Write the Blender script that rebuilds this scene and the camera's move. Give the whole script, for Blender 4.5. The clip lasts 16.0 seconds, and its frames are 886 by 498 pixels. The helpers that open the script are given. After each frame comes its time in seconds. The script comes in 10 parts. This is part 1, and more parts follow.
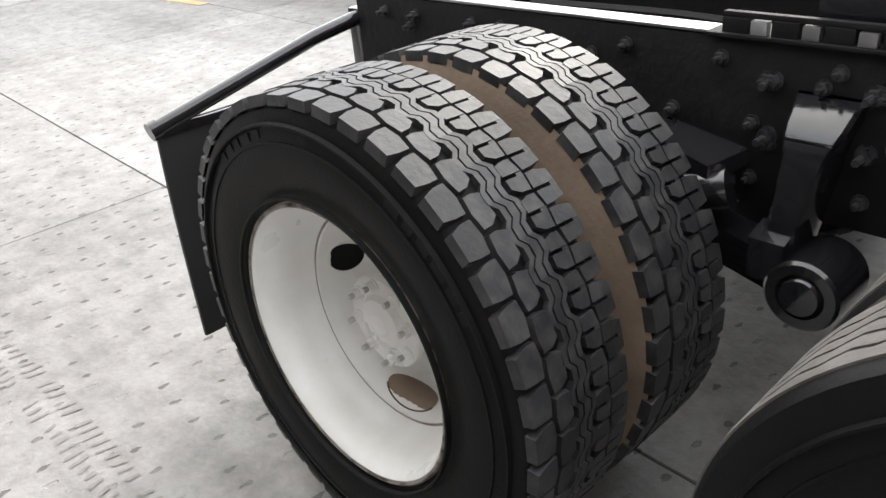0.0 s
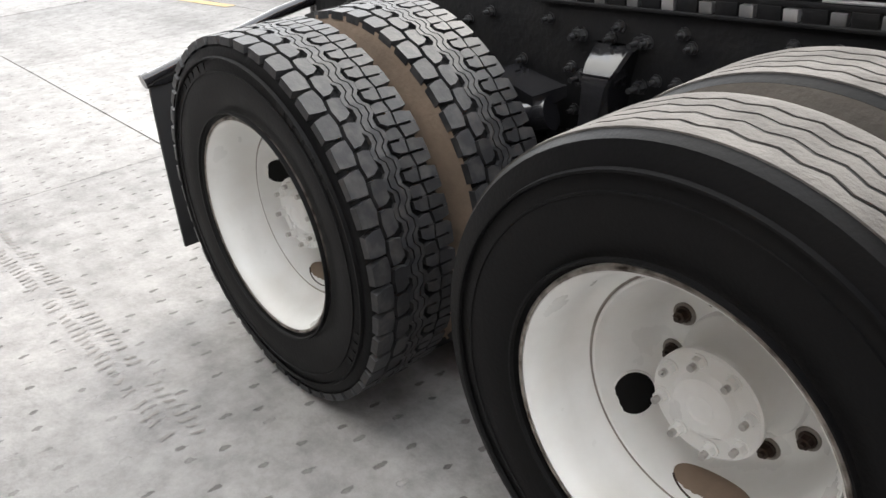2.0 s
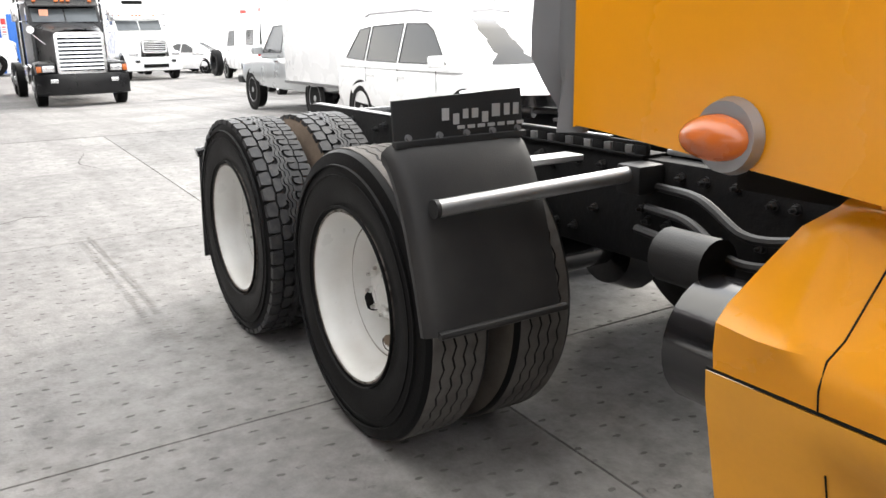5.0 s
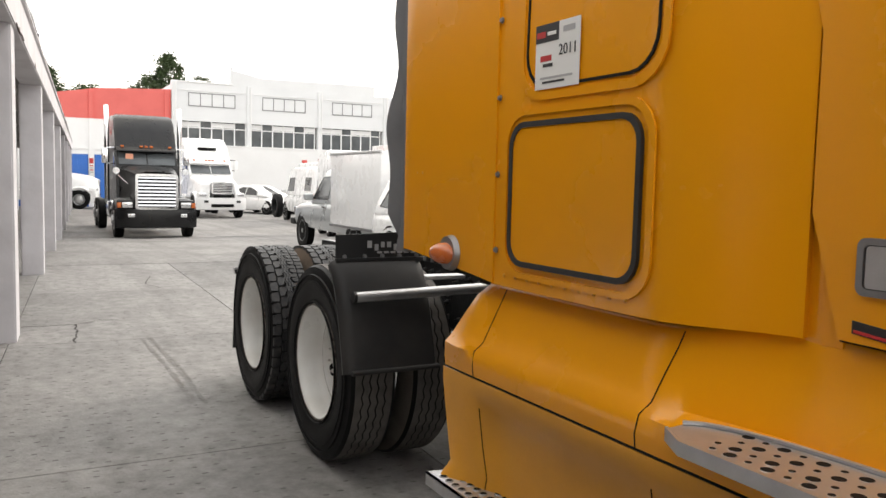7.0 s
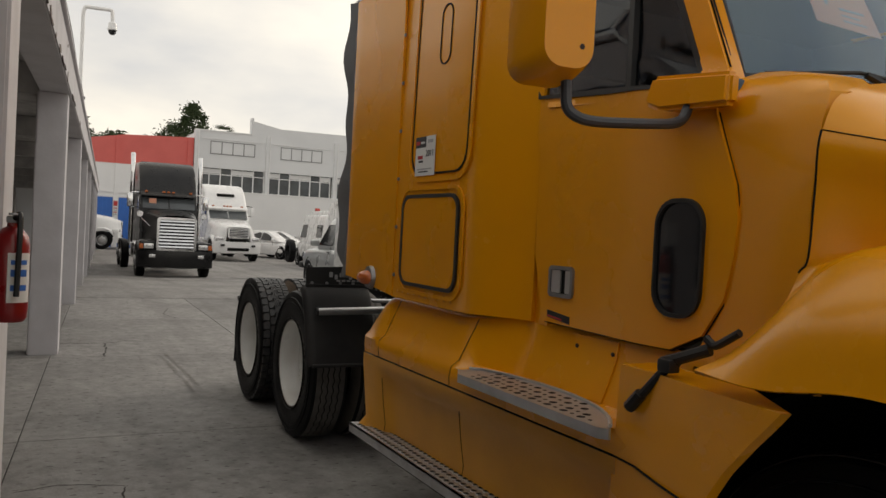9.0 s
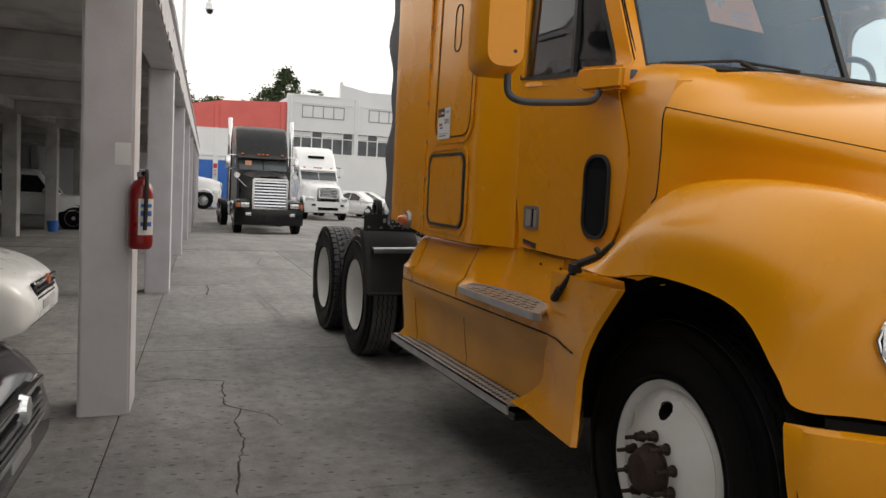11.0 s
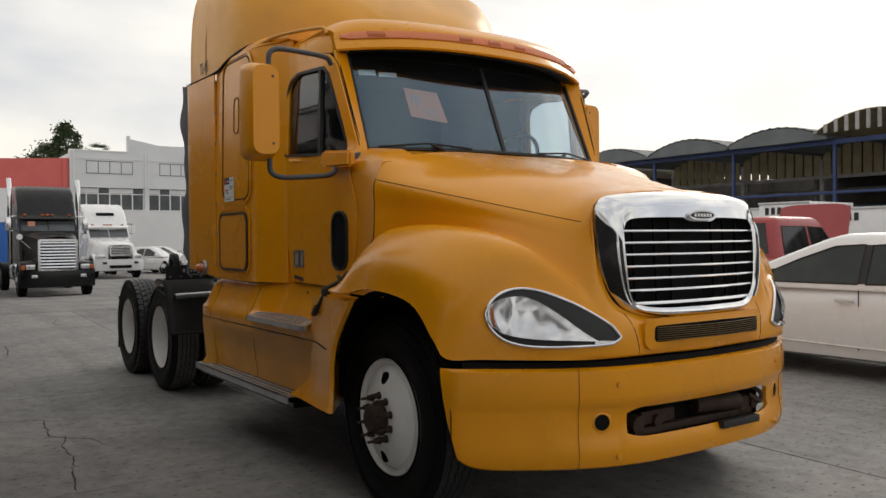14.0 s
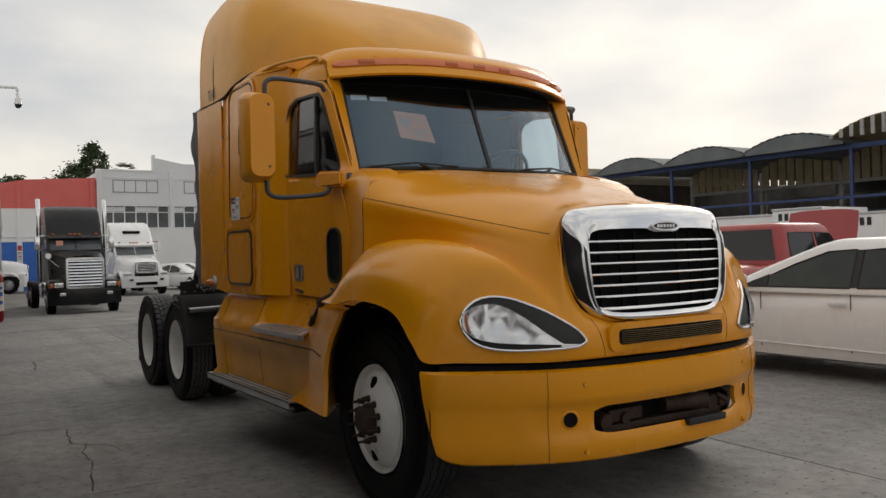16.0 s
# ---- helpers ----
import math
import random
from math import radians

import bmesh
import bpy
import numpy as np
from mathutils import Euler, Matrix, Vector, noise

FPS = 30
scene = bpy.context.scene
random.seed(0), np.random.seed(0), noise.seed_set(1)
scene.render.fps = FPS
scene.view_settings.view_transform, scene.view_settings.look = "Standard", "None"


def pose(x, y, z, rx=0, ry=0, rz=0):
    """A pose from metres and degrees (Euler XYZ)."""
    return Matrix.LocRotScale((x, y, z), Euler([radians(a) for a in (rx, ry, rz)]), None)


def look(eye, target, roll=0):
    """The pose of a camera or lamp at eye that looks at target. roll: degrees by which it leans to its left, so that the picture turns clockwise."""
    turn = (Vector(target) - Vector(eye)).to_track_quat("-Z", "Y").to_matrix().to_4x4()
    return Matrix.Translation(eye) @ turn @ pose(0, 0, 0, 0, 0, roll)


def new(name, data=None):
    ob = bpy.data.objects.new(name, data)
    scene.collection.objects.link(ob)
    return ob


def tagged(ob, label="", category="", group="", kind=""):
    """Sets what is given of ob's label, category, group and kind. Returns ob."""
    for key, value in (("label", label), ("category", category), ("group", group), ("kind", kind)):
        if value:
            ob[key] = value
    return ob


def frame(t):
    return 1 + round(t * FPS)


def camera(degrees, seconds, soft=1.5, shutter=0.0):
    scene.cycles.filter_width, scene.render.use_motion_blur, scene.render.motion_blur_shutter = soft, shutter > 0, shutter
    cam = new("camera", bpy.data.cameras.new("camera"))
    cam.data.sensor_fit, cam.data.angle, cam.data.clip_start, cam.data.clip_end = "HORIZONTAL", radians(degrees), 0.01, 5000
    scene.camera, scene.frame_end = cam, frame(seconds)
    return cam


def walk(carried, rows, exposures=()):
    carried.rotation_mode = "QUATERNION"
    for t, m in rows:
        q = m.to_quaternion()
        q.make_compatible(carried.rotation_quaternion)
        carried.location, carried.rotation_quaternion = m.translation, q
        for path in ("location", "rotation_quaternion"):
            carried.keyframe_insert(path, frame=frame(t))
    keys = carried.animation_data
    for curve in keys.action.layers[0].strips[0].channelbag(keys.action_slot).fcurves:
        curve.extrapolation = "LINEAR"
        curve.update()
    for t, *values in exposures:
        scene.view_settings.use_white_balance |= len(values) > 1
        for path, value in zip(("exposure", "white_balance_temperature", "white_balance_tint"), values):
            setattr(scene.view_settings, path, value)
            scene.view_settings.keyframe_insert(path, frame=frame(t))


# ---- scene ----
cam = camera(57.85, 16.0)
PATH = [
    (0, (-0.130, -0.695, 1.407), (-1.449, 0.481, 0.471), -5.38),
    (0.5, (0.004, -0.715, 1.403), (-1.379, 0.414, 0.501), -5.31),
    (1, (0.140, -0.776, 1.383), (-1.254, 0.328, 0.467), -6.19),
    (1.5, (0.334, -0.841, 1.387), (-1.023, 0.301, 0.462), -5.74),
    (2, (0.571, -0.850, 1.390), (-0.820, 0.271, 0.490), -5.35),
    (2.5, (0.824, -0.846, 1.388), (-0.613, 0.256, 0.541), -4.77),
    (3, (1.100, -0.906, 1.377), (-0.280, 0.266, 0.528), -5.18),
    (3.2, (1.213, -0.905, 1.391), (-0.154, 0.243, 0.489), -5.21),
    (5.3, (2.629, -1.149, 1.395), (0.963, -0.138, 0.945), -0.62),
    (5.5, (2.779, -1.176, 1.404), (1.110, -0.152, 0.997), -0.61),
    (6, (3.187, -1.265, 1.422), (1.540, -0.172, 1.117), -0.19),
    (6.5, (3.591, -1.335, 1.446), (1.902, -0.285, 1.230), 0.31),
    (7, (3.979, -1.376, 1.462), (2.223, -0.433, 1.300), 1.34),
    (7.5, (4.338, -1.462, 1.464), (2.576, -0.519, 1.378), 1.81),
    (8, (4.749, -1.500, 1.481), (2.949, -0.629, 1.527), 1.83),
    (8.5, (5.093, -1.511, 1.474), (3.292, -0.643, 1.544), 0.98),
    (9, (5.472, -1.628, 1.471), (3.691, -0.720, 1.434), 2.94),
    (9.2, (5.614, -1.649, 1.470), (3.803, -0.800, 1.417), 2.09),
    (11.3, (6.781, -1.710, 1.428), (4.908, -1.020, 1.295), 2.62),
    (11.5, (6.894, -1.713, 1.430), (5.020, -1.019, 1.336), 1.81),
    (12, (7.181, -1.770, 1.437), (5.327, -1.030, 1.314), 1.23),
    (12.5, (7.462, -1.856, 1.432), (5.626, -1.066, 1.361), 0.51),
    (13, (7.683, -1.964, 1.452), (5.910, -1.042, 1.384), 0.35),
    (13.5, (7.790, -2.091, 1.428), (6.112, -1.005, 1.357), 0.31),
    (14, (7.995, -2.133, 1.441), (6.347, -1.000, 1.416), -0.51),
    (14.5, (8.245, -2.129, 1.444), (6.576, -1.027, 1.456), -0.59),
    (15, (8.377, -2.122, 1.440), (6.697, -1.037, 1.432), -1.96),
    (15.5, (8.389, -2.121, 1.439), (6.706, -1.041, 1.427), -1.79),
    (16, (8.389, -2.117, 1.445), (6.707, -1.034, 1.450), -1.54),
]
EXPOSURES = [(0, 2.1, 6220, 10), (1.5, 2.15, 6220, 10), (3.2, 2.45, 6220, 10), (5.5, 1.92, 6350, 10), (6.5, 1.5, 6450, 10), (7, 1.3, 6600, 10), (7.5, 0.92, 6700, 10), (8, 0.35, 6800, 10), (8.5, 0.15, 6900, 10), (9, 0.0, 6900, 10),
             (11.5, 0.62, 6550, 10), (12.5, 0.7, 6500, 10), (14, 0.0, 6500, 10), (15, -0.22, 6550, 10), (16, -0.2, 6550, 10)]
walk(cam, [(t, look(eye, target, roll)) for t, eye, target, roll in PATH], EXPOSURES)

# ---- daylight: a cloudy evening sky, brightest behind thin cloud beyond the truck ----
SUN = Vector((-0.35, 0.80, 0.49)).normalized()
world = bpy.data.worlds.new("sky")
scene.world = world
world.use_nodes = True
wn, wl = world.node_tree.nodes, world.node_tree.links
wn.clear()
w_out = wn.new("ShaderNodeOutputWorld")
w_bg = wn.new("ShaderNodeBackground")
w_sky = wn.new("ShaderNodeTexSky")
w_sky.sky_type = "NISHITA"
w_sky.sun_disc = False
w_sky.sun_elevation = math.asin(SUN.z)
w_sky.sun_rotation = math.atan2(SUN.x, SUN.y)
w_sky.dust_density = 3.0
w_co = wn.new("ShaderNodeTexCoord")
w_map = wn.new("ShaderNodeMapping")
w_map.inputs["Scale"].default_value = (1.3, 1.3, 3.2)
w_noise = wn.new("ShaderNodeTexNoise")
w_noise.inputs["Scale"].default_value = 1.6
w_noise.inputs["Detail"].default_value = 6
w_noise.inputs["Roughness"].default_value = 0.5
w_ramp = wn.new("ShaderNodeValToRGB")
w_ramp.color_ramp.elements[0].position = 0.36
w_ramp.color_ramp.elements[0].color = (5.9, 6.05, 6.35, 1)
w_ramp.color_ramp.elements[1].position = 0.62
w_ramp.color_ramp.elements[1].color = (10.0, 9.5, 8.5, 1)
w_dot = wn.new("ShaderNodeVectorMath")
w_dot.operation = "DOT_PRODUCT"
w_dot.inputs[1].default_value = SUN
w_glow = wn.new("ShaderNodeMapRange")
w_glow.inputs["From Min"].default_value = -0.2
w_glow.inputs["From Max"].default_value = 1.0
w_glow.inputs["To Min"].default_value = 0.98
w_glow.inputs["To Max"].default_value = 1.28
w_mul = wn.new("ShaderNodeVectorMath")
w_mul.operation = "SCALE"
w_mix = wn.new("ShaderNodeMix")
w_mix.data_type = "RGBA"
w_mix.inputs[0].default_value = 0.88
wl.new(w_co.outputs["Generated"], w_map.inputs["Vector"])
wl.new(w_map.outputs[0], w_noise.inputs["Vector"])
wl.new(w_noise.outputs[0], w_ramp.inputs[0])
wl.new(w_co.outputs["Generated"], w_dot.inputs[0])
wl.new(w_dot.outputs["Value"], w_glow.inputs[0])
wl.new(w_ramp.outputs[0], w_mul.inputs[0])
wl.new(w_glow.outputs[0], w_mul.inputs["Scale"])
wl.new(w_sky.outputs[0], w_mix.inputs[6])
wl.new(w_mul.outputs[0], w_mix.inputs[7])
wl.new(w_mix.outputs[2], w_bg.inputs["Color"])
w_bg.inputs["Strength"].default_value = 0.10
wl.new(w_bg.outputs[0], w_out.inputs["Surface"])

sun_data = bpy.data.lights.new("sun", "SUN")
sun_data.energy = 0.55
sun_data.angle = radians(18)
sun_data.color = (1.0, 0.93, 0.82)
sun = new("sun", sun_data)
sun.matrix_world = look(SUN * 50, (0, 0, 0))


# ---- materials ----
def mat(name, color, rough=0.6, metal=0.0, grain=0.0, grain_scale=30.0, stain=0.0, stain_scale=3.0, stain_color=None,
        bump=0.0, bump_scale=80.0, coat=0.0, random_tint=0.0, rough_var=0.12, spec=0.5, alpha_trans=0.0):
    """A procedural surface: base colour with fine grain, larger stains, relief, and roughness that varies."""
    m = bpy.data.materials.new(name)
    m.use_nodes = True
    n, l = m.node_tree.nodes, m.node_tree.links
    b = n["Principled BSDF"]
    b.inputs["Base Color"].default_value = (*color, 1)
    b.inputs["Roughness"].default_value = rough
    b.inputs["Metallic"].default_value = metal
    b.inputs["Specular IOR Level"].default_value = spec
    b.inputs["Coat Weight"].default_value = coat
    b.inputs["Coat Roughness"].default_value = 0.08
    b.inputs["Transmission Weight"].default_value = alpha_trans
    co = n.new("ShaderNodeTexCoord")
    src = None

    def noise_node(scale, detail=5.0):
        t = n.new("ShaderNodeTexNoise")
        t.inputs["Scale"].default_value = scale
        t.inputs["Detail"].default_value = detail
        l.new(co.outputs["Object"], t.inputs["Vector"])
        return t

    def mixed(fac_socket, a, c2, amount):
        mx = n.new("ShaderNodeMix")
        mx.data_type = "RGBA"
        mul = n.new("ShaderNodeMath")
        mul.operation = "MULTIPLY"
        mul.inputs[1].default_value = amount
        l.new(fac_socket, mul.inputs[0])
        l.new(mul.outputs[0], mx.inputs[0])
        if a is None:
            mx.inputs[6].default_value = (*color, 1)
        else:
            l.new(a, mx.inputs[6])
        mx.inputs[7].default_value = (*c2, 1)
        return mx.outputs[2]

    if stain > 0:
        t = noise_node(stain_scale, 7)
        r = n.new("ShaderNodeMapRange")
        r.inputs["From Min"].default_value, r.inputs["From Max"].default_value = 0.42, 0.68
        l.new(t.outputs[0], r.inputs[0])
        src = mixed(r.outputs[0], src, stain_color or tuple(c * 0.5 for c in color), stain)
        rr = n.new("ShaderNodeMapRange")
        rr.inputs["To Min"].default_value, rr.inputs["To Max"].default_value = max(0.02, rough - rough_var), min(1.0, rough + rough_var)
        l.new(t.outputs[0], rr.inputs[0])
        l.new(rr.outputs[0], b.inputs["Roughness"])
    if grain > 0:
        t = noise_node(grain_scale, 3)
        src = mixed(t.outputs[0], src, tuple(c * 0.35 for c in color), grain)
    if random_tint > 0:
        oi = n.new("ShaderNodeObjectInfo")
        src = mixed(oi.outputs["Random"], src, tuple(c * 0.55 for c in color), random_tint)
    if src is not None:
        l.new(src, b.inputs["Base Color"])
    if bump > 0:
        t = noise_node(bump_scale, 4)
        bp = n.new("ShaderNodeBump")
        bp.inputs["Strength"].default_value = bump
        bp.inputs["Distance"].default_value = 0.01
        l.new(t.outputs[0], bp.inputs["Height"])
        l.new(bp.outputs[0], b.inputs["Normal"])
    return m


YELLOW = mat("yellow_paint", (0.82, 0.328, 0.004), 0.26, stain=0.25, stain_scale=2.2, stain_color=(0.62, 0.27, 0.012), grain=0.06, grain_scale=160, spec=0.34, coat=0.22, rough_var=0.1, bump=0.02, bump_scale=6)
YELLOW_DIRTY = mat("yellow_paint_dirty", (0.76, 0.34, 0.014), 0.40, stain=0.40, stain_scale=2.6, stain_color=(0.50, 0.23, 0.03), grain=0.12, grain_scale=90, coat=0.15, bump=0.04, bump_scale=8)
WHITE_PAINT = mat("white_paint", (0.88, 0.88, 0.88), 0.28, coat=0.4, stain=0.08, stain_scale=3)
SILVER_PAINT = mat("silver_paint", (0.55, 0.57, 0.58), 0.3, metal=0.5, coat=0.4, stain=0.1)
RED_PAINT = mat("red_paint", (0.38, 0.045, 0.045), 0.3, coat=0.4, stain=0.15, stain_scale=2)
BLACK_GLOSS = mat("black_car_paint", (0.003, 0.003, 0.004), 0.10, spec=0.5, coat=0.3, rough_var=0.03, grain=0.05, grain_scale=200)
BLACK_PAINT = mat("black_paint", (0.006, 0.006, 0.007), 0.3, spec=0.35, coat=0.15, stain=0.2, stain_color=(0.03, 0.03, 0.03))
CHASSIS = mat("chassis_black", (0.010, 0.010, 0.012), 0.16, coat=0.6, stain=0.3, stain_scale=14, stain_color=(0.014, 0.013, 0.012), bump=0.12, bump_scale=40, spec=0.5)
GREASY = mat("greasy_black_steel", (0.006, 0.006, 0.007), 0.68, stain=0.4, stain_scale=14, stain_color=(0.016, 0.015, 0.014), bump=0.3, bump_scale=50, spec=0.2)
CHASSIS_BOLT = mat("painted_bolt", (0.020, 0.020, 0.022), 0.3, stain=0.4, stain_scale=40, stain_color=(0.10, 0.10, 0.10))
ARM_GREY = mat("dark_grey_tube", (0.045, 0.048, 0.055), 0.45, stain=0.3, stain_scale=10, stain_color=(0.10, 0.10, 0.11))
RUBBER = mat("tyre_rubber", (0.006, 0.006, 0.0065), 0.48, stain=0.25, stain_scale=6, stain_color=(0.014, 0.013, 0.012), grain=0.2, grain_scale=60, bump=0.1, bump_scale=120, spec=0.12)
TREAD = mat("tread_rubber", (0.026, 0.0265, 0.029), 0.45, stain=0.50, stain_scale=30, stain_color=(0.080, 0.076, 0.072), grain=0.3, grain_scale=90, bump=0.10, bump_scale=90, spec=0.35)
TREAD_WORN = mat("worn_tread_rubber", (0.135, 0.126, 0.118), 0.78, stain=0.6, stain_scale=9, stain_color=(0.05, 0.046, 0.043), grain=0.3, grain_scale=70, bump=0.25, bump_scale=120, spec=0.25)


def vary_islands(m, low, high):
    """Each loose piece of a mesh a little lighter or darker."""
    n, l = m.node_tree.nodes, m.node_tree.links
    b = n["Principled BSDF"]
    src = b.inputs["Base Color"].links[0].from_socket
    geo = n.new("ShaderNodeNewGeometry")
    rng = n.new("ShaderNodeMapRange")
    rng.inputs["To Min"].default_value, rng.inputs["To Max"].default_value = low, high
    sc = n.new("ShaderNodeVectorMath")
    sc.operation = "SCALE"
    l.new(geo.outputs["Random Per Island"], rng.inputs[0])
    l.new(src, sc.inputs[0])
    l.new(rng.outputs[0], sc.inputs["Scale"])
    l.new(sc.outputs[0], b.inputs["Base Color"])


vary_islands(TREAD, 0.75, 1.35)
TYRE_MUD = mat("dusty_sidewall", (0.25, 0.185, 0.135), 0.85, stain=0.5, stain_scale=8, stain_color=(0.10, 0.075, 0.055), grain=0.3, grain_scale=50, bump=0.2, bump_scale=90)
TYRE_DUST = mat("grey_tyre_dust", (0.13, 0.115, 0.10), 0.85, stain=0.6, stain_scale=7, stain_color=(0.07, 0.062, 0.056), grain=0.3, grain_scale=50, bump=0.2, bump_scale=90)
YELLOW_SEAM = mat("seam_shade", (0.22, 0.09, 0.01), 0.7, stain=0.2)
PLASTIC = mat("black_plastic", (0.012, 0.012, 0.013), 0.5, stain=0.3, stain_scale=6, stain_color=(0.025, 0.025, 0.025), bump=0.12, bump_scale=220)
POLY = mat("poly_guard", (0.016, 0.0155, 0.016), 0.55, stain=0.55, stain_scale=4, stain_color=(0.045, 0.042, 0.040), bump=0.1, bump_scale=260, rough_var=0.1, spec=0.35)
SEAL = mat("rubber_seal", (0.014, 0.0145, 0.016), 0.5, stain=0.3, stain_scale=12, stain_color=(0.05, 0.05, 0.05))
BOOT = mat("grey_rubber_boot", (0.155, 0.158, 0.165), 0.6, stain=0.4, stain_scale=5, stain_color=(0.09, 0.09, 0.095), bump=0.1, bump_scale=30)
RIM_WHITE = mat("white_rim_paint", (0.83, 0.83, 0.81), 0.30, stain=0.30, stain_scale=6, stain_color=(0.56, 0.52, 0.46), grain=0.06, grain_scale=60, bump=0.05, bump_scale=40)
RIM_EDGE = mat("worn_rim_edge", (0.30, 0.27, 0.24), 0.5, metal=0.2, stain=1.0, stain_scale=34, stain_color=(0.035, 0.022, 0.015), bump=0.3, bump_scale=60)
# Brown-grey for dirt, with the shade of creases and recesses in the same colour
RIM_DIRT_SHADE = mat("rim_dirt", (0.24, 0.215, 0.19), 0.75, stain=0.6, stain_scale=16, stain_color=(0.45, 0.42, 0.38))
STUD = mat("bare_stud_steel", (0.55, 0.54, 0.52), 0.32, metal=0.9, stain=0.5, stain_scale=40, stain_color=(0.25, 0.22, 0.19))
RUST = mat("rusty_steel", (0.055, 0.034, 0.025), 0.75, metal=0.3, stain=0.6, stain_scale=18, stain_color=(0.03, 0.018, 0.013), bump=0.4, bump_scale=70)
GREASE = mat("brown_dirt_patch", (0.33, 0.27, 0.19), 0.6, stain=0.5, stain_scale=10, stain_color=(0.5, 0.44, 0.36))
CHROME = mat("chrome", (0.82, 0.83, 0.85), 0.09, metal=1.0, stain=0.25, stain_scale=7, stain_color=(0.55, 0.55, 0.55), rough_var=0.06)
ALU = mat("brushed_aluminium", (0.62, 0.62, 0.63), 0.42, metal=0.9, stain=0.35, stain_scale=9, stain_color=(0.36, 0.35, 0.34), grain=0.15, grain_scale=200, bump=0.08, bump_scale=200)
STEEL = mat("grey_steel", (0.30, 0.30, 0.31), 0.4, metal=0.8, stain=0.4, stain_scale=12, stain_color=(0.15, 0.14, 0.13))
# Near-black for hollows, gaps and undersides; their shade is put into the colour
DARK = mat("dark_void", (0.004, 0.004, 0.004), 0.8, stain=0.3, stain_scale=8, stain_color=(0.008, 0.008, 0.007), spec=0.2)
AMBER = mat("amber_lens", (0.55, 0.13, 0.02), 0.25, coat=0.5, stain=0.2, stain_scale=20, stain_color=(0.35, 0.09, 0.03))
RED_LENS = mat("red_lens", (0.5, 0.03, 0.02), 0.25, coat=0.5)
LENS_PINK = mat("faded_orange_lens", (0.80, 0.24, 0.09), 0.3, coat=0.3, stain=0.3, stain_scale=9, stain_color=(0.66, 0.17, 0.05))
LAMP_CLEAR = mat("clear_lamp", (0.80, 0.81, 0.83), 0.16, metal=0.85, stain=0.4, stain_scale=14, stain_color=(0.5, 0.51, 0.52), coat=0.4)
LABEL_WHITE = mat("label_white", (0.78, 0.78, 0.76), 0.5, stain=0.1)
LABEL_RED = mat("label_red", (0.5, 0.03, 0.03), 0.5, stain=0.1)
INK = mat("ink_black", (0.02, 0.02, 0.022), 0.5, stain=0.1)
INK_GREY = mat("ink_grey", (0.42, 0.42, 0.43), 0.5, stain=0.2)
PAPER_ORANGE = mat("orange_paper", (0.85, 0.40, 0.26), 0.7, stain=0.15)
CONCRETE = mat("pavement_concrete", (0.315, 0.304, 0.296), 0.72, stain=0.55, stain_scale=0.7, stain_color=(0.18, 0.175, 0.172), grain=0.35, grain_scale=38, bump=0.30, bump_scale=60, spec=0.4)
CRACK = mat("crack_dirt", (0.035, 0.032, 0.03), 0.95, stain=0.4, stain_scale=30, stain_color=(0.09, 0.08, 0.07))
PRINT = mat("tyre_print_dirt", (0.20, 0.185, 0.175), 0.85, stain=0.8, stain_scale=25, stain_color=(0.27, 0.26, 0.25))
SLOT_MESH = mat("dusty_mesh", (0.16, 0.105, 0.035), 0.7, stain=0.5, stain_scale=30, stain_color=(0.07, 0.05, 0.025))
FADED_LINE = mat("faded_yellow_line", (0.50, 0.36, 0.16), 0.8, stain=0.7, stain_scale=5, stain_color=(0.34, 0.31, 0.28))


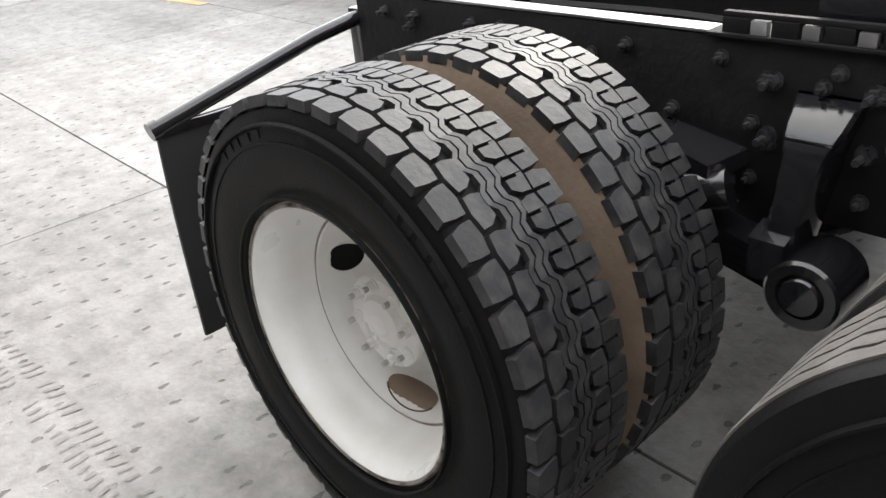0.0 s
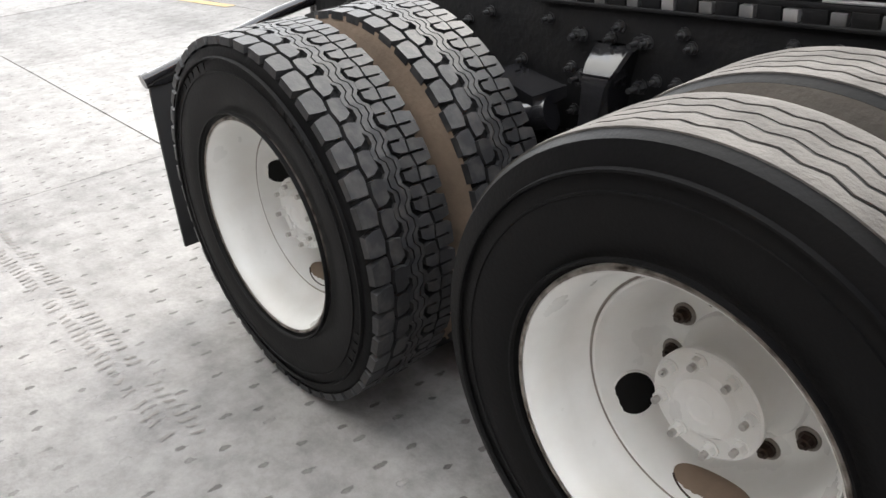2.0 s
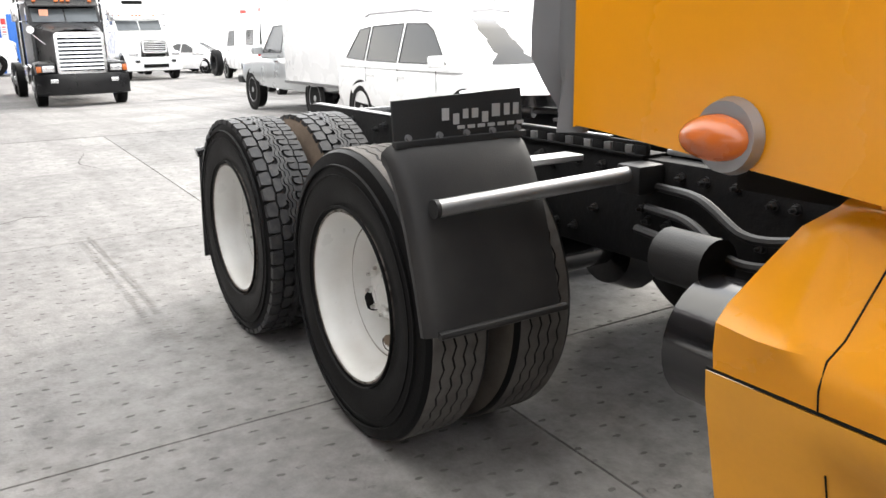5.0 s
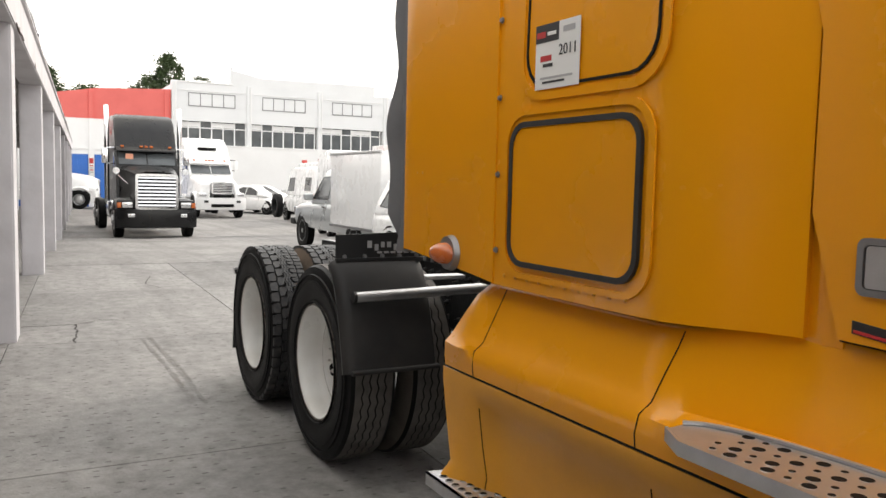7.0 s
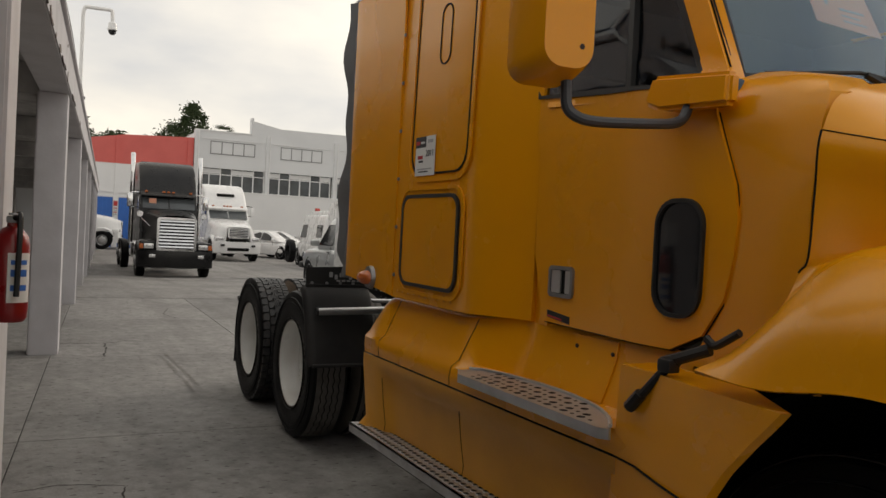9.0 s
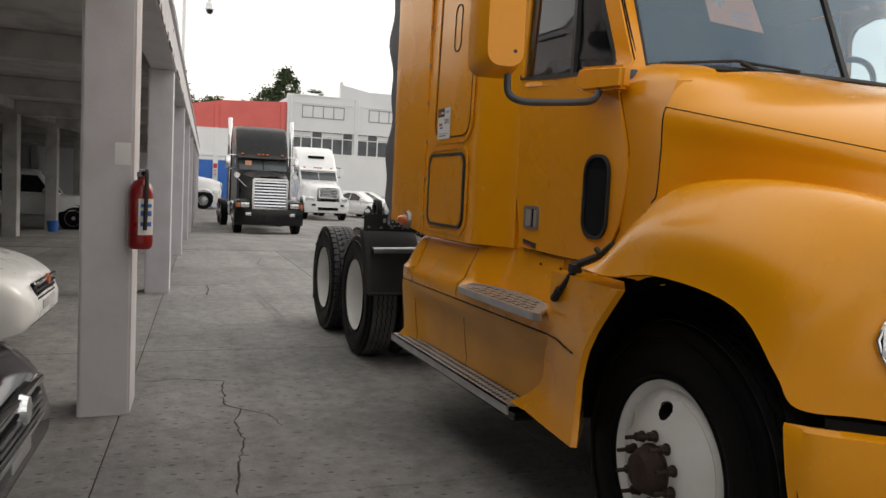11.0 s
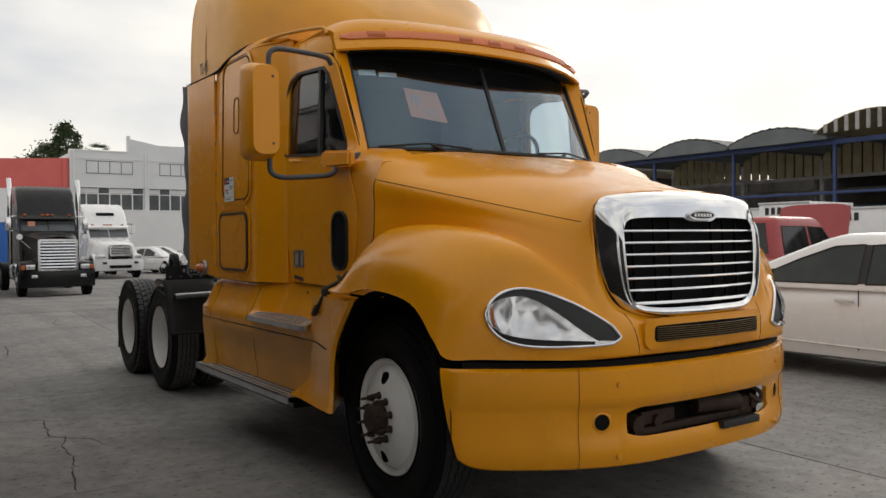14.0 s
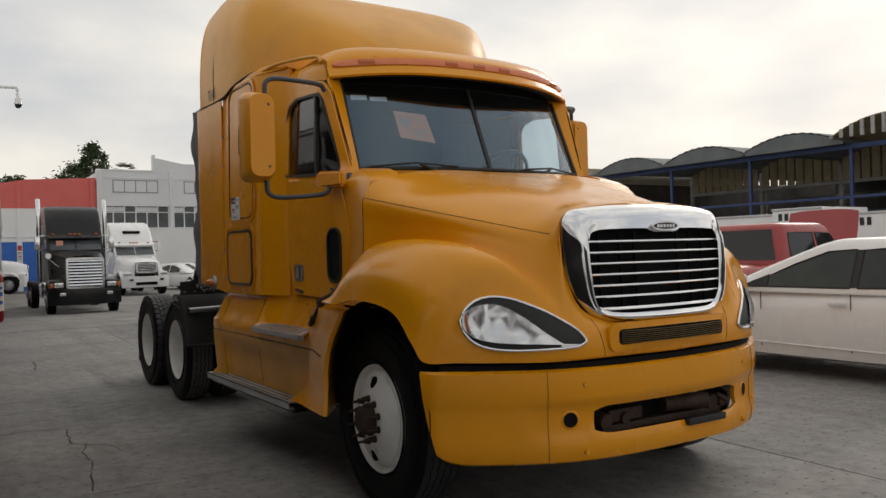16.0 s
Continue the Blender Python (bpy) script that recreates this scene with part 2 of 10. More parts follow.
def dimple_floor(m):
    """Rows of small stamped marks, tyre streaks and per-slab tone on top of the concrete."""
    n, l = m.node_tree.nodes, m.node_tree.links
    b = n["Principled BSDF"]
    base = b.inputs["Base Color"].links[0].from_socket
    normal = b.inputs["Normal"].links[0].from_node
    co = n.new("ShaderNodeNewGeometry")
    warp = n.new("ShaderNodeMapping")
    warp.inputs["Rotation"].default_value = (0, 0, radians(4))
    warp.inputs["Scale"].default_value = (8.6, 8.0, 0.0)
    l.new(co.outputs["Position"], warp.inputs["Vector"])
    vor = n.new("ShaderNodeTexVoronoi")
    vor.voronoi_dimensions = "2D"
    vor.inputs["Scale"].default_value = 1.0
    vor.inputs["Randomness"].default_value = 0.58
    l.new(warp.outputs[0], vor.inputs["Vector"])
    # distance to the cell's point, longer across than along
    sub = n.new("ShaderNodeVectorMath")
    sub.operation = "SUBTRACT"
    l.new(warp.outputs[0], sub.inputs[0])
    l.new(vor.outputs["Position"], sub.inputs[1])
    sq = n.new("ShaderNodeVectorMath")
    sq.operation = "MULTIPLY"
    sq.inputs[1].default_value = (1.5, 0.85, 0)
    l.new(sub.outputs[0], sq.inputs[0])
    ln = n.new("ShaderNodeVectorMath")
    ln.operation = "LENGTH"
    l.new(sq.outputs[0], ln.inputs[0])
    wob = n.new("ShaderNodeTexNoise")
    wob.inputs["Scale"].default_value = 45
    l.new(co.outputs["Position"], wob.inputs["Vector"])
    add = n.new("ShaderNodeMath")
    add.operation = "MULTIPLY_ADD"
    add.inputs[1].default_value = 0.26
    l.new(wob.outputs[0], add.inputs[0])
    l.new(ln.outputs["Value"], add.inputs[2])
    dot = n.new("ShaderNodeMapRange")
    dot.inputs["From Min"].default_value, dot.inputs["From Max"].default_value = 0.255, 0.215
    l.new(add.outputs[0], dot.inputs[0])
    # worn away here and there, and single ones missing
    wear = n.new("ShaderNodeTexNoise")
    wear.inputs["Scale"].default_value = 0.9
    wear.inputs["Detail"].default_value = 4
    l.new(co.outputs["Position"], wear.inputs["Vector"])
    wr = n.new("ShaderNodeMapRange")
    wr.inputs["From Min"].default_value, wr.inputs["From Max"].default_value = 0.28, 0.46
    l.new(wear.outputs[0], wr.inputs[0])
    m1 = n.new("ShaderNodeMath")
    m1.operation = "MULTIPLY"
    l.new(dot.outputs[0], m1.inputs[0])
    l.new(wr.outputs[0], m1.inputs[1])
    sep = n.new("ShaderNodeSeparateColor")
    l.new(vor.outputs["Color"], sep.inputs[0])
    m2 = n.new("ShaderNodeMath")
    m2.operation = "MULTIPLY"
    some = n.new("ShaderNodeMapRange")
    some.inputs["From Min"].default_value, some.inputs["From Max"].default_value = 0.10, 0.40
    l.new(sep.outputs[0], some.inputs[0])
    l.new(m1.outputs[0], m2.inputs[0])
    l.new(some.outputs[0], m2.inputs[1])
    amt = n.new("ShaderNodeMath")
    amt.operation = "MULTIPLY"
    amt.inputs[1].default_value = 0.78
    l.new(m2.outputs[0], amt.inputs[0])
    mix = n.new("ShaderNodeMix")
    mix.data_type = "RGBA"
    l.new(amt.outputs[0], mix.inputs[0])
    l.new(base, mix.inputs[6])
    mix.inputs[7].default_value = (0.075, 0.068, 0.064, 1)
    # tyre streaks along the lane
    smap = n.new("ShaderNodeMapping")
    smap.inputs["Scale"].default_value = (0.10, 2.2, 1)
    smap.inputs["Rotation"].default_value = (0, 0, radians(5))
    l.new(co.outputs["Position"], smap.inputs["Vector"])
    sn = n.new("ShaderNodeTexNoise")
    sn.inputs["Scale"].default_value = 1.0
    sn.inputs["Detail"].default_value = 6
    l.new(smap.outputs[0], sn.inputs["Vector"])
    sr = n.new("ShaderNodeMapRange")
    sr.inputs["From Min"].default_value, sr.inputs["From Max"].default_value = 0.48, 0.70
    sr.inputs["To Max"].default_value = 0.5
    l.new(sn.outputs[0], sr.inputs[0])
    mix2 = n.new("ShaderNodeMix")
    mix2.data_type = "RGBA"
    l.new(sr.outputs[0], mix2.inputs[0])
    l.new(mix.outputs[2], mix2.inputs[6])
    mix2.inputs[7].default_value = (0.15, 0.142, 0.138, 1)
    # blotches and scuffs of hand size
    bn = n.new("ShaderNodeTexNoise")
    bn.inputs["Scale"].default_value = 7.0
    bn.inputs["Detail"].default_value = 9
    bn.inputs["Roughness"].default_value = 0.72
    l.new(co.outputs["Position"], bn.inputs["Vector"])
    br = n.new("ShaderNodeMapRange")
    br.inputs["From Min"].default_value, br.inputs["From Max"].default_value = 0.38, 0.66
    br.inputs["To Min"].default_value, br.inputs["To Max"].default_value = 1.16, 0.72
    l.new(bn.outputs[0], br.inputs[0])
    blot = n.new("ShaderNodeVectorMath")
    blot.operation = "SCALE"
    l.new(mix2.outputs[2], blot.inputs[0])
    l.new(br.outputs[0], blot.inputs["Scale"])
    # each slab a little lighter or darker
    oi = n.new("ShaderNodeObjectInfo")
    tone = n.new("ShaderNodeMapRange")
    tone.inputs["To Min"].default_value, tone.inputs["To Max"].default_value = 0.86, 1.10
    l.new(oi.outputs["Random"], tone.inputs[0])
    sc = n.new("ShaderNodeVectorMath")
    sc.operation = "SCALE"
    l.new(blot.outputs[0], sc.inputs[0])
    l.new(tone.outputs[0], sc.inputs["Scale"])
    l.new(sc.outputs[0], b.inputs["Base Color"])
    bp = n.new("ShaderNodeBump")
    bp.invert = True
    bp.inputs["Strength"].default_value = 0.7
    bp.inputs["Distance"].default_value = 0.006
    l.new(m1.outputs[0], bp.inputs["Height"])
    l.new(normal.outputs[0], bp.inputs["Normal"])
    l.new(bp.outputs[0], b.inputs["Normal"])


dimple_floor(CONCRETE)
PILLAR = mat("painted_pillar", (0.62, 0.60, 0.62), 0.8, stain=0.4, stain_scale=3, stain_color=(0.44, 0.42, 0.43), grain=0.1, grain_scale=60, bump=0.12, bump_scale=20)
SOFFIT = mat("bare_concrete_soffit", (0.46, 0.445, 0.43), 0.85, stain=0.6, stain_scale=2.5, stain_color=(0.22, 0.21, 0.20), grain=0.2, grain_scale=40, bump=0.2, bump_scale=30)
SPALL = mat("broken_concrete", (0.16, 0.13, 0.11), 0.9, stain=0.7, stain_scale=14, stain_color=(0.07, 0.05, 0.04), bump=0.8, bump_scale=30)
WALL_WHITE = mat("white_wall", (0.86, 0.86, 0.86), 0.85, stain=0.3, stain_scale=0.8, stain_color=(0.74, 0.74, 0.74), grain=0.08, grain_scale=12, bump=0.1, bump_scale=10)
WALL_GREY = mat("grey_wall", (0.80, 0.81, 0.82), 0.85, stain=0.3, stain_scale=0.6, stain_color=(0.68, 0.69, 0.70), grain=0.08, grain_scale=10, bump=0.1, bump_scale=10)
WALL_RED = mat("red_wall", (0.74, 0.165, 0.145), 0.85, stain=0.35, stain_scale=0.9, stain_color=(0.62, 0.135, 0.12), grain=0.1, grain_scale=12, bump=0.1, bump_scale=10)
BLUE_DOOR = mat("blue_door_paint", (0.035, 0.16, 0.55), 0.5, stain=0.25, stain_scale=2, stain_color=(0.03, 0.11, 0.40))
BLUE_STEEL = mat("blue_steel", (0.03, 0.055, 0.16), 0.5, stain=0.3, stain_scale=3)
ROOF_SHEET = mat("grey_roof_sheet", (0.17, 0.185, 0.19), 0.7, stain=0.5, stain_scale=1.2, stain_color=(0.10, 0.11, 0.11))
# Near-black, so the shade deep inside the shed is part of the colour
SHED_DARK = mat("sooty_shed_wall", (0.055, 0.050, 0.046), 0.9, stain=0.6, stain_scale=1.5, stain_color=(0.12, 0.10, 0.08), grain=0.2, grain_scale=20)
SKYLIGHT = mat("yellowed_sheet", (0.40, 0.33, 0.19), 0.6, stain=0.5, stain_scale=2, stain_color=(0.22, 0.18, 0.11))
LEAF = mat("leaf_green", (0.055, 0.085, 0.03), 0.6, stain=0.6, stain_scale=1.4, stain_color=(0.03, 0.045, 0.018), random_tint=0.3)
BARK = mat("bark", (0.10, 0.075, 0.055), 0.9, stain=0.5, stain_scale=6, bump=0.5, bump_scale=20)
FIRE_RED = mat("extinguisher_red", (0.27, 0.012, 0.014), 0.3, coat=0.4, stain=0.15)
ASPHALT_PATCH = mat("oil_stain", (0.06, 0.057, 0.055), 0.5, stain=0.5, stain_scale=5)
SEAT = mat("blue_grey_cloth", (0.085, 0.135, 0.20), 0.9, grain=0.2)


def glass_mat(name, tint, rough=0.02, trans=1.0, ior=1.45):
    m = bpy.data.materials.new(name)
    m.use_nodes = True
    b = m.node_tree.nodes["Principled BSDF"]
    b.inputs["Base Color"].default_value = (*tint, 1)
    b.inputs["Roughness"].default_value = rough
    b.inputs["Transmission Weight"].default_value = trans
    b.inputs["IOR"].default_value = ior
    return m


GLASS = glass_mat("clear_glass", (0.74, 0.89, 1.0), 0.015, 1.0, 1.75)
# Blue put into the reflections stands in for bluer sky overhead
GLASS.node_tree.nodes["Principled BSDF"].inputs["Specular Tint"].default_value = (0.70, 0.86, 1.0, 1)
GLASS_PALE = glass_mat("pale_tinted_glass", (0.55, 0.60, 0.60))
# Near pane darker than the far one; the dim cab is put into its tint
GLASS_NEAR = glass_mat("filmed_glass", (0.22, 0.235, 0.25), 0.02, 1.0, 1.45)
LENS_CLEAR = glass_mat("clear_lens", (0.96, 0.97, 0.97), 0.02)
GLASS_TINT = glass_mat("tinted_glass", (0.16, 0.18, 0.18))
GLASS_DARK = mat("dark_window_glass", (0.012, 0.013, 0.015), 0.05, stain=0.2, stain_scale=2, stain_color=(0.02, 0.022, 0.024), rough_var=0.03)
GLASS_DUSK = mat("greenish_window_glass", (0.030, 0.036, 0.030), 0.06, stain=0.6, stain_scale=2.5, stain_color=(0.010, 0.012, 0.011))
GLASS_GREY = mat("grey_window_glass", (0.10, 0.11, 0.115), 0.1, stain=0.6, stain_scale=1.2, stain_color=(0.035, 0.038, 0.042))


# ---- mesh helpers ----
def finish(name, bm, material, smooth=35.0):
    """bm as a mesh object, shaded smooth below the angle."""
    bmesh.ops.recalc_face_normals(bm, faces=bm.faces)
    me = bpy.data.meshes.new(name)
    bm.to_mesh(me)
    bm.free()
    me.materials.append(material)
    if smooth:
        me.shade_smooth()
        me.set_sharp_from_angle(angle=radians(smooth))
    return new(name, me)


def part(name, bm, material, parent, label="", smooth=35.0):
    ob = finish(name, bm, material, smooth)
    ob.parent = parent
    if label:
        tagged(ob, label)
    return ob


def thing(name, m, label, category, group="", kind=""):
    e = new(name)
    e.empty_display_size = 0.2
    e.matrix_basis = m
    return tagged(e, label, category, group, kind)


def solid(name, bm, material, label, category="", kind="", group="", smooth=35.0):
    return tagged(finish(name, bm, material, smooth), label, category, group, kind)


def box(bm, lo, hi, bevel=0.0, segs=2):
    lo, hi = Vector(lo), Vector(hi)
    r = bmesh.ops.create_cube(bm, size=1.0)
    bmesh.ops.scale(bm, vec=hi - lo, verts=r["verts"])
    bmesh.ops.translate(bm, vec=(lo + hi) / 2, verts=r["verts"])
    if bevel:
        es = list({e for v in r["verts"] for e in v.link_edges})
        bmesh.ops.bevel(bm, geom=es, offset=bevel, segments=segs, affect="EDGES", profile=0.6)
    return bm


def boxed(lo, hi, bevel=0.0, segs=2):
    return box(bmesh.new(), lo, hi, bevel, segs)


def loft(bm, rings, closed=True, caps=True):
    """Skins rings of points of one length."""
    rows = [[bm.verts.new(p) for p in ring] for ring in rings]
    k = len(rows[0])
    for a, b in zip(rows, rows[1:]):
        for i in range(k if closed else k - 1):
            j = (i + 1) % k
            quad = [a[i], a[j], b[j], b[i]]
            if len({v.co.to_tuple(6) for v in quad}) >= 3:
                bm.faces.new(quad)
    if caps and closed:
        bm.faces.new(rows[0][::-1])
        bm.faces.new(rows[-1])
    return bm


def sheet(bm, rows, thick, centre, keep=None):
    """A panel with thickness: the grid of points outside, and inside it the same moved towards centre; keep(i, j) tells which cells stay."""
    p = np.array([[tuple(q) for q in r] for r in rows], float)
    n, m = p.shape[:2]
    nrm = np.cross(np.gradient(p, axis=0), np.gradient(p, axis=1))
    ln = np.linalg.norm(nrm, axis=2, keepdims=True)
    nrm = nrm / np.maximum(ln, 1e-9)
    mid = nrm[n // 2, m // 2] @ (p[n // 2, m // 2] - np.array(centre))
    if mid < 0:
        nrm = -nrm
    q = p - nrm * thick
    vo = [[bm.verts.new(p[i, j]) for j in range(m)] for i in range(n)]
    vi = [[bm.verts.new(q[i, j]) for j in range(m)] for i in range(n)]

    def has(i, j):
        return 0 <= i < n - 1 and 0 <= j < m - 1 and (keep is None or keep(i, j))

    for i in range(n - 1):
        for j in range(m - 1):
            if not has(i, j):
                continue
            bm.faces.new([vo[i][j], vo[i + 1][j], vo[i + 1][j + 1], vo[i][j + 1]])
            bm.faces.new([vi[i][j], vi[i][j + 1], vi[i + 1][j + 1], vi[i + 1][j]])
            for (a, b), other in ((((i, j), (i + 1, j)), (i, j - 1)), (((i, j + 1), (i + 1, j + 1)), (i, j + 1)), (((i, j), (i, j + 1)), (i - 1, j)), (((i + 1, j), (i + 1, j + 1)), (i + 1, j))):
                if not has(*other):
                    bm.faces.new([vo[a[0]][a[1]], vo[b[0]][b[1]], vi[b[0]][b[1]], vi[a[0]][a[1]]])
    for v in [v for v in bm.verts if not v.link_faces]:
        bm.verts.remove(v)
    bmesh.ops.remove_doubles(bm, verts=bm.verts, dist=0.0003)
    return bm


def ring(center, axis, r, segs=24, start=0.0):
    q = Vector(axis).to_track_quat("Z", "Y")
    return [Vector(center) + q @ Vector((r * math.cos(start + i * math.tau / segs), r * math.sin(start + i * math.tau / segs), 0)) for i in range(segs)]


def rod(bm, a, b, r, r2=None, segs=12):
    d = Vector(b) - Vector(a)
    return loft(bm, [ring(a, d, r, segs), ring(b, d, r if r2 is None else r2, segs)])


def tube(bm, pts, r, segs=10, caps=True):
    """A bent pipe through pts."""
    pts = [Vector(p) for p in pts]
    rings = []
    normal = None
    for i, p in enumerate(pts):
        d = (pts[min(i + 1, len(pts) - 1)] - pts[max(i - 1, 0)]).normalized()
        if normal is None:
            normal = d.orthogonal().normalized()
        normal = (normal - d * normal.dot(d)).normalized()
        side = d.cross(normal)
        rings.append([p + r * (math.cos(k * math.tau / segs) * normal + math.sin(k * math.tau / segs) * side) for k in range(segs)])
    return loft(bm, rings, True, caps)


def bend(pts, steps=5, cut=0.3):
    """pts with their corners rounded."""
    pts = [Vector(p) for p in pts]
    out = [pts[0]]
    for a, b, c in zip(pts, pts[1:], pts[2:]):
        p, q = b.lerp(a, cut), b.lerp(c, cut)
        for k in range(steps + 1):
            t = k / steps
            out.append(p.lerp(b, t).lerp(b.lerp(q, t), t))
    out.append(pts[-1])
    return out


def lathe(bm, profile, center, segs=48):
    """Turns (radius, y) pairs about the y axis through center."""
    c = Vector(center)
    rings = [[c + Vector((r * math.cos(i * math.tau / segs), y, r * math.sin(i * math.tau / segs))) for i in range(segs)] for r, y in profile]
    return loft(bm, rings, True, False)


def rrect(w, h, r, k=5):
    """A rounded rectangle's outline, centred, in two dimensions."""
    out = []
    for cx, cy, a0 in ((w / 2 - r, h / 2 - r, 0), (-w / 2 + r, h / 2 - r, 90), (-w / 2 + r, -h / 2 + r, 180), (w / 2 - r, -h / 2 + r, 270)):
        for i in range(k + 1):
            a = radians(a0 + 90 * i / k)
            out.append((cx + r * math.cos(a), cy + r * math.sin(a)))
    return out


def slab_of(bm, outline, place, depth):
    """A plate: outline (u, v) put in space by place(u, v, w), w from 0 to depth."""
    rows = [[bm.verts.new(place(u, v, w)) for u, v in outline] for w in (0.0, depth)]
    k = len(outline)
    for i in range(k):
        j = (i + 1) % k
        bm.faces.new([rows[0][i], rows[0][j], rows[1][j], rows[1][i]])
    bm.faces.new(rows[0][::-1])
    bm.faces.new(rows[1])
    return bm


def frame_of(bm, outer, inner, place, depth):
    """A flat frame between two outlines of one length."""
    rows = [[bm.verts.new(place(u, v, w)) for u, v in o] for o, w in ((outer, 0.0), (outer, depth), (inner, depth), (inner, 0.0))]
    k = len(outer)
    for a, b in ((0, 1), (1, 2), (2, 3), (3, 0)):
        for i in range(k):
            j = (i + 1) % k
            bm.faces.new([rows[a][i], rows[a][j], rows[b][j], rows[b][i]])
    return bm


def spline(pts, n):
    """n points evenly along a Catmull-Rom curve through pts (tuples of any length)."""
    p = [np.array(q, float) for q in pts]
    p = [2 * p[0] - p[1]] + p + [2 * p[-1] - p[-2]]
    out = []
    m = len(p) - 3
    for i in range(n):
        u = i * m / (n - 1)
        k = min(int(u), m - 1)
        t = u - k
        a, b, c, d = p[k:k + 4]
        out.append(tuple(0.5 * (2 * b + (c - a) * t + (2 * a - 5 * b + 4 * c - d) * t * t + (3 * b - a - 3 * c + d) * t ** 3)))
    return out


def lerp_rows(rows, x):
    """Values of a table (x, v1, v2, ...) at x, with smooth steps between rows."""
    if x <= rows[0][0]:
        return rows[0][1:]
    for a, b in zip(rows, rows[1:]):
        if x <= b[0]:
            t = (x - a[0]) / (b[0] - a[0])
            return tuple(u + (v - u) * t for u, v in zip(a[1:], b[1:]))
    return rows[-1][1:]


def text_mesh(body, size, depth, material, name, parent, m):
    """Lettering in the built-in font, as a mesh."""
    cu = bpy.data.curves.new(name, "FONT")
    cu.body, cu.size, cu.extrude, cu.align_x, cu.align_y = body, size, depth, "CENTER", "CENTER"
    ob = new(name, cu)
    me = bpy.data.meshes.new_from_object(ob)
    bpy.data.objects.remove(ob)
    me.materials.append(material)
    out = new(name, me)
    out.parent = parent
    out.matrix_basis = m
    return out


# ---- the yard: it falls gently away behind the truck ----
def fall(x):
    """Height of the ground at x."""
    return -0.03 * min(10.0, max(0.0, -x - 11.0))


bm = bmesh.new()
xs = sorted(set([-400, -150, -80, -10.6, -10.3, -10.26, 13.0, 13.2] + list(np.linspace(-45, 25, 71)) + [60, 150, 400]))
ys = [-400, -150, -60, -30, -10, 0, 10, 20, 30, 40, 80, 150, 400]
loft(bm, [[(x, y, fall(x) - (0.05 if -10.28 < x < 13.1 else 0.0)) for y in ys] for x in xs], False, False)
ground = solid("ground", bm, CONCRETE, "worn grey concrete yard with tyre marks and damp stains", "ground", "structure", smooth=0)


from mathutils.bvhtree import BVHTree

# ---- the yellow tractor: x along it (front at +x), its middle line at y = 1.22 ----
truck = thing("semi_truck", pose(0, 1.22, 0), "yellow sleeper-cab tractor unit with white steel wheels, parked on concrete", "truck")
R_TYRE, R_RIM, HUB = 0.510, 0.306, 0.512


def tyre_profile(w, r=R_TYRE, bead=0.292, deep=0.0):
    """(radius, y) of a truck tyre from the outer bead over the tread to the inner bead; outer face at y = 0. deep: how far the casing lies below the tread blocks."""
    q = r - deep
    return [(bead, 0.035), (bead + 0.008, 0.022), (bead + 0.035, 0.010), (bead + 0.085, 0.002), (bead + 0.13, 0.0), (r - 0.07, 0.004), (r - 0.045, 0.007),
            (r - 0.028, 0.011), (q - 0.010, 0.016), (q, 0.034), (q + 0.002, w / 2), (q, w - 0.034), (q - 0.010, w - 0.016), (r - 0.028, w - 0.011),
            (r - 0.07, w - 0.004), (bead + 0.13, w), (bead + 0.085, w - 0.002), (bead + 0.035, w - 0.010), (bead, w - 0.035)]


def around(c, r, a, y):
    return Vector((c[0] + r * math.cos(a), c[1] + y, c[2] + r * math.sin(a)))


def block(bm, c, r0, r1, corners, shrink=0.0025):
    """A tread block: corners (angle, y) at radius r0, a little smaller at r1."""
    ma = sum(a for a, _ in corners) / len(corners)
    my = sum(y for _, y in corners) / len(corners)
    lowr = [bm.verts.new(around(c, r0, a, y)) for a, y in corners]
    topr = []
    for a, y in corners:
        da, dy = a - ma, y - my
        k = max(0.0, 1 - shrink / max(0.004, math.hypot(da * r1, dy)))
        topr.append(bm.verts.new(around(c, r1, ma + da * k, my + dy * k)))
    n = len(corners)
    for i in range(n):
        j = (i + 1) % n
        bm.faces.new([lowr[i], lowr[j], topr[j], topr[i]])
    bm.faces.new(topr)


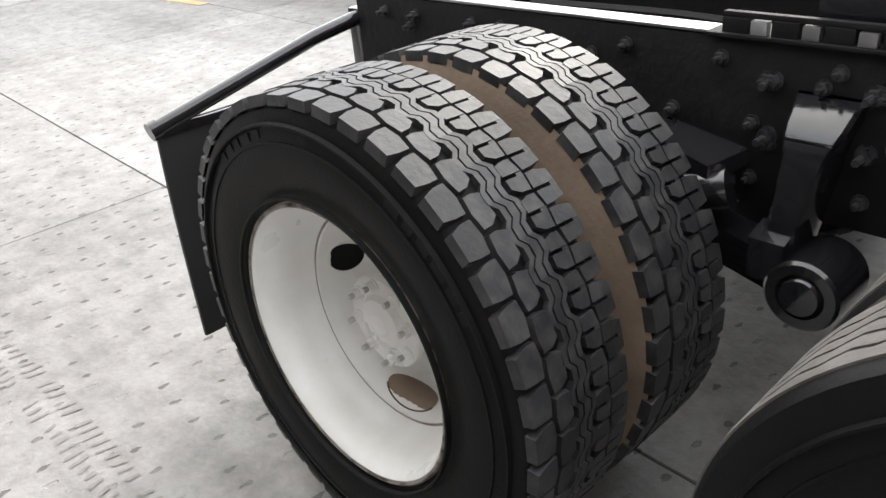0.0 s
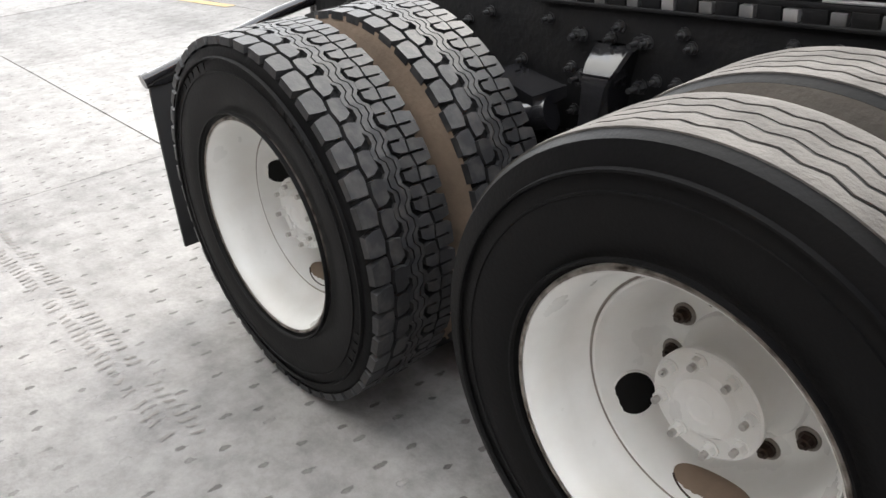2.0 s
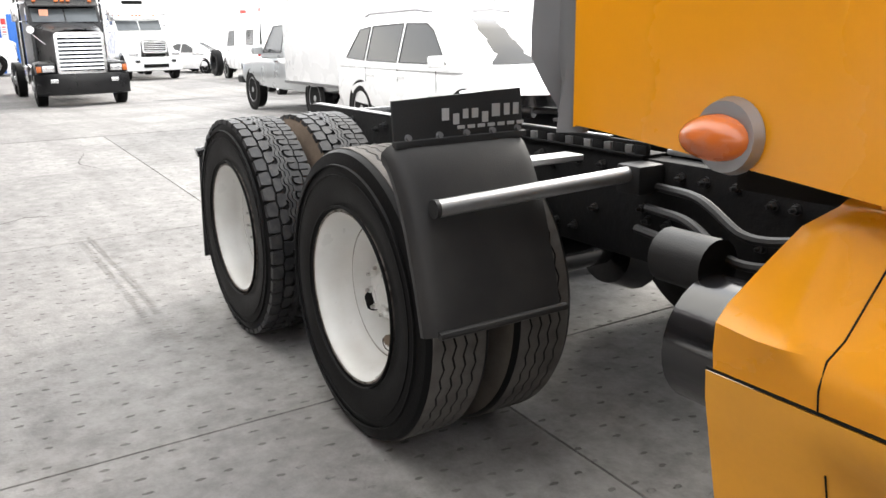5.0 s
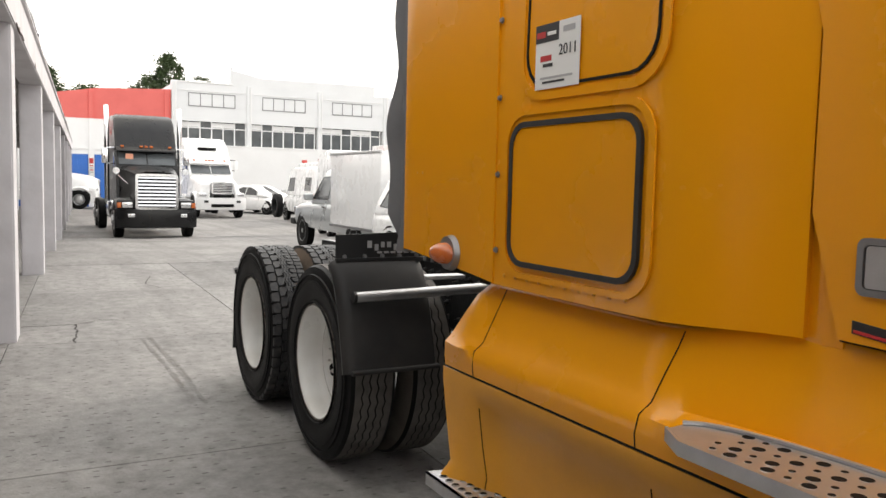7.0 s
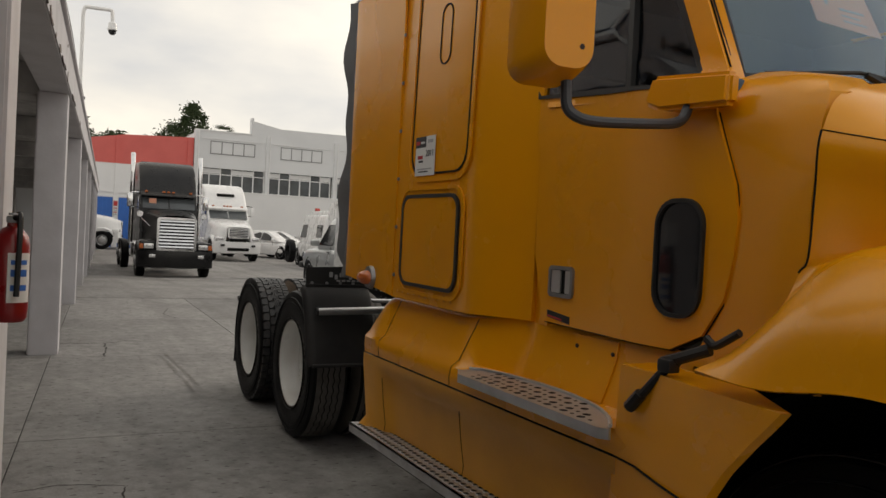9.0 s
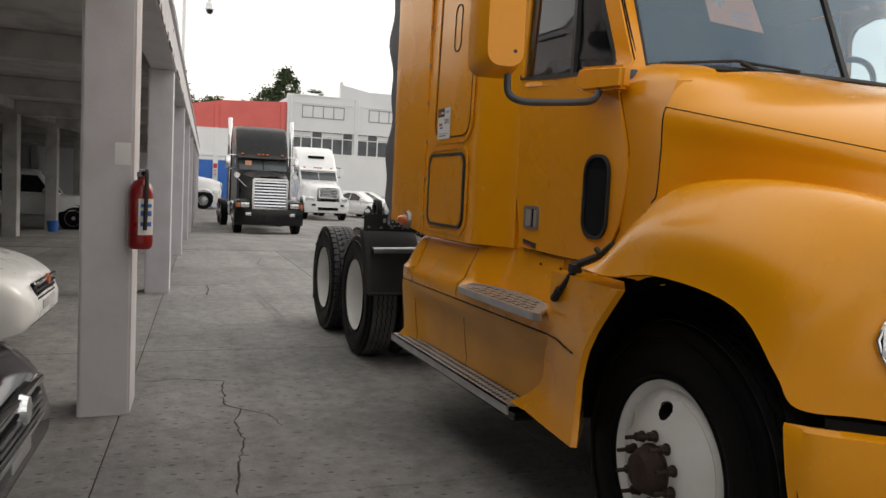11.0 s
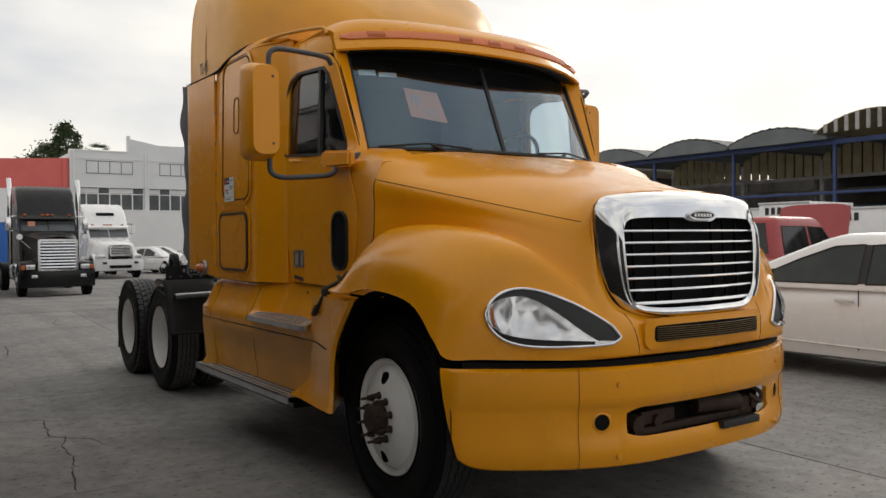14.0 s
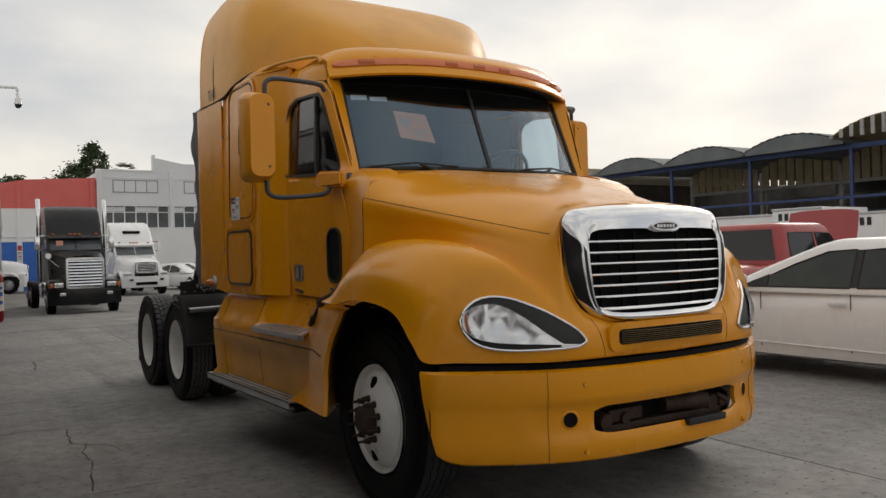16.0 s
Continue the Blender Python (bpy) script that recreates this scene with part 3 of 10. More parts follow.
def lug_tread(bm, c, w, flip, r=R_TYRE, pitches=46):
    """Block tread: skewed shoulder blocks, inner blocks nested between them, some with a U-shaped sipe, and zigzag ribs in the middle."""
    p = math.tau / pitches
    rnd = random.Random(4 + flip)
    lo = r - 0.020
    for i in range(pitches):
        a = i * p
        for side in (0, 1):
            o = p * (0.0 if side == 0 else 0.35)
            f = (lambda y: y) if side == 0 else (lambda y: w - y)
            d = rnd.uniform(-0.0015, 0.0012)

            def put(q, top, shrink):
                q = [(a + o + p * u, f(y)) for u, y in q]
                block(bm, c, lo, r + top + d, q if side == 0 else q[::-1], shrink)

            # shoulder block: narrower at the outer edge, its foot on the sidewall
            y0 = 0.010 + rnd.uniform(-0.001, 0.001)
            if side == 0:
                put([(0.07, y0), (0.82, y0), (0.95, 0.036), (0.95, 0.058), (0.48, 0.063), (0.02, 0.057), (0.01, 0.034)], 0.001, 0.0028)
            else:
                put([(0.07, y0), (0.41, y0), (0.44, 0.060), (0.02, 0.057), (0.01, 0.034)], 0.001, 0.0016)
                put([(0.48, y0), (0.82, y0), (0.95, 0.036), (0.95, 0.058), (0.51, 0.062)], 0.001, 0.0016)
                put([(0.40, y0), (0.49, y0), (0.50, 0.024), (0.41, 0.024)], 0.0005, 0.0004)
            # inner block, half a pitch on
            if side == 0:
                put([(0.51, 0.067), (0.98, 0.061), (1.43, 0.067), (1.46, 0.084), (1.38, 0.104), (0.70, 0.105), (0.53, 0.088)], 0.003, 0.0028)
            else:
                put([(0.51, 0.066), (0.95, 0.062), (0.98, 0.104), (0.70, 0.105), (0.53, 0.088)], 0.003, 0.0016)
                put([(1.02, 0.062), (1.43, 0.067), (1.46, 0.084), (1.38, 0.104), (1.05, 0.104)], 0.003, 0.0016)
                put([(0.94, 0.062), (1.03, 0.062), (1.03, 0.076), (0.95, 0.076)], 0.002, 0.0004)
        for ya, yb in ((0.1075, 0.1185), (0.1225, 0.1385), (0.1425, 0.1535)):
            z = 0.0065
            block(bm, c, lo, r + 0.003, [(a, ya - z), (a + p * 0.30, ya - z), (a + p * 0.5, ya + z), (a + p * 0.80, ya + z), (a + p, ya - z), (a + p, yb - z), (a + p * 0.80, yb + z), (a + p * 0.5, yb + z), (a + p * 0.30, yb - z), (a, yb - z)], 0.0)
    return bm


def rib_tread(bm, c, w, r=R_TYRE, waves=44, ribs=5):
    """Worn rib tread: bands parted by zigzag grooves."""
    n = waves * 4
    y_edge = [0.034 + (w - 0.068) * k / ribs for k in range(ribs + 1)]
    for k in range(ribs):
        rings = []
        for i in range(n + 1):
            a = i * math.tau / n
            z = 0.0055 * (1 - abs((i % 4) - 2))
            ya = y_edge[k] + (0.003 + z if k else 0.0)
            yb = y_edge[k + 1] - (0.003 - z if k < ribs - 1 else 0.0)
            e = 0.0012
            rings.append([around(c, r - 0.010, a, ya), around(c, r + 0.003, a, ya + e), around(c, r + 0.0045, a, (ya + yb) / 2), around(c, r + 0.003, a, yb - e), around(c, r - 0.010, a, yb)])
        loft(bm, rings, False, False)
    return bm


def disc_with_holes(bm, c, y, r_in, r_out, holes, r_hole, r_at, dish=0.0, segs=80):
    """A wheel disc as a fine polar grid with round holes left out of it."""
    rad = [r_in + (r_out - r_in) * i / 16 for i in range(17)]
    vs = [[bm.verts.new(around(c, r, j * math.tau / segs, y + dish * ((r - r_in) / (r_out - r_in)) ** 2)) for j in range(segs)] for r in rad]
    hc = [(r_at * math.cos(h), r_at * math.sin(h)) for h in holes]
    for i in range(16):
        for j in range(segs):
            k = (j + 1) % segs
            rm, am = (rad[i] + rad[i + 1]) / 2, (j + 0.5) * math.tau / segs
            if all(math.hypot(rm * math.cos(am) - hx, rm * math.sin(am) - hy) > r_hole for hx, hy in hc):
                bm.faces.new([vs[i][j], vs[i][k], vs[i + 1][k], vs[i + 1][j]])
    for r in vs:
        for v in r:
            for hx, hy in hc:
                dx, dz = v.co.x - c[0] - hx, v.co.z - c[2] - hy
                d = math.hypot(dx, dz)
                if d < r_hole * 1.42 and d > 1e-6 and v.link_faces and any(len(e.link_faces) == 1 for e in v.link_edges) and d > r_hole * 0.6:
                    v.co.x, v.co.z = c[0] + hx + dx / d * r_hole, c[2] + hy + dz / d * r_hole
    return bm


def nut(bm, base, axis, size, length, stud=0.0):
    b, ax = Vector(base), Vector(axis).normalized()
    loft(bm, [ring(b, ax, size * 1.25, 12), ring(b + ax * length * 0.2, ax, size * 1.25, 12)])
    loft(bm, [ring(b + ax * length * 0.15, ax, size, 6), ring(b + ax * length, ax, size * 0.94, 6)])
    if stud:
        loft(bm, [ring(b + ax * length * 0.9, ax, size * 0.5, 8), ring(b + ax * (length + stud), ax, size * 0.45, 8)])


def side_wheel(x, side, name, tread, hole_turn, hub_in):
    """One end of a drive axle: outer and inner tyre, deep white outer rim, hub. side -1: the right of the truck."""
    s = side
    wheel = new(name)
    wheel.parent = truck
    wheel.location = (x, s * 1.22, HUB)
    tagged(wheel, "dual drive wheel with white steel rim and black tyres")
    wheel.scale = (1, -s, 1)
    c, w = (0, 0, 0), 0.262
    for k, y0 in enumerate((0.0, 0.328)):
        cc = (0, y0, 0)
        part("tyre" if k == 0 else "inner_tyre", lathe(bmesh.new(), tyre_profile(w, deep=0.011 if tread == "lug" else 0.0), cc, 96), RUBBER, wheel)
        if k:
            part("dusty_sidewall", lathe(bmesh.new(), [(r_, y_ + y0 - 0.0015) for r_, y_ in tyre_profile(w)[2:9]], c, 96), TYRE_MUD if tread == "lug" else TYRE_DUST, wheel, "dust caked on the inner tyre's sidewall")
        bm = bmesh.new()
        if tread == "lug":
            lug_tread(bm, cc, w, k)
        else:
            rib_tread(bm, cc, w)
        part("tread", bm, TREAD if tread == "lug" else TREAD_WORN, wheel, "worn chunky block tread" if tread == "lug" else "worn dusty rib tread", 25)
    # raised rings and lettering bars on the sidewall
    for r, t in ((R_TYRE - 0.052, 0.003), (R_TYRE - 0.085, 0.002), (R_RIM + 0.012, 0.004)):
        part("sidewall_ring", lathe(bmesh.new(), [(r - 0.004, 0.004), (r - 0.002, -t), (r + 0.002, -t), (r + 0.004, 0.006)], c, 96), RUBBER, wheel)
    rl = 0.432
    for start, lens in () if tread == "rib" else ((130, (3, 5, 4, 6, 5)), (60, (6, 4, 5, 6, 5, 4)), (-20, (4, 4, 5, 3)), (215, (5, 4, 6, 5))):
        a = radians(start)
        for n_ in lens:
            da = radians(n_ * 0.75)
            bm = bmesh.new()
            q = [(rl - 0.016, a), (rl + 0.018, a), (rl + 0.018, a - da), (rl - 0.016, a - da)]
            loft(bm, [[around(c, r_, t_, 0.006) for r_, t_ in q], [around(c, r_, t_, 0.0018) for r_, t_ in q]])
            part("raised_bar", bm, RUBBER, wheel, "", 0)
            a -= da + radians(1.6)
    # outer rim: flange, barrel, a rolled crease, then the cone down to the deep-set mounting disc
    rim = [(R_RIM, 0.030), (R_RIM - 0.002, 0.013), (R_RIM - 0.010, 0.011), (R_RIM - 0.017, 0.018), (R_RIM - 0.022, 0.032), (R_RIM - 0.030, 0.055), (R_RIM - 0.034, 0.095),
           (R_RIM - 0.040, 0.118), (R_RIM - 0.052, 0.133), (R_RIM - 0.060, 0.140)]
    part("rim", lathe(bmesh.new(), rim, c, 72), RIM_WHITE, wheel, "white painted steel rim, stained")
    part("rim_flange", lathe(bmesh.new(), [(R_RIM + 0.002, 0.024), (R_RIM, 0.0095), (R_RIM - 0.004, 0.0075), (R_RIM - 0.0085, 0.0095)], c, 72), RIM_EDGE, wheel, "rim edge with worn flaking paint")
    part("dirt_ring", lathe(bmesh.new(), [(R_RIM - 0.057, 0.1385), (R_RIM - 0.062, 0.143), (R_RIM - 0.066, 0.1425)], c, 72), RIM_DIRT_SHADE, wheel, "brown dirt and painted shade in the crease of the rim")
    part("disc", lathe(bmesh.new(), [(0.243, 0.146), (0.239, 0.139), (0.234, 0.140), (0.231, 0.150), (0.222, 0.172), (0.206, 0.205), (0.190, 0.235), (0.181, 0.252), (0.172, 0.261), (0.160, 0.265), (0.10, 0.267)], c, 72), RIM_WHITE, wheel, "white painted deep-set wheel disc")

    def on_cone(r_at, turn, half, u, v, lift):
        """A place on the sloping side of the disc: u up the slope and v along it, from a middle at radius r_at."""
        y_at = 0.205 + (0.206 - r_at) * 1.85
        return around(c, r_at + half[0] * u * 0.475 - lift * 0.88, turn + half[1] * v / r_at, y_at - half[0] * u * 0.88 - lift * 0.475)

    turn_k = [(math.cos(k * math.tau / 32), math.sin(k * math.tau / 32)) for k in range(32)]
    bm = bmesh.new()
    loft(bm, [[on_cone(0.209, hole_turn, (0.042 * f_, 0.042 * f_), u, v, h_) for u, v in turn_k] for f_, h_ in ((1.10, 0.0005), (1.06, 0.0035), (1.0, 0.004), (0.97, 0.0015))], True, False)
    part("hole_lip", bm, RIM_WHITE, wheel)
    # Flat black disc paints the hole's dark inside; the cone isn't cut
    bm = bmesh.new()
    loft(bm, [[on_cone(0.209, hole_turn, (0.042 * f_, 0.042 * f_), u, v, 0.0022) for u, v in turn_k] for f_ in (0.995, 0.5, 0.001)], True, False)
    part("hand_hole", bm, DARK, wheel, "hand hole painted as a black disc")
    # the lower hand hole, the dusty inner tyre behind it
    low = radians(271)
    bm = bmesh.new()
    loft(bm, [[on_cone(0.218, low, (0.034 * f_, 0.080 * f_), u, v, 0.0024) for u, v in turn_k] for f_ in (1.0, 0.5, 0.001)], True, False)
    part("hand_hole", bm, TYRE_MUD, wheel, "hand hole with the dusty inner tyre behind it")
    bm = bmesh.new()
    tube(bm, [on_cone(0.218, low, (0.034, 0.080), *turn_k[k % 32], 0.003) for k in range(26, 39)], 0.0022, 6)
    part("hole_lip", bm, RUST, wheel, "rusty edge of the lower hand hole")
    part("drum", lathe(bmesh.new(), [(0.21, 0.28), (0.21, 0.33), (0.05, 0.33)], c, 32), DARK, wheel)
    # hub with the axle flange, studs and nuts
    hy = hub_in
    part("hub", lathe(bmesh.new(), [(0.122, 0.268), (0.118, 0.250), (0.104, 0.238), (0.094, 0.222), (0.090, 0.150 + hy), (0.088, 0.120 + hy), (0.103, 0.116 + hy), (0.104, 0.104 + hy), (0.100, 0.101 + hy), (0.064, 0.101 + hy), (0.060, 0.097 + hy), (0.055, 0.090 + hy), (0.030, 0.086 + hy), (0.026, 0.084 + hy), (0.022, 0.087 + hy), (0.012, 0.087 + hy), (0.0, 0.085 + hy)], c, 48), RIM_WHITE, wheel, "white painted axle hub flange")
    for i in range(8):
        a = i * math.tau / 8 + 0.2
        bm = bmesh.new()
        nut(bm, around(c, 0.084, a, 0.101 + hy), (0, -1, 0), 0.0125, 0.017, 0.0)
        flange_nut = part("flange_nut", bm, RIM_WHITE, wheel)
        bm = bmesh.new()
        rod(bm, around(c, 0.084, a, 0.086 + hy), around(c, 0.084, a, 0.072 + hy), 0.0065, segs=10)
        part("stud", bm, STUD, flange_nut, "bare steel stud end")
    for i in range(10):
        a = i * math.tau / 10 + 0.1
        bm = bmesh.new()
        loft(bm, [ring(around(c, 0.146, a, 0.2655), (0, 1, 0), 0.024, 20), ring(around(c, 0.146, a, 0.2615), (0, 1, 0), 0.022, 20), ring(around(c, 0.146, a, 0.2615), (0, 1, 0), 0.018, 20), ring(around(c, 0.146, a, 0.2645), (0, 1, 0), 0.016, 20)])
        part("washer", bm, RIM_DIRT_SHADE if tread == "rib" else RIM_WHITE, wheel)
        bm = bmesh.new()
        nut(bm, around(c, 0.146, a, 0.263), (0, -1, 0), 0.0130, 0.018, 0.008)
        part("wheel_nut", bm, RUST if tread == "rib" else RIM_WHITE, wheel)
    # brown grease thrown over the disc
    rg = random.Random(3)
    for a0, r0, ra, rr in ((52, 0.135, 0.30, 0.026), (28, 0.150, 0.20, 0.022), (74, 0.140, 0.14, 0.014)):
        bm = bmesh.new()
        pts = []
        for k in range(28):
            f = rg.uniform(0.6, 1.2)
            th = k * math.tau / 28
            pts.append(around(c, r0 + rr * f * math.cos(th), radians(a0) + ra * f * math.sin(th), 0.2615))
        loft(bm, [pts, [p_ + Vector((0, 0.002, 0)) for p_ in pts]])
        part("grease_stain", bm, GREASE, wheel, "brown grease thrown over the wheel disc", 0)
    return wheel


def steer_wheel(x, side):
    s = side
    wheel = new("steer_wheel")
    wheel.parent = truck
    wheel.location = (x, s * 1.235, HUB)
    wheel.scale = (1, -s, 1)
    tagged(wheel, "steer wheel with white rim, rusty studs and a black tyre")
    c, w = (0, 0, 0), 0.275
    part("tyre", lathe(bmesh.new(), tyre_profile(w), c, 96), RUBBER, wheel)
    part("tread", rib_tread(bmesh.new(), c, w, ribs=5), TREAD, wheel, "", 25)
    for r, t in ((R_TYRE - 0.052, 0.003), (R_RIM + 0.014, 0.004)):
        part("sidewall_ring", lathe(bmesh.new(), [(r - 0.004, 0.004), (r - 0.002, -t), (r + 0.002, -t), (r + 0.004, 0.006)], c, 96), RUBBER, wheel)
    rim = [(R_RIM, 0.030), (R_RIM - 0.002, 0.013), (R_RIM - 0.010, 0.011), (R_RIM - 0.018, 0.020), (R_RIM - 0.026, 0.034), (R_RIM - 0.034, 0.040), (R_RIM - 0.044, 0.034), (R_RIM - 0.052, 0.020)]
    part("rim", lathe(bmesh.new(), rim, c, 72), RIM_WHITE, wheel)
    bm = bmesh.new()
    holes = [radians(88), radians(268)]
    disc_with_holes(bm, c, -0.040, 0.07, 0.255, holes, 0.031, 0.206, 0.058, 110)
    part("disc", bm, RIM_WHITE, wheel, "white painted convex wheel disc with hand holes")
    for h in holes:
        bm = bmesh.new()
        hc = around(c, 0.206, h, -0.006)
        loft(bm, [ring(hc, (0, 1, 0), 0.0325, 20), ring(hc + Vector((0, 0.10, 0)), (0, 1, 0), 0.0325, 20)], True, False)
        part("hand_hole", bm, DARK, wheel)
    part("drum", lathe(bmesh.new(), [(0.26, 0.06), (0.24, 0.12), (0.02, 0.12)], c, 32), DARK, wheel)
    part("hub", lathe(bmesh.new(), [(0.092, -0.038), (0.090, -0.046), (0.084, -0.050), (0.078, -0.075), (0.070, -0.084), (0.066, -0.096), (0.058, -0.102), (0.0, -0.103)], c, 40), RUST, wheel, "rusty greasy hub cap")
    for i in range(10):
        a = i * math.tau / 10 + 0.3
        bm = bmesh.new()
        nut(bm, around(c, 0.118, a, -0.038), (0, -1, 0), 0.0165, 0.030, 0.040)
        part("wheel_nut", bm, RUST, wheel)
    return wheel


for sd in (-1, 1):
    side_wheel(-1.260, sd, "rear_drive_wheel", "lug", radians(163), 0.030)
    side_wheel(0.0, sd, "front_drive_wheel", "rib", radians(208), 0.042)
    steer_wheel(4.373, sd)


def both(name, build, material, label="", smooth=35.0):
    """The same part on the right side and, mirrored, on the left."""
    for s_ in (-1, 1):
        bm = bmesh.new()
        build(bm)
        if s_ == 1:
            bmesh.ops.scale(bm, vec=(1, -1, 1), verts=bm.verts)
        part(name, bm, material, truck, label, smooth)


# ---- chassis ----
def rail(bm):
    for y0, y1, z0, z1 in ((-0.45, -0.437, 0.66, 0.996), (-0.437, -0.36, 0.984, 0.994), (-0.437, -0.36, 0.66, 0.672)):
        box(bm, (-2.05, y0, z0), (4.9, y1, z1), 0.003)


both("frame_rail", rail, GREASY, "black painted steel frame rail")


rail_spots = []
rnd = random.Random(7)
for x in np.arange(-1.9, 1.4, 0.11):
    for z in (0.955, 0.925, 0.835, 0.80, 0.72):
        if rnd.random() < 0.5:
            rail_spots.append((x + rnd.uniform(-0.03, 0.03), z))
bm = bmesh.new()
nut(bm, (0, 0, 0), (0, -1, 0), 0.013, 0.016, 0.018)
bolt_ob = part("rail_bolt", bm, CHASSIS_BOLT, truck)
bolt_ob.location = (*rail_spots[0][:1], -0.45, rail_spots[0][1])
for k, (x, z) in enumerate(rail_spots):
    for sd in (-1, 1):
        if k or sd == 1:
            ob = new("rail_bolt", bolt_ob.data)
            ob.parent = truck
            ob.location = (x, sd * 0.45, z)
            ob.rotation_euler = (0, 0, 0 if sd == -1 else math.pi)
# Pale strip paints the sky's shine on the rail's top flange
part("rail_top_strip", boxed((-2.0, -0.452, 0.999), (-0.93, -0.395, 1.006), 0.002), STEEL, truck, "pale strip for sky shine along the frame rail top")
for x in (-1.95, -1.260, -0.64, 0.0, 0.9, 1.8, 3.2):
    part("crossmember", boxed((x - 0.05, -0.437, 0.68), (x + 0.05, 0.437, 0.84), 0.01), GREASY, truck)
for x in (-1.260, 0.0):
    bm = bmesh.new()
    rod(bm, (x, -0.95, HUB), (x, 0.95, HUB), 0.075, segs=20)
    lathe(bm, [(0.02, -0.16), (0.16, -0.13), (0.21, 0.0), (0.16, 0.13), (0.02, 0.16)], (x, 0.1, HUB), 24)
    part("drive_axle", bm, CHASSIS, truck)
bm = bmesh.new()
rod(bm, (4.373, -1.0, 0.47), (4.373, 1.0, 0.47), 0.055, segs=12)
part("steer_axle", bm, CHASSIS, truck)


def hanger(bm):
    """Cast spring hanger between the drive axles: a sloping head on the rail, narrowing to its foot."""
    prof = [(0.060, 0.908, -0.462, -0.675), (0.060, 0.902, -0.482, -0.675), (0.056, 0.872, -0.515, -0.676), (0.049, 0.848, -0.536, -0.677), (0.043, 0.825, -0.544, -0.678), (0.040, 0.78, -0.550, -0.682),
            (0.036, 0.73, -0.556, -0.688), (0.033, 0.69, -0.560, -0.692), (0.030, 0.64, -0.562, -0.698), (0.028, 0.60, -0.556, -0.704)]
    rows = []
    for hw, z, y, x0 in prof:
        rows.append([(x0 - hw - 0.004, -0.45, z + 0.006), (x0 - hw, y + 0.012, z), (x0 - hw + 0.008, y, z), (x0 + hw - 0.008, y, z), (x0 + hw, y + 0.012, z), (x0 + hw + 0.004, -0.45, z + 0.006)])
    loft(bm, rows)


both("spring_hanger", hanger, CHASSIS, "glossy black cast spring hanger")
both("hanger_rib", lambda bm: box(bm, (-0.722, -0.538, 0.846), (-0.632, -0.524, 0.853), 0.003), CHASSIS)
both("hanger_foot", lambda bm: loft(bm, [[(-0.742, -0.53, 0.680), (-0.742, -0.588, 0.662), (-0.738, -0.592, 0.58), (-0.738, -0.53, 0.57)], [(-0.672, -0.53, 0.680), (-0.672, -0.588, 0.662), (-0.676, -0.592, 0.58), (-0.676, -0.53, 0.57)]]), CHASSIS)
both("hanger_bushing", lambda bm: (rod(bm, (-0.625, -0.60, 0.578), (-0.625, -0.47, 0.578), 0.072, segs=32), lathe(bm, [(0.072, -0.600), (0.066, -0.606), (0.046, -0.606), (0.042, -0.600), (0.036, -0.612), (0.0, -0.614)], (-0.625, 0, 0.578), 32)), CHASSIS)
both("spring_seat", lambda bm: loft(bm, [[(-0.83, -0.60, 0.79), (-0.80, -0.50, 0.80), (-0.80, -0.50, 0.77), (-0.83, -0.60, 0.74)], [(-1.02, -0.56, 0.82), (-1.02, -0.46, 0.82), (-1.02, -0.46, 0.72), (-1.02, -0.56, 0.70)]]), CHASSIS)
for z in (0.925, 0.815):
    for sx in (-0.085, 0.10):
        both("hanger_bolt", lambda bm: nut(bm, (-0.702 + sx, -0.452, z), (0, -1, 0), 0.016, 0.022, 0.030), CHASSIS_BOLT)
# Added plate, no known part; its black stands for shade between the rails
part("grease_tray", boxed((-1.90, -0.43, 0.66), (0.55, 0.43, 0.672), 0.004), GREASY, truck, "added black plate for the dark between the frame rails")
bm = bmesh.new()
for k in range(4):
    tube(bm, bend([(-1.9, -0.2 + 0.12 * k, 0.80 + 0.02 * k), (-1.3, -0.25 + 0.15 * k, 0.86), (-0.6, -0.1 + 0.08 * k, 0.82), (0.4, -0.2 + 0.1 * k, 0.88)], 4, 0.3), 0.018, 6)
part("air_hose", bm, GREASY, truck)


def spring(bm):
    for i in range(4):
        pts = [(-1.40 + k * 0.062, -0.52, 0.60 + 0.02 * i - 0.08 * abs((k - 6.2) / 6.2) ** 1.5) for k in range(13)]
        loft(bm, [[(x, y - 0.04, z), (x, y + 0.04, z), (x, y + 0.04, z + 0.016), (x, y - 0.04, z + 0.016)] for x, y, z in pts])


both("leaf_spring", spring, CHASSIS)


def torque_arm(bm):
    rod(bm, (-1.2, -0.50, 0.54), (-0.66, -0.50, 0.59), 0.03, segs=10)
    rod(bm, (-0.93, -0.60, 0.70), (-0.80, -0.56, 0.74), 0.045, segs=16)
    rod(bm, (-0.86, -0.58, 0.56), (-0.86, -0.58, 0.66), 0.05, segs=12)


both("torque_arm", torque_arm, CHASSIS)
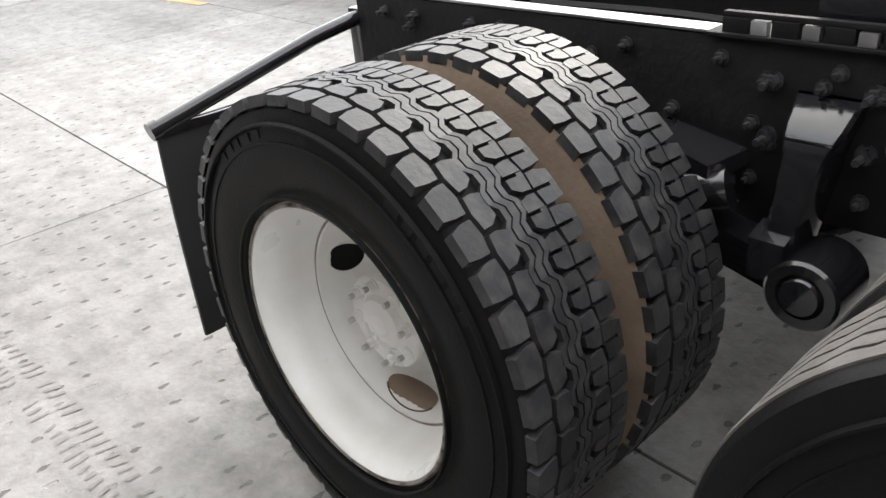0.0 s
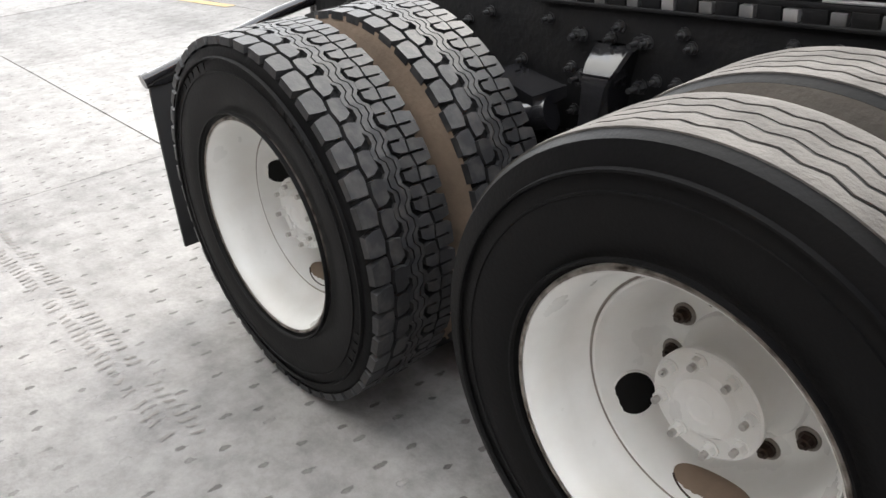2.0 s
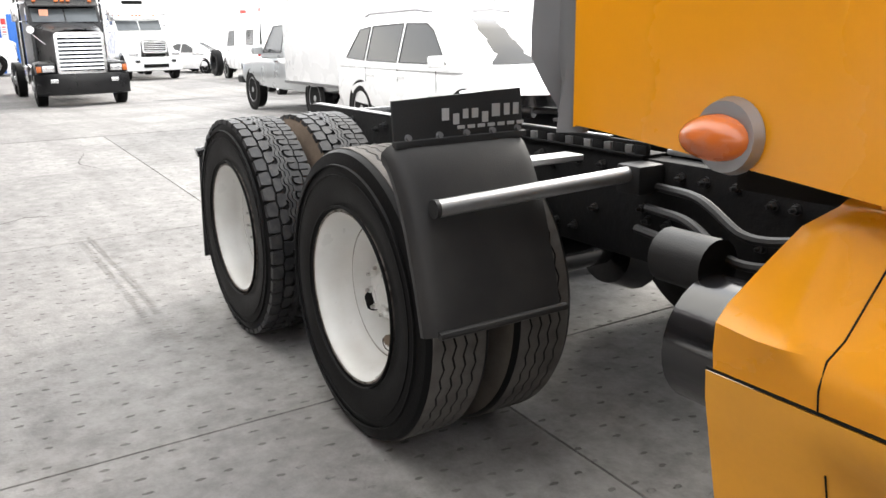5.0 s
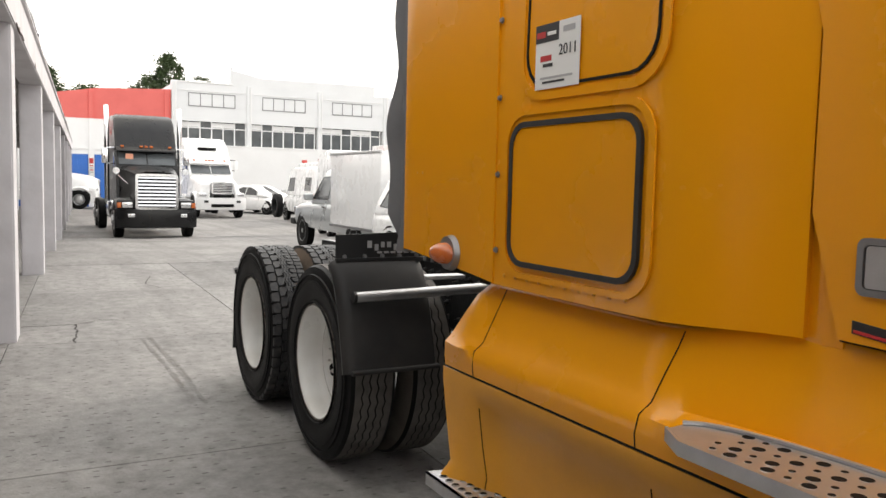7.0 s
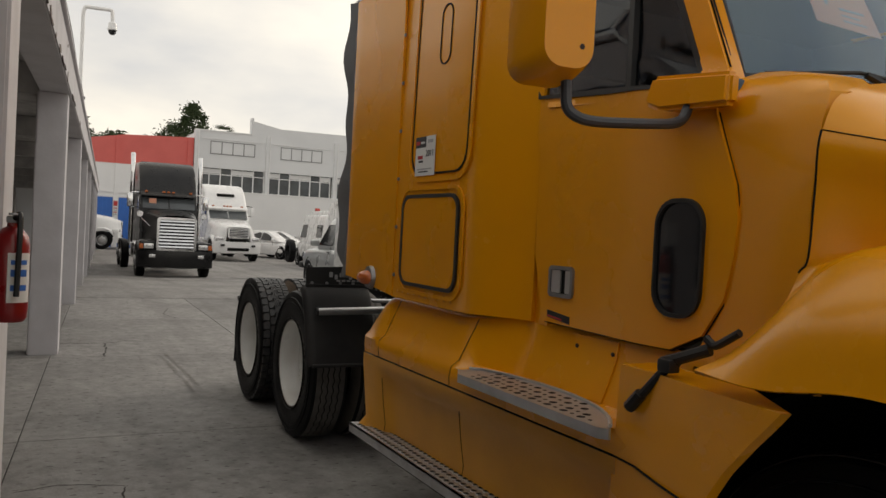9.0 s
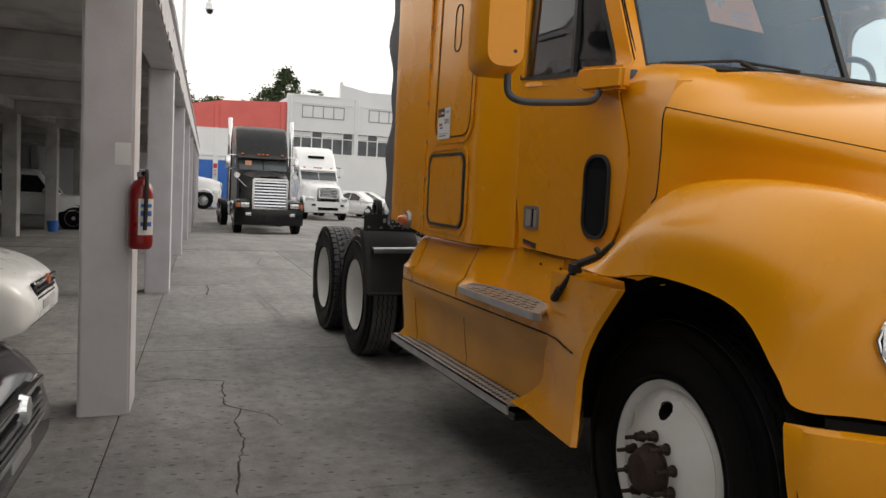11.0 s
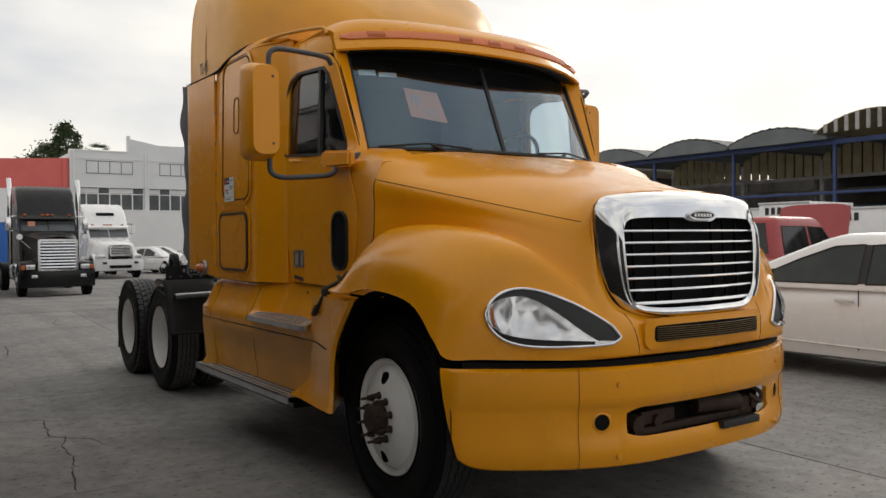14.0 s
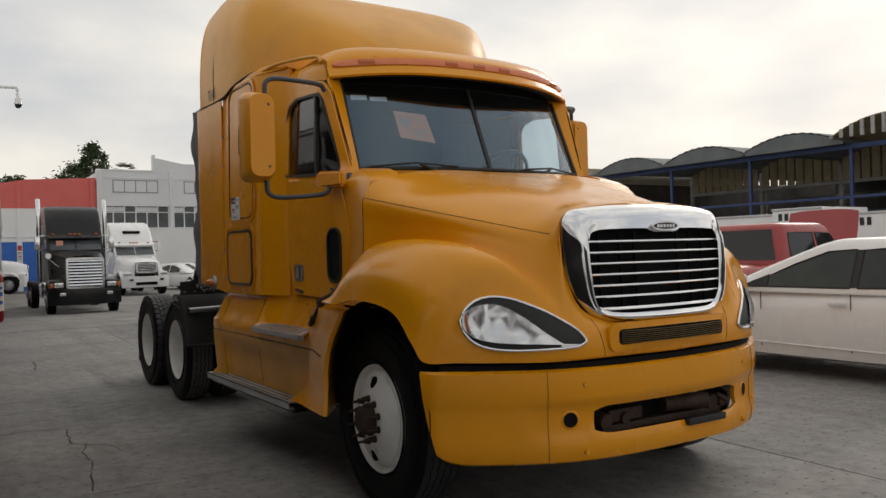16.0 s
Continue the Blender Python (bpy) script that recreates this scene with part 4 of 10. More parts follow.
# fifth wheel and its slide rails
for sy in (-1, 1):
    bm = bmesh.new()
    ya, yb = sorted((sy * 0.36, sy * 0.455))
    box(bm, (-0.93, ya - 0.01, 0.998), (0.62, yb + 0.004, 1.006), 0.002)
    yo = sy * 0.445
    box(bm, (-0.90, yo - 0.008, 1.034), (0.62, yo + 0.008, 1.046), 0.003)
    for i in range(16):
        x = -0.90 + i * 0.098
        box(bm, (x, yo - 0.010, 1.005), (x + 0.052, yo + 0.010, 1.035), 0.002)
    part("slide_rail", bm, GREASY, truck, "toothed fifth-wheel slide rail")
    # Pale blocks fill the rail's openings and stand in for light through them
    for i in range(15):
        x = -0.842 + i * 0.098
        part("rail_tooth", boxed((x, yo - 0.012, 1.006), (x + 0.032, yo + 0.006, 1.032), 0.002), STEEL if i % 3 else ALU, truck, "pale metal block for light through the slide rail")
bm = bmesh.new()
out = [(0.42 * math.cos(a), 0.46 * math.sin(a)) for a in np.linspace(radians(35), radians(325), 40)]
out += [(0.10, -0.06), (-0.02, 0.0), (0.10, 0.06)]
slab_of(bm, out, lambda u, v, w: (-0.62 - u + 0.3, v, 1.10 + w - 0.02 * u), 0.045)
box(bm, (-0.74, -0.42, 1.0), (-0.46, -0.30, 1.11), 0.02)
box(bm, (-0.62, 0.30, 1.0), (-0.30, 0.44, 1.11), 0.02)
part("fifth_wheel", bm, CHASSIS, truck, "greasy black fifth-wheel plate")
bm = bmesh.new()
rod(bm, (-0.36, -0.33, 1.075), (-0.20, -0.25, 1.075), 0.030, segs=16)
rod(bm, (-0.20, -0.25, 1.075), (0.02, -0.13, 1.075), 0.012, segs=10)
part("slide_cylinder", bm, ALU, truck, "bare aluminium slide lock cylinder")
# Bare-metal strip paints the light on the slide rail's top edge
part("rail_edge", boxed((-0.18, -0.450, 1.0475), (0.45, -0.432, 1.053), 0.002), ALU, truck, "bright strip for the lit top of the slide rail")
part("cross_bar", boxed((-0.02, -0.30, 1.05), (0.04, 0.40, 1.062), 0.002), ALU, truck)
part("deck_crossbar", boxed((0.385, -0.80, 0.985), (0.475, -0.58, 1.005), 0.005), ALU, truck, "aluminium crossbar of the deck")
part("deck_plate", boxed((0.62, -0.36, 1.0), (1.22, 0.40, 1.018), 0.004), ALU, truck, "aluminium deck plate behind the cab")
# rear end: crossbeam, angled rail ends, mud flap arms and flaps
part("tail_beam", boxed((-2.10, -0.45, 0.72), (-2.04, 0.45, 0.95), 0.01), CHASSIS, truck)


def flap(bm):
    """Hanging rubber sheet, its foot drawn forward and bowed a little."""
    rows = []
    for k in range(11):
        t = k / 10
        z = 0.770 - 0.575 * t
        x = -2.10 + 0.095 * t ** 1.4
        rows.append([(x, -1.108 - 0.05 * t, z), (x + 0.010 * math.sin(3 * t), -0.97, z), (x - 0.008 * math.sin(3 * t), -0.76, z), (x, -0.58, z)])
    back = [[(x - 0.012, y, z) for x, y, z in r] for r in rows]
    loft(bm, [a + b[::-1] for a, b in zip(rows, back)])


both("mud_flap", flap, PLASTIC, "black rubber mud flap")


def flap_arm(bm):
    tube(bm, [(-2.06, -0.40, 0.93), (-2.075, -0.60, 0.895), (-2.105, -1.105, 0.770)], 0.022, 12)
    rod(bm, (-2.105, -1.100, 0.771), (-2.106, -1.125, 0.765), 0.026, segs=12)
    box(bm, (-2.118, -1.105, 0.745), (-2.090, -0.58, 0.770), 0.004)


both("flap_arm", flap_arm, CHASSIS)


# ---- front quarter fenders over the leading drive axle ----
def guard(bm):
    prof = spline([(0.495, 1.105), (0.532, 1.078), (0.580, 1.01), (0.632, 0.896), (0.662, 0.80), (0.686, 0.72), (0.712, 0.61)], 24)
    y0, y1 = -1.315, -0.850
    # across: the outer edge rolls back round the tyre, the inner one a little
    lip = [(y0 + 0.014, -0.075), (y0 + 0.003, -0.052), (y0, -0.034), (y0 + 0.010, -0.016), (y0 + 0.030, -0.004), (y0 + 0.060, 0.0), (y1 - 0.05, 0.0), (y1 - 0.012, -0.010), (y1, -0.030)]
    rows = []
    for (x, z), (xa, za), (xb, zb) in zip(prof, [prof[0]] + prof[:-1], prof[1:] + [prof[-1]]):
        n = Vector((-(zb - za), 0, xb - xa)).normalized()
        n = n if n.x > 0 else -n
        rows.append([Vector((x, y, z)) + n * d for y, d in lip] + [Vector((x, y + (0.010 if d < -0.01 and y < -1.0 else 0.0), z)) + n * (d - 0.009) for y, d in lip[::-1]])
    loft(bm, rows)
    rod(bm, (0.712, y0 + 0.03, 0.612), (0.712, y1, 0.612), 0.012, segs=10)


both("quarter_fender", guard, POLY, "black poly quarter fender over the tyre")


def spray_plate(bm):
    loft(bm, [[(0.492 + d, -1.287, 1.095), (0.492 + d, -0.850, 1.095), (0.480 + d, -0.850, 1.23), (0.480 + d, -1.284, 1.215)] for d in (0, 0.008)])
    box(bm, (0.492, -1.29, 1.09), (0.52, -0.850, 1.108), 0.002)


both("spray_plate", spray_plate, PLASTIC, "upright black anti-spray plate with grey lettering bars")


for y in (-1.25, -1.15, -1.06, -0.97, -0.88):
    both("plate_bolt", lambda bm: nut(bm, (0.512, y, 1.115), (1, 0, 0.2), 0.009, 0.010), STEEL)
bm = bmesh.new()
y = -1.13
for i, (w, h, z) in enumerate(((0.028, 0.05, 1.170), (0.024, 0.045, 1.155), (0.022, 0.04, 1.168), (0.026, 0.04, 1.168), (0.026, 0.045, 1.155), (0.034, 0.055, 1.172), (0.024, 0.05, 1.172), (0.024, 0.05, 1.172))):
    box(bm, (0.4955, y, z - h / 3), (0.4985, y + w * 0.8, z + h / 3))
    y += w + 0.009
for i in range(7):
    box(bm, (0.4955, -1.08 + i * 0.035, 1.126), (0.4985, -1.055 + i * 0.035, 1.136))
part("lettering_bar", bm, INK_GREY, truck, "grey lettering bars", 0)


def fender_bar(bm):
    rod(bm, (0.655, -1.25, 0.945), (0.645, -0.50, 0.962), 0.024, segs=20)


both("fender_bar", fender_bar, ALU, "polished fender mounting bar")


def fender_bar_end(bm):
    rod(bm, (0.655, -1.262, 0.945), (0.655, -1.249, 0.945), 0.0255, segs=20)


both("bar_mount", lambda bm: box(bm, (0.60, -0.56, 0.90), (0.70, -0.45, 0.99), 0.01), PLASTIC)


both("bar_cap", fender_bar_end, PLASTIC)

# tanks, battery box and air lines under the cab
bm = bmesh.new()
rod(bm, (1.12, -0.72, 0.62), (1.50, -0.72, 0.62), 0.17, segs=28)
rod(bm, (1.12, 0.72, 0.62), (1.50, 0.72, 0.62), 0.17, segs=28)
box(bm, (1.0, -0.62, 0.42), (1.48, 0.62, 0.66), 0.03)
part("air_tank", bm, CHASSIS, truck)
bm = bmesh.new()
for k, (y, z) in enumerate(((-0.62, 0.86), (-0.58, 0.92), (-0.66, 0.80))):
    tube(bm, bend([(0.70, y + 0.1, z), (0.95, y, z + 0.02), (1.15, y - 0.05, z - 0.06), (1.45, y, z)]), 0.014, 8)
rod(bm, (0.95, -0.70, 0.80), (1.12, -0.70, 0.80), 0.075, segs=18)
part("air_line", bm, PLASTIC, truck)
# Plain near-black boxes; the dark below cab and hood is painted on them
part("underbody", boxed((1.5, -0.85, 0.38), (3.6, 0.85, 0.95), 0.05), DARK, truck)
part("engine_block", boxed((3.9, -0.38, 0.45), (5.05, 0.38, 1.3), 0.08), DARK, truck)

# ---- cab and sleeper ----
H_SLEEP, H_DOOR = 1.26, 1.11


def door_y(z):
    return -(H_DOOR - max(0.0, z - 1.86) * 0.045)


def sleeper_side(bm):
    """Sleeper wall, turning in towards the narrower cab."""
    plan = [(1.825, 1.262), (2.0, 1.262), (2.3, 1.262), (2.50, 1.261), (2.58, 1.252), (2.65, 1.222), (2.72, 1.175), (2.78, 1.135), (2.83, 1.115), (2.850, 1.110)]
    rows = []
    for z in (1.150, 1.165, 1.5, 1.9, 2.2, 2.5, 2.70, 2.78):
        row = []
        for x, h in plan:
            t = max(0.0, (x - 2.5) / 0.35)
            lean = max(0.0, z - 1.86) * (0.02 + 0.025 * t)
            zz = z if z < 2.7 else z + (0.10 * max(0, (x - 2.0)) if z > 2.75 else 0.05 * max(0, x - 2.0))
            row.append((x, -(h - lean), zz))
        rows.append(row)
    sheet(bm, rows, 0.03, (2.2, 0, 2.0))


both("sleeper_wall", sleeper_side, YELLOW, "yellow sleeper side wall with rivets")


def extender(bm):
    """Side extender behind the sleeper: rear edge slightly flared, lower edge rising to the back."""
    rows = []
    for z in (1.155, 1.4, 1.7, 2.1, 2.5, 2.735):
        rows.append([(x, -(1.268 + 0.016 * t), z + (0.045 * t if z < 1.2 else 0)) for x, t in ((1.838, 0.0), (1.7, 0.35), (1.5, 0.8), (1.30, 1.25), (1.235, 1.35), (1.225, 1.25))])
    sheet(bm, rows, 0.012, (1.5, 0, 2.0))


both("side_extender", extender, YELLOW, "yellow side extender panel")


def boot(bm):
    """Wavy grey rubber edge along the side extender."""
    rows = []
    for k in range(34):
        z = 1.20 + (2.75 - 1.20) * k / 33
        f = 0.012 * math.sin(z * 7.0) + 0.008 * math.sin(z * 17.0 + 1)
        f += 0.03 * max(0, 1 - abs(z - 1.22) / 0.12)
        rows.append([(1.232, -1.270, z), (1.20, -1.285 - f * 0.6, z), (1.165, -1.272 + f * 0.5, z), (1.125 + f, -1.30 + f, z), (1.10 + f * 1.3, -1.275 + f, z), (1.10 + f * 1.3, -1.262 + f, z), (1.165, -1.256, z), (1.232, -1.256, z)])
    loft(bm, rows)


both("rubber_edge", boot, BOOT, "wavy grey rubber edging")
part("sleeper_back", boxed((1.36, -1.18, 1.17), (1.42, 1.18, 2.78), 0.02), PLASTIC, truck)


RIVETS = [(1.852, 1.265, z) for z in np.arange(1.26, 2.7, 0.235)] + [(x, 1.2615, 1.185) for x in np.arange(1.9, 2.50, 0.062)] + [(x, 1.282, 1.50) for x in (1.33, 1.37)]
RIVETS += [(1.45, 1.258, 2.95), (1.45, 1.254, 3.05), (1.99, 1.226, 2.93), (1.99, 1.224, 2.99)]
for kind in ("screw", "rivet"):
    bm = bmesh.new()
    if kind == "screw":
        nut(bm, (0, 0, 0), (0, -1, 0), 0.008, 0.007)
    else:
        loft(bm, [ring((0, 0.002, 0), (0, -1, 0), 0.007, 8), ring((0, -0.004, 0), (0, -1, 0), 0.0055, 8), ring((0, -0.006, 0), (0, -1, 0), 0.002, 8)])
    first_ob = part(kind, bm, STEEL if kind == "screw" else YELLOW_DIRTY, truck)
    spots = [(x, sd * h, z, sd) for x, h, z in RIVETS for sd in (-1, 1) if (abs(x - 1.852) < 0.01) == (kind == "screw")]
    for k, (x, y, z, sd) in enumerate(spots):
        ob = first_ob if k == 0 else new(kind, first_ob.data)
        ob.parent = truck
        ob.location = (x, y, z)
        ob.rotation_euler = (0, 0, 0 if sd == -1 else math.pi)


def on_sleeper(u, v, w):
    return (u, -1.262 - w - 0.0 + max(0.0, v - 1.86) * 0.02, v)


def centred(outline, x, z):
    return [(x + u, z + v) for u, v in outline]


def locker(bm):
    slab_of(bm, centred(rrect(0.545, 0.395, 0.06), 2.213, 1.435), on_sleeper, 0.008)


def locker_seal(bm):
    frame_of(bm, centred(rrect(0.577, 0.427, 0.072), 2.213, 1.435), centred(rrect(0.545, 0.395, 0.06), 2.213, 1.435), on_sleeper, 0.012)


def locker_lip(bm):
    frame_of(bm, centred(rrect(0.66, 0.50, 0.10), 2.213, 1.435), centred(rrect(0.615, 0.465, 0.085), 2.213, 1.435), on_sleeper, 0.006)
    frame_of(bm, centred(rrect(0.62, 1.10, 0.12), 2.265, 2.255), centred(rrect(0.575, 1.055, 0.10), 2.265, 2.255), on_sleeper, 0.006)


def upper_gap(bm):
    o = [(u, v) for u, v in centred(rrect(0.552, 1.032, 0.10), 2.265, 2.255)]
    i = [(u, v) for u, v in centred(rrect(0.536, 1.016, 0.095), 2.265, 2.255)]
    frame_of(bm, o, i, on_sleeper, 0.0035)
    frame_of(bm, centred(rrect(0.105, 0.27, 0.05), 2.275, 2.36), centred(rrect(0.093, 0.258, 0.045), 2.275, 2.36), on_sleeper, 0.004)


both("locker_door", locker, YELLOW, "yellow baggage locker door")
both("locker_seal", locker_seal, SEAL, "black rubber locker seal")
both("locker_lip", locker_lip, YELLOW)
both("panel_gap", upper_gap, DARK)


def marker_base(bm):
    loft(bm, [ring((1.585, -1.278, 1.228), (0, -1, 0), 0.062, 24), ring((1.585, -1.298, 1.228), (0, -1, 0), 0.056, 24)])


def marker_lens(bm):
    rows = []
    for k in range(7):
        t = k / 6
        r = 0.046 * math.sqrt(max(0, 1 - t * t)) + 0.001
        rows.append([(1.575 + r * 1.25 * math.cos(a) - 0.01 * t, -1.295 - 0.052 * t, 1.226 + r * 0.8 * math.sin(a)) for a in np.linspace(0, math.tau, 20, endpoint=False)])
    loft(bm, rows)


both("marker_base", marker_base, STEEL)
both("marker_lamp", marker_lens, AMBER, "amber side marker lamp")

# door with its window opening
WIN = [(2.83, 2.025), (3.61, 1.970), (3.622, 1.990), (3.425, 2.49), (3.375, 2.53), (3.0, 2.555), (2.87, 2.52), (2.815, 2.42), (2.80, 2.07)]


def dense(outline, n):
    """n points evenly along a closed outline."""
    pts = [np.array(p, float) for p in outline] + [np.array(outline[0], float)]
    seg = [np.linalg.norm(b - a) for a, b in zip(pts, pts[1:])]
    total, out = sum(seg), []
    for i in range(n):
        d = total * i / n
        k = 0
        while d > seg[k]:
            d -= seg[k]
            k += 1
        out.append(tuple(pts[k] + (pts[k + 1] - pts[k]) * d / seg[k]))
    return out


def grown(outline, d):
    c = np.mean([np.array(p) for p in outline], axis=0)
    return [tuple(np.array(p) + (np.array(p) - c) / np.linalg.norm(np.array(p) - c) * d) for p in outline]


def door_at(u, v):
    """The door's face: above the belt it draws in towards the windscreen."""
    return door_y(v) + 0.30 * max(0.0, u - 3.40) * min(1.0, max(0.0, (v - 1.90) / 0.10))


def on_door(u, v, w):
    return (u, door_at(u, v) - w, v)


WIN_D = dense(WIN, 64)
DOOR_OUT = dense([(2.858, 1.165), (3.62, 1.150), (3.74, 1.19), (3.845, 1.36), (3.862, 1.60), (3.715, 1.965), (3.49, 2.56), (3.42, 2.62), (2.95, 2.66), (2.78, 2.62), (2.745, 2.4), (2.745, 2.0), (2.80, 1.92), (2.858, 1.85)], 64)


def aligned(outline, ref):
    """outline turned so that its points face those of ref about the middle."""
    c = np.mean([np.array(p) for p in ref], axis=0)
    ang = [math.atan2(p[1] - c[1], p[0] - c[0]) for p in ref]
    res = []
    big = dense(outline, 720)
    bang = np.array([math.atan2(p[1] - c[1], p[0] - c[0]) for p in big])
    for a in ang:
        k = int(np.argmin(np.abs(np.angle(np.exp(1j * (bang - a))))))
        res.append(big[k])
    return res


def door(bm):
    frame_of(bm, aligned(DOOR_OUT, WIN_D), WIN_D, lambda u, v, w: (u, door_at(u, v) - w + 0.03, v), 0.034)
    slab_of(bm, [(2.90, 1.975), (3.74, 1.925), (3.74, 1.945), (2.90, 1.995)], on_door, 0.012)


both("cab_door", door, YELLOW, "yellow cab door")


def door_gap(bm):
    o = aligned(DOOR_OUT, WIN_D)
    frame_of(bm, grown(o, 0.006), grown(o, 0.0), lambda u, v, w: (u, door_at(u, v) - w + 0.02, v), 0.014)


both("door_gap", door_gap, DARK)
both("door_post", lambda bm: loft(bm, [[(2.72, door_at(2.80, z) + 0.021, z), (2.93, door_at(2.93, z) + 0.021, z), (2.93, door_at(2.93, z) + 0.029, z), (2.72, door_at(2.80, z) + 0.029, z)] for z in np.linspace(1.14, 1.96, 9)]), YELLOW)


def win_seal(bm):
    frame_of(bm, grown(WIN_D, 0.014), grown(WIN_D, -0.006), on_door, 0.009)
    loft(bm, [[(x, door_y(z) - 0.008, z), (x + 0.024, door_y(z) - 0.008, z), (x + 0.024, door_y(z) + 0.02, z), (x, door_y(z) + 0.02, z)] for x, z in ((3.345, 1.985), (3.315, 2.535))])


both("window_seal", win_seal, SEAL)


def win_glass(bm):
    cu, cv = (sum(q[k] for q in WIN_D) / len(WIN_D) for k in (0, 1))

    def lay(f, w):
        return [(cu + (u - cu) * f, door_at(cu + (u - cu) * f, cv + (v - cv) * f) + 0.012 + w, cv + (v - cv) * f) for u, v in WIN_D]

    steps = (0.02, 0.35, 0.7, 1.0)
    loft(bm, [lay(f, 0.0) for f in steps] + [lay(f, 0.005) for f in steps[::-1]])


for sd in (-1, 1):
    bm = bmesh.new()
    win_glass(bm)
    if sd == 1:
        bmesh.ops.scale(bm, vec=(1, -1, 1), verts=bm.verts)
    part("window_pane", bm, GLASS_NEAR if sd == -1 else GLASS_PALE, truck, "near door window, tint darkened for the dim cab" if sd == -1 else "lightly tinted door window")


def vent_frame(bm):
    o = centred(rrect(0.185, 0.335, 0.075, 6), 3.64, 1.435)
    frame_of(bm, grown(o, 0.013), o, on_door, 0.016)


def vent_pane(bm):
    slab_of(bm, centred(rrect(0.185, 0.335, 0.075, 6), 3.64, 1.435), on_door, 0.006)


both("peep_window_frame", vent_frame, SEAL, "black frame of the small lower door window")
both("peep_window", vent_pane, GLASS_DARK, "small dark lower door window")


def handle_frame(bm):
    o = centred(rrect(0.150, 0.115, 0.018), 3.045, 1.318)
    frame_of(bm, o, centred(rrect(0.122, 0.088, 0.012), 3.045, 1.318), on_door, 0.012)


def handle_lever(bm):
    slab_of(bm, centred(rrect(0.058, 0.084, 0.008), 3.018, 1.318), on_door, 0.011)
    slab_of(bm, centred(rrect(0.032, 0.084, 0.006), 3.088, 1.318), on_door, 0.009)


def handle_well(bm):
    slab_of(bm, centred(rrect(0.130, 0.095, 0.012), 3.045, 1.318), on_door, 0.006)


both("handle_frame", handle_frame, STEEL, "chrome door handle surround")
both("handle_lever", handle_lever, ALU)
both("handle_well", handle_well, DARK)


def badge(bm):
    slab_of(bm, [(2.965, 1.208), (3.105, 1.194), (3.105, 1.168), (2.965, 1.182)], on_door, 0.006)


def badge_stripe(bm):
    slab_of(bm, [(2.97, 1.190), (3.06, 1.181), (3.06, 1.175), (2.97, 1.184)], on_door, 0.008)


both("badge", badge, INK, "small black badge with a red stripe and no lettering")
both("badge_stripe", badge_stripe, LABEL_RED)

# inspection sticker on the sleeper
STK = Matrix(((1, 0, 0, 0), (0, 0, -1, 0), (0, 1, 0, 0), (0, 0, 0, 1)))


def sticker(name, lo, hi, w, m):
    bm = bmesh.new()
    slab_of(bm, [(lo[0], lo[1]), (hi[0], lo[1]), (hi[0], hi[1]), (lo[0], hi[1])], lambda u, v, d: (u, -1.2665 - w - d, v), 0.0008)
    return part(name, bm, m, truck, "", 0)


sticker("sticker", (2.040, 1.735), (2.244, 1.915), 0.0, LABEL_WHITE)
sticker("sticker_band", (2.040, 1.865), (2.149, 1.915), 0.001, INK)
sticker("sticker_mark", (2.047, 1.878), (2.088, 1.895), 0.002, LABEL_RED)
sticker("sticker_mark", (2.097, 1.882), (2.137, 1.892), 0.002, LABEL_WHITE)
sticker("sticker_mark", (2.169, 1.883), (2.221, 1.898), 0.001, INK_GREY)
sticker("sticker_mark", (2.065, 1.812), (2.117, 1.828), 0.001, LABEL_RED)
sticker("sticker_mark", (2.077, 1.796), (2.123, 1.805), 0.001, INK)
sticker("sticker_mark", (2.065, 1.762), (2.215, 1.768), 0.001, INK_GREY)
sticker("sticker_mark", (2.077, 1.750), (2.180, 1.756), 0.001, INK)
text_mesh("2011", 0.042, 0.0004, INK, "sticker_number", truck, Matrix.Translation((2.192, -1.2685, 1.835)) @ STK)
text_mesh("TL-45", 0.105, 0.0006, INK, "fleet_lettering", truck, Matrix.Translation((1.58, -1.2635, 2.83)) @ STK @ Matrix.Diagonal((0.8, 1.2, 1, 1)))


# cowl side and windscreen pillar, in front of the door
def screen_pt(s, t):
    """s from the middle (0) to the corner (1), t from bottom to top."""
    h = s * (0.945 - 0.01 * t)
    x = 3.850 - 0.265 * t - 0.165 * s ** 2.6
    z = 2.005 + 0.61 * t - 0.006 * s
    return Vector((x, -h, z))


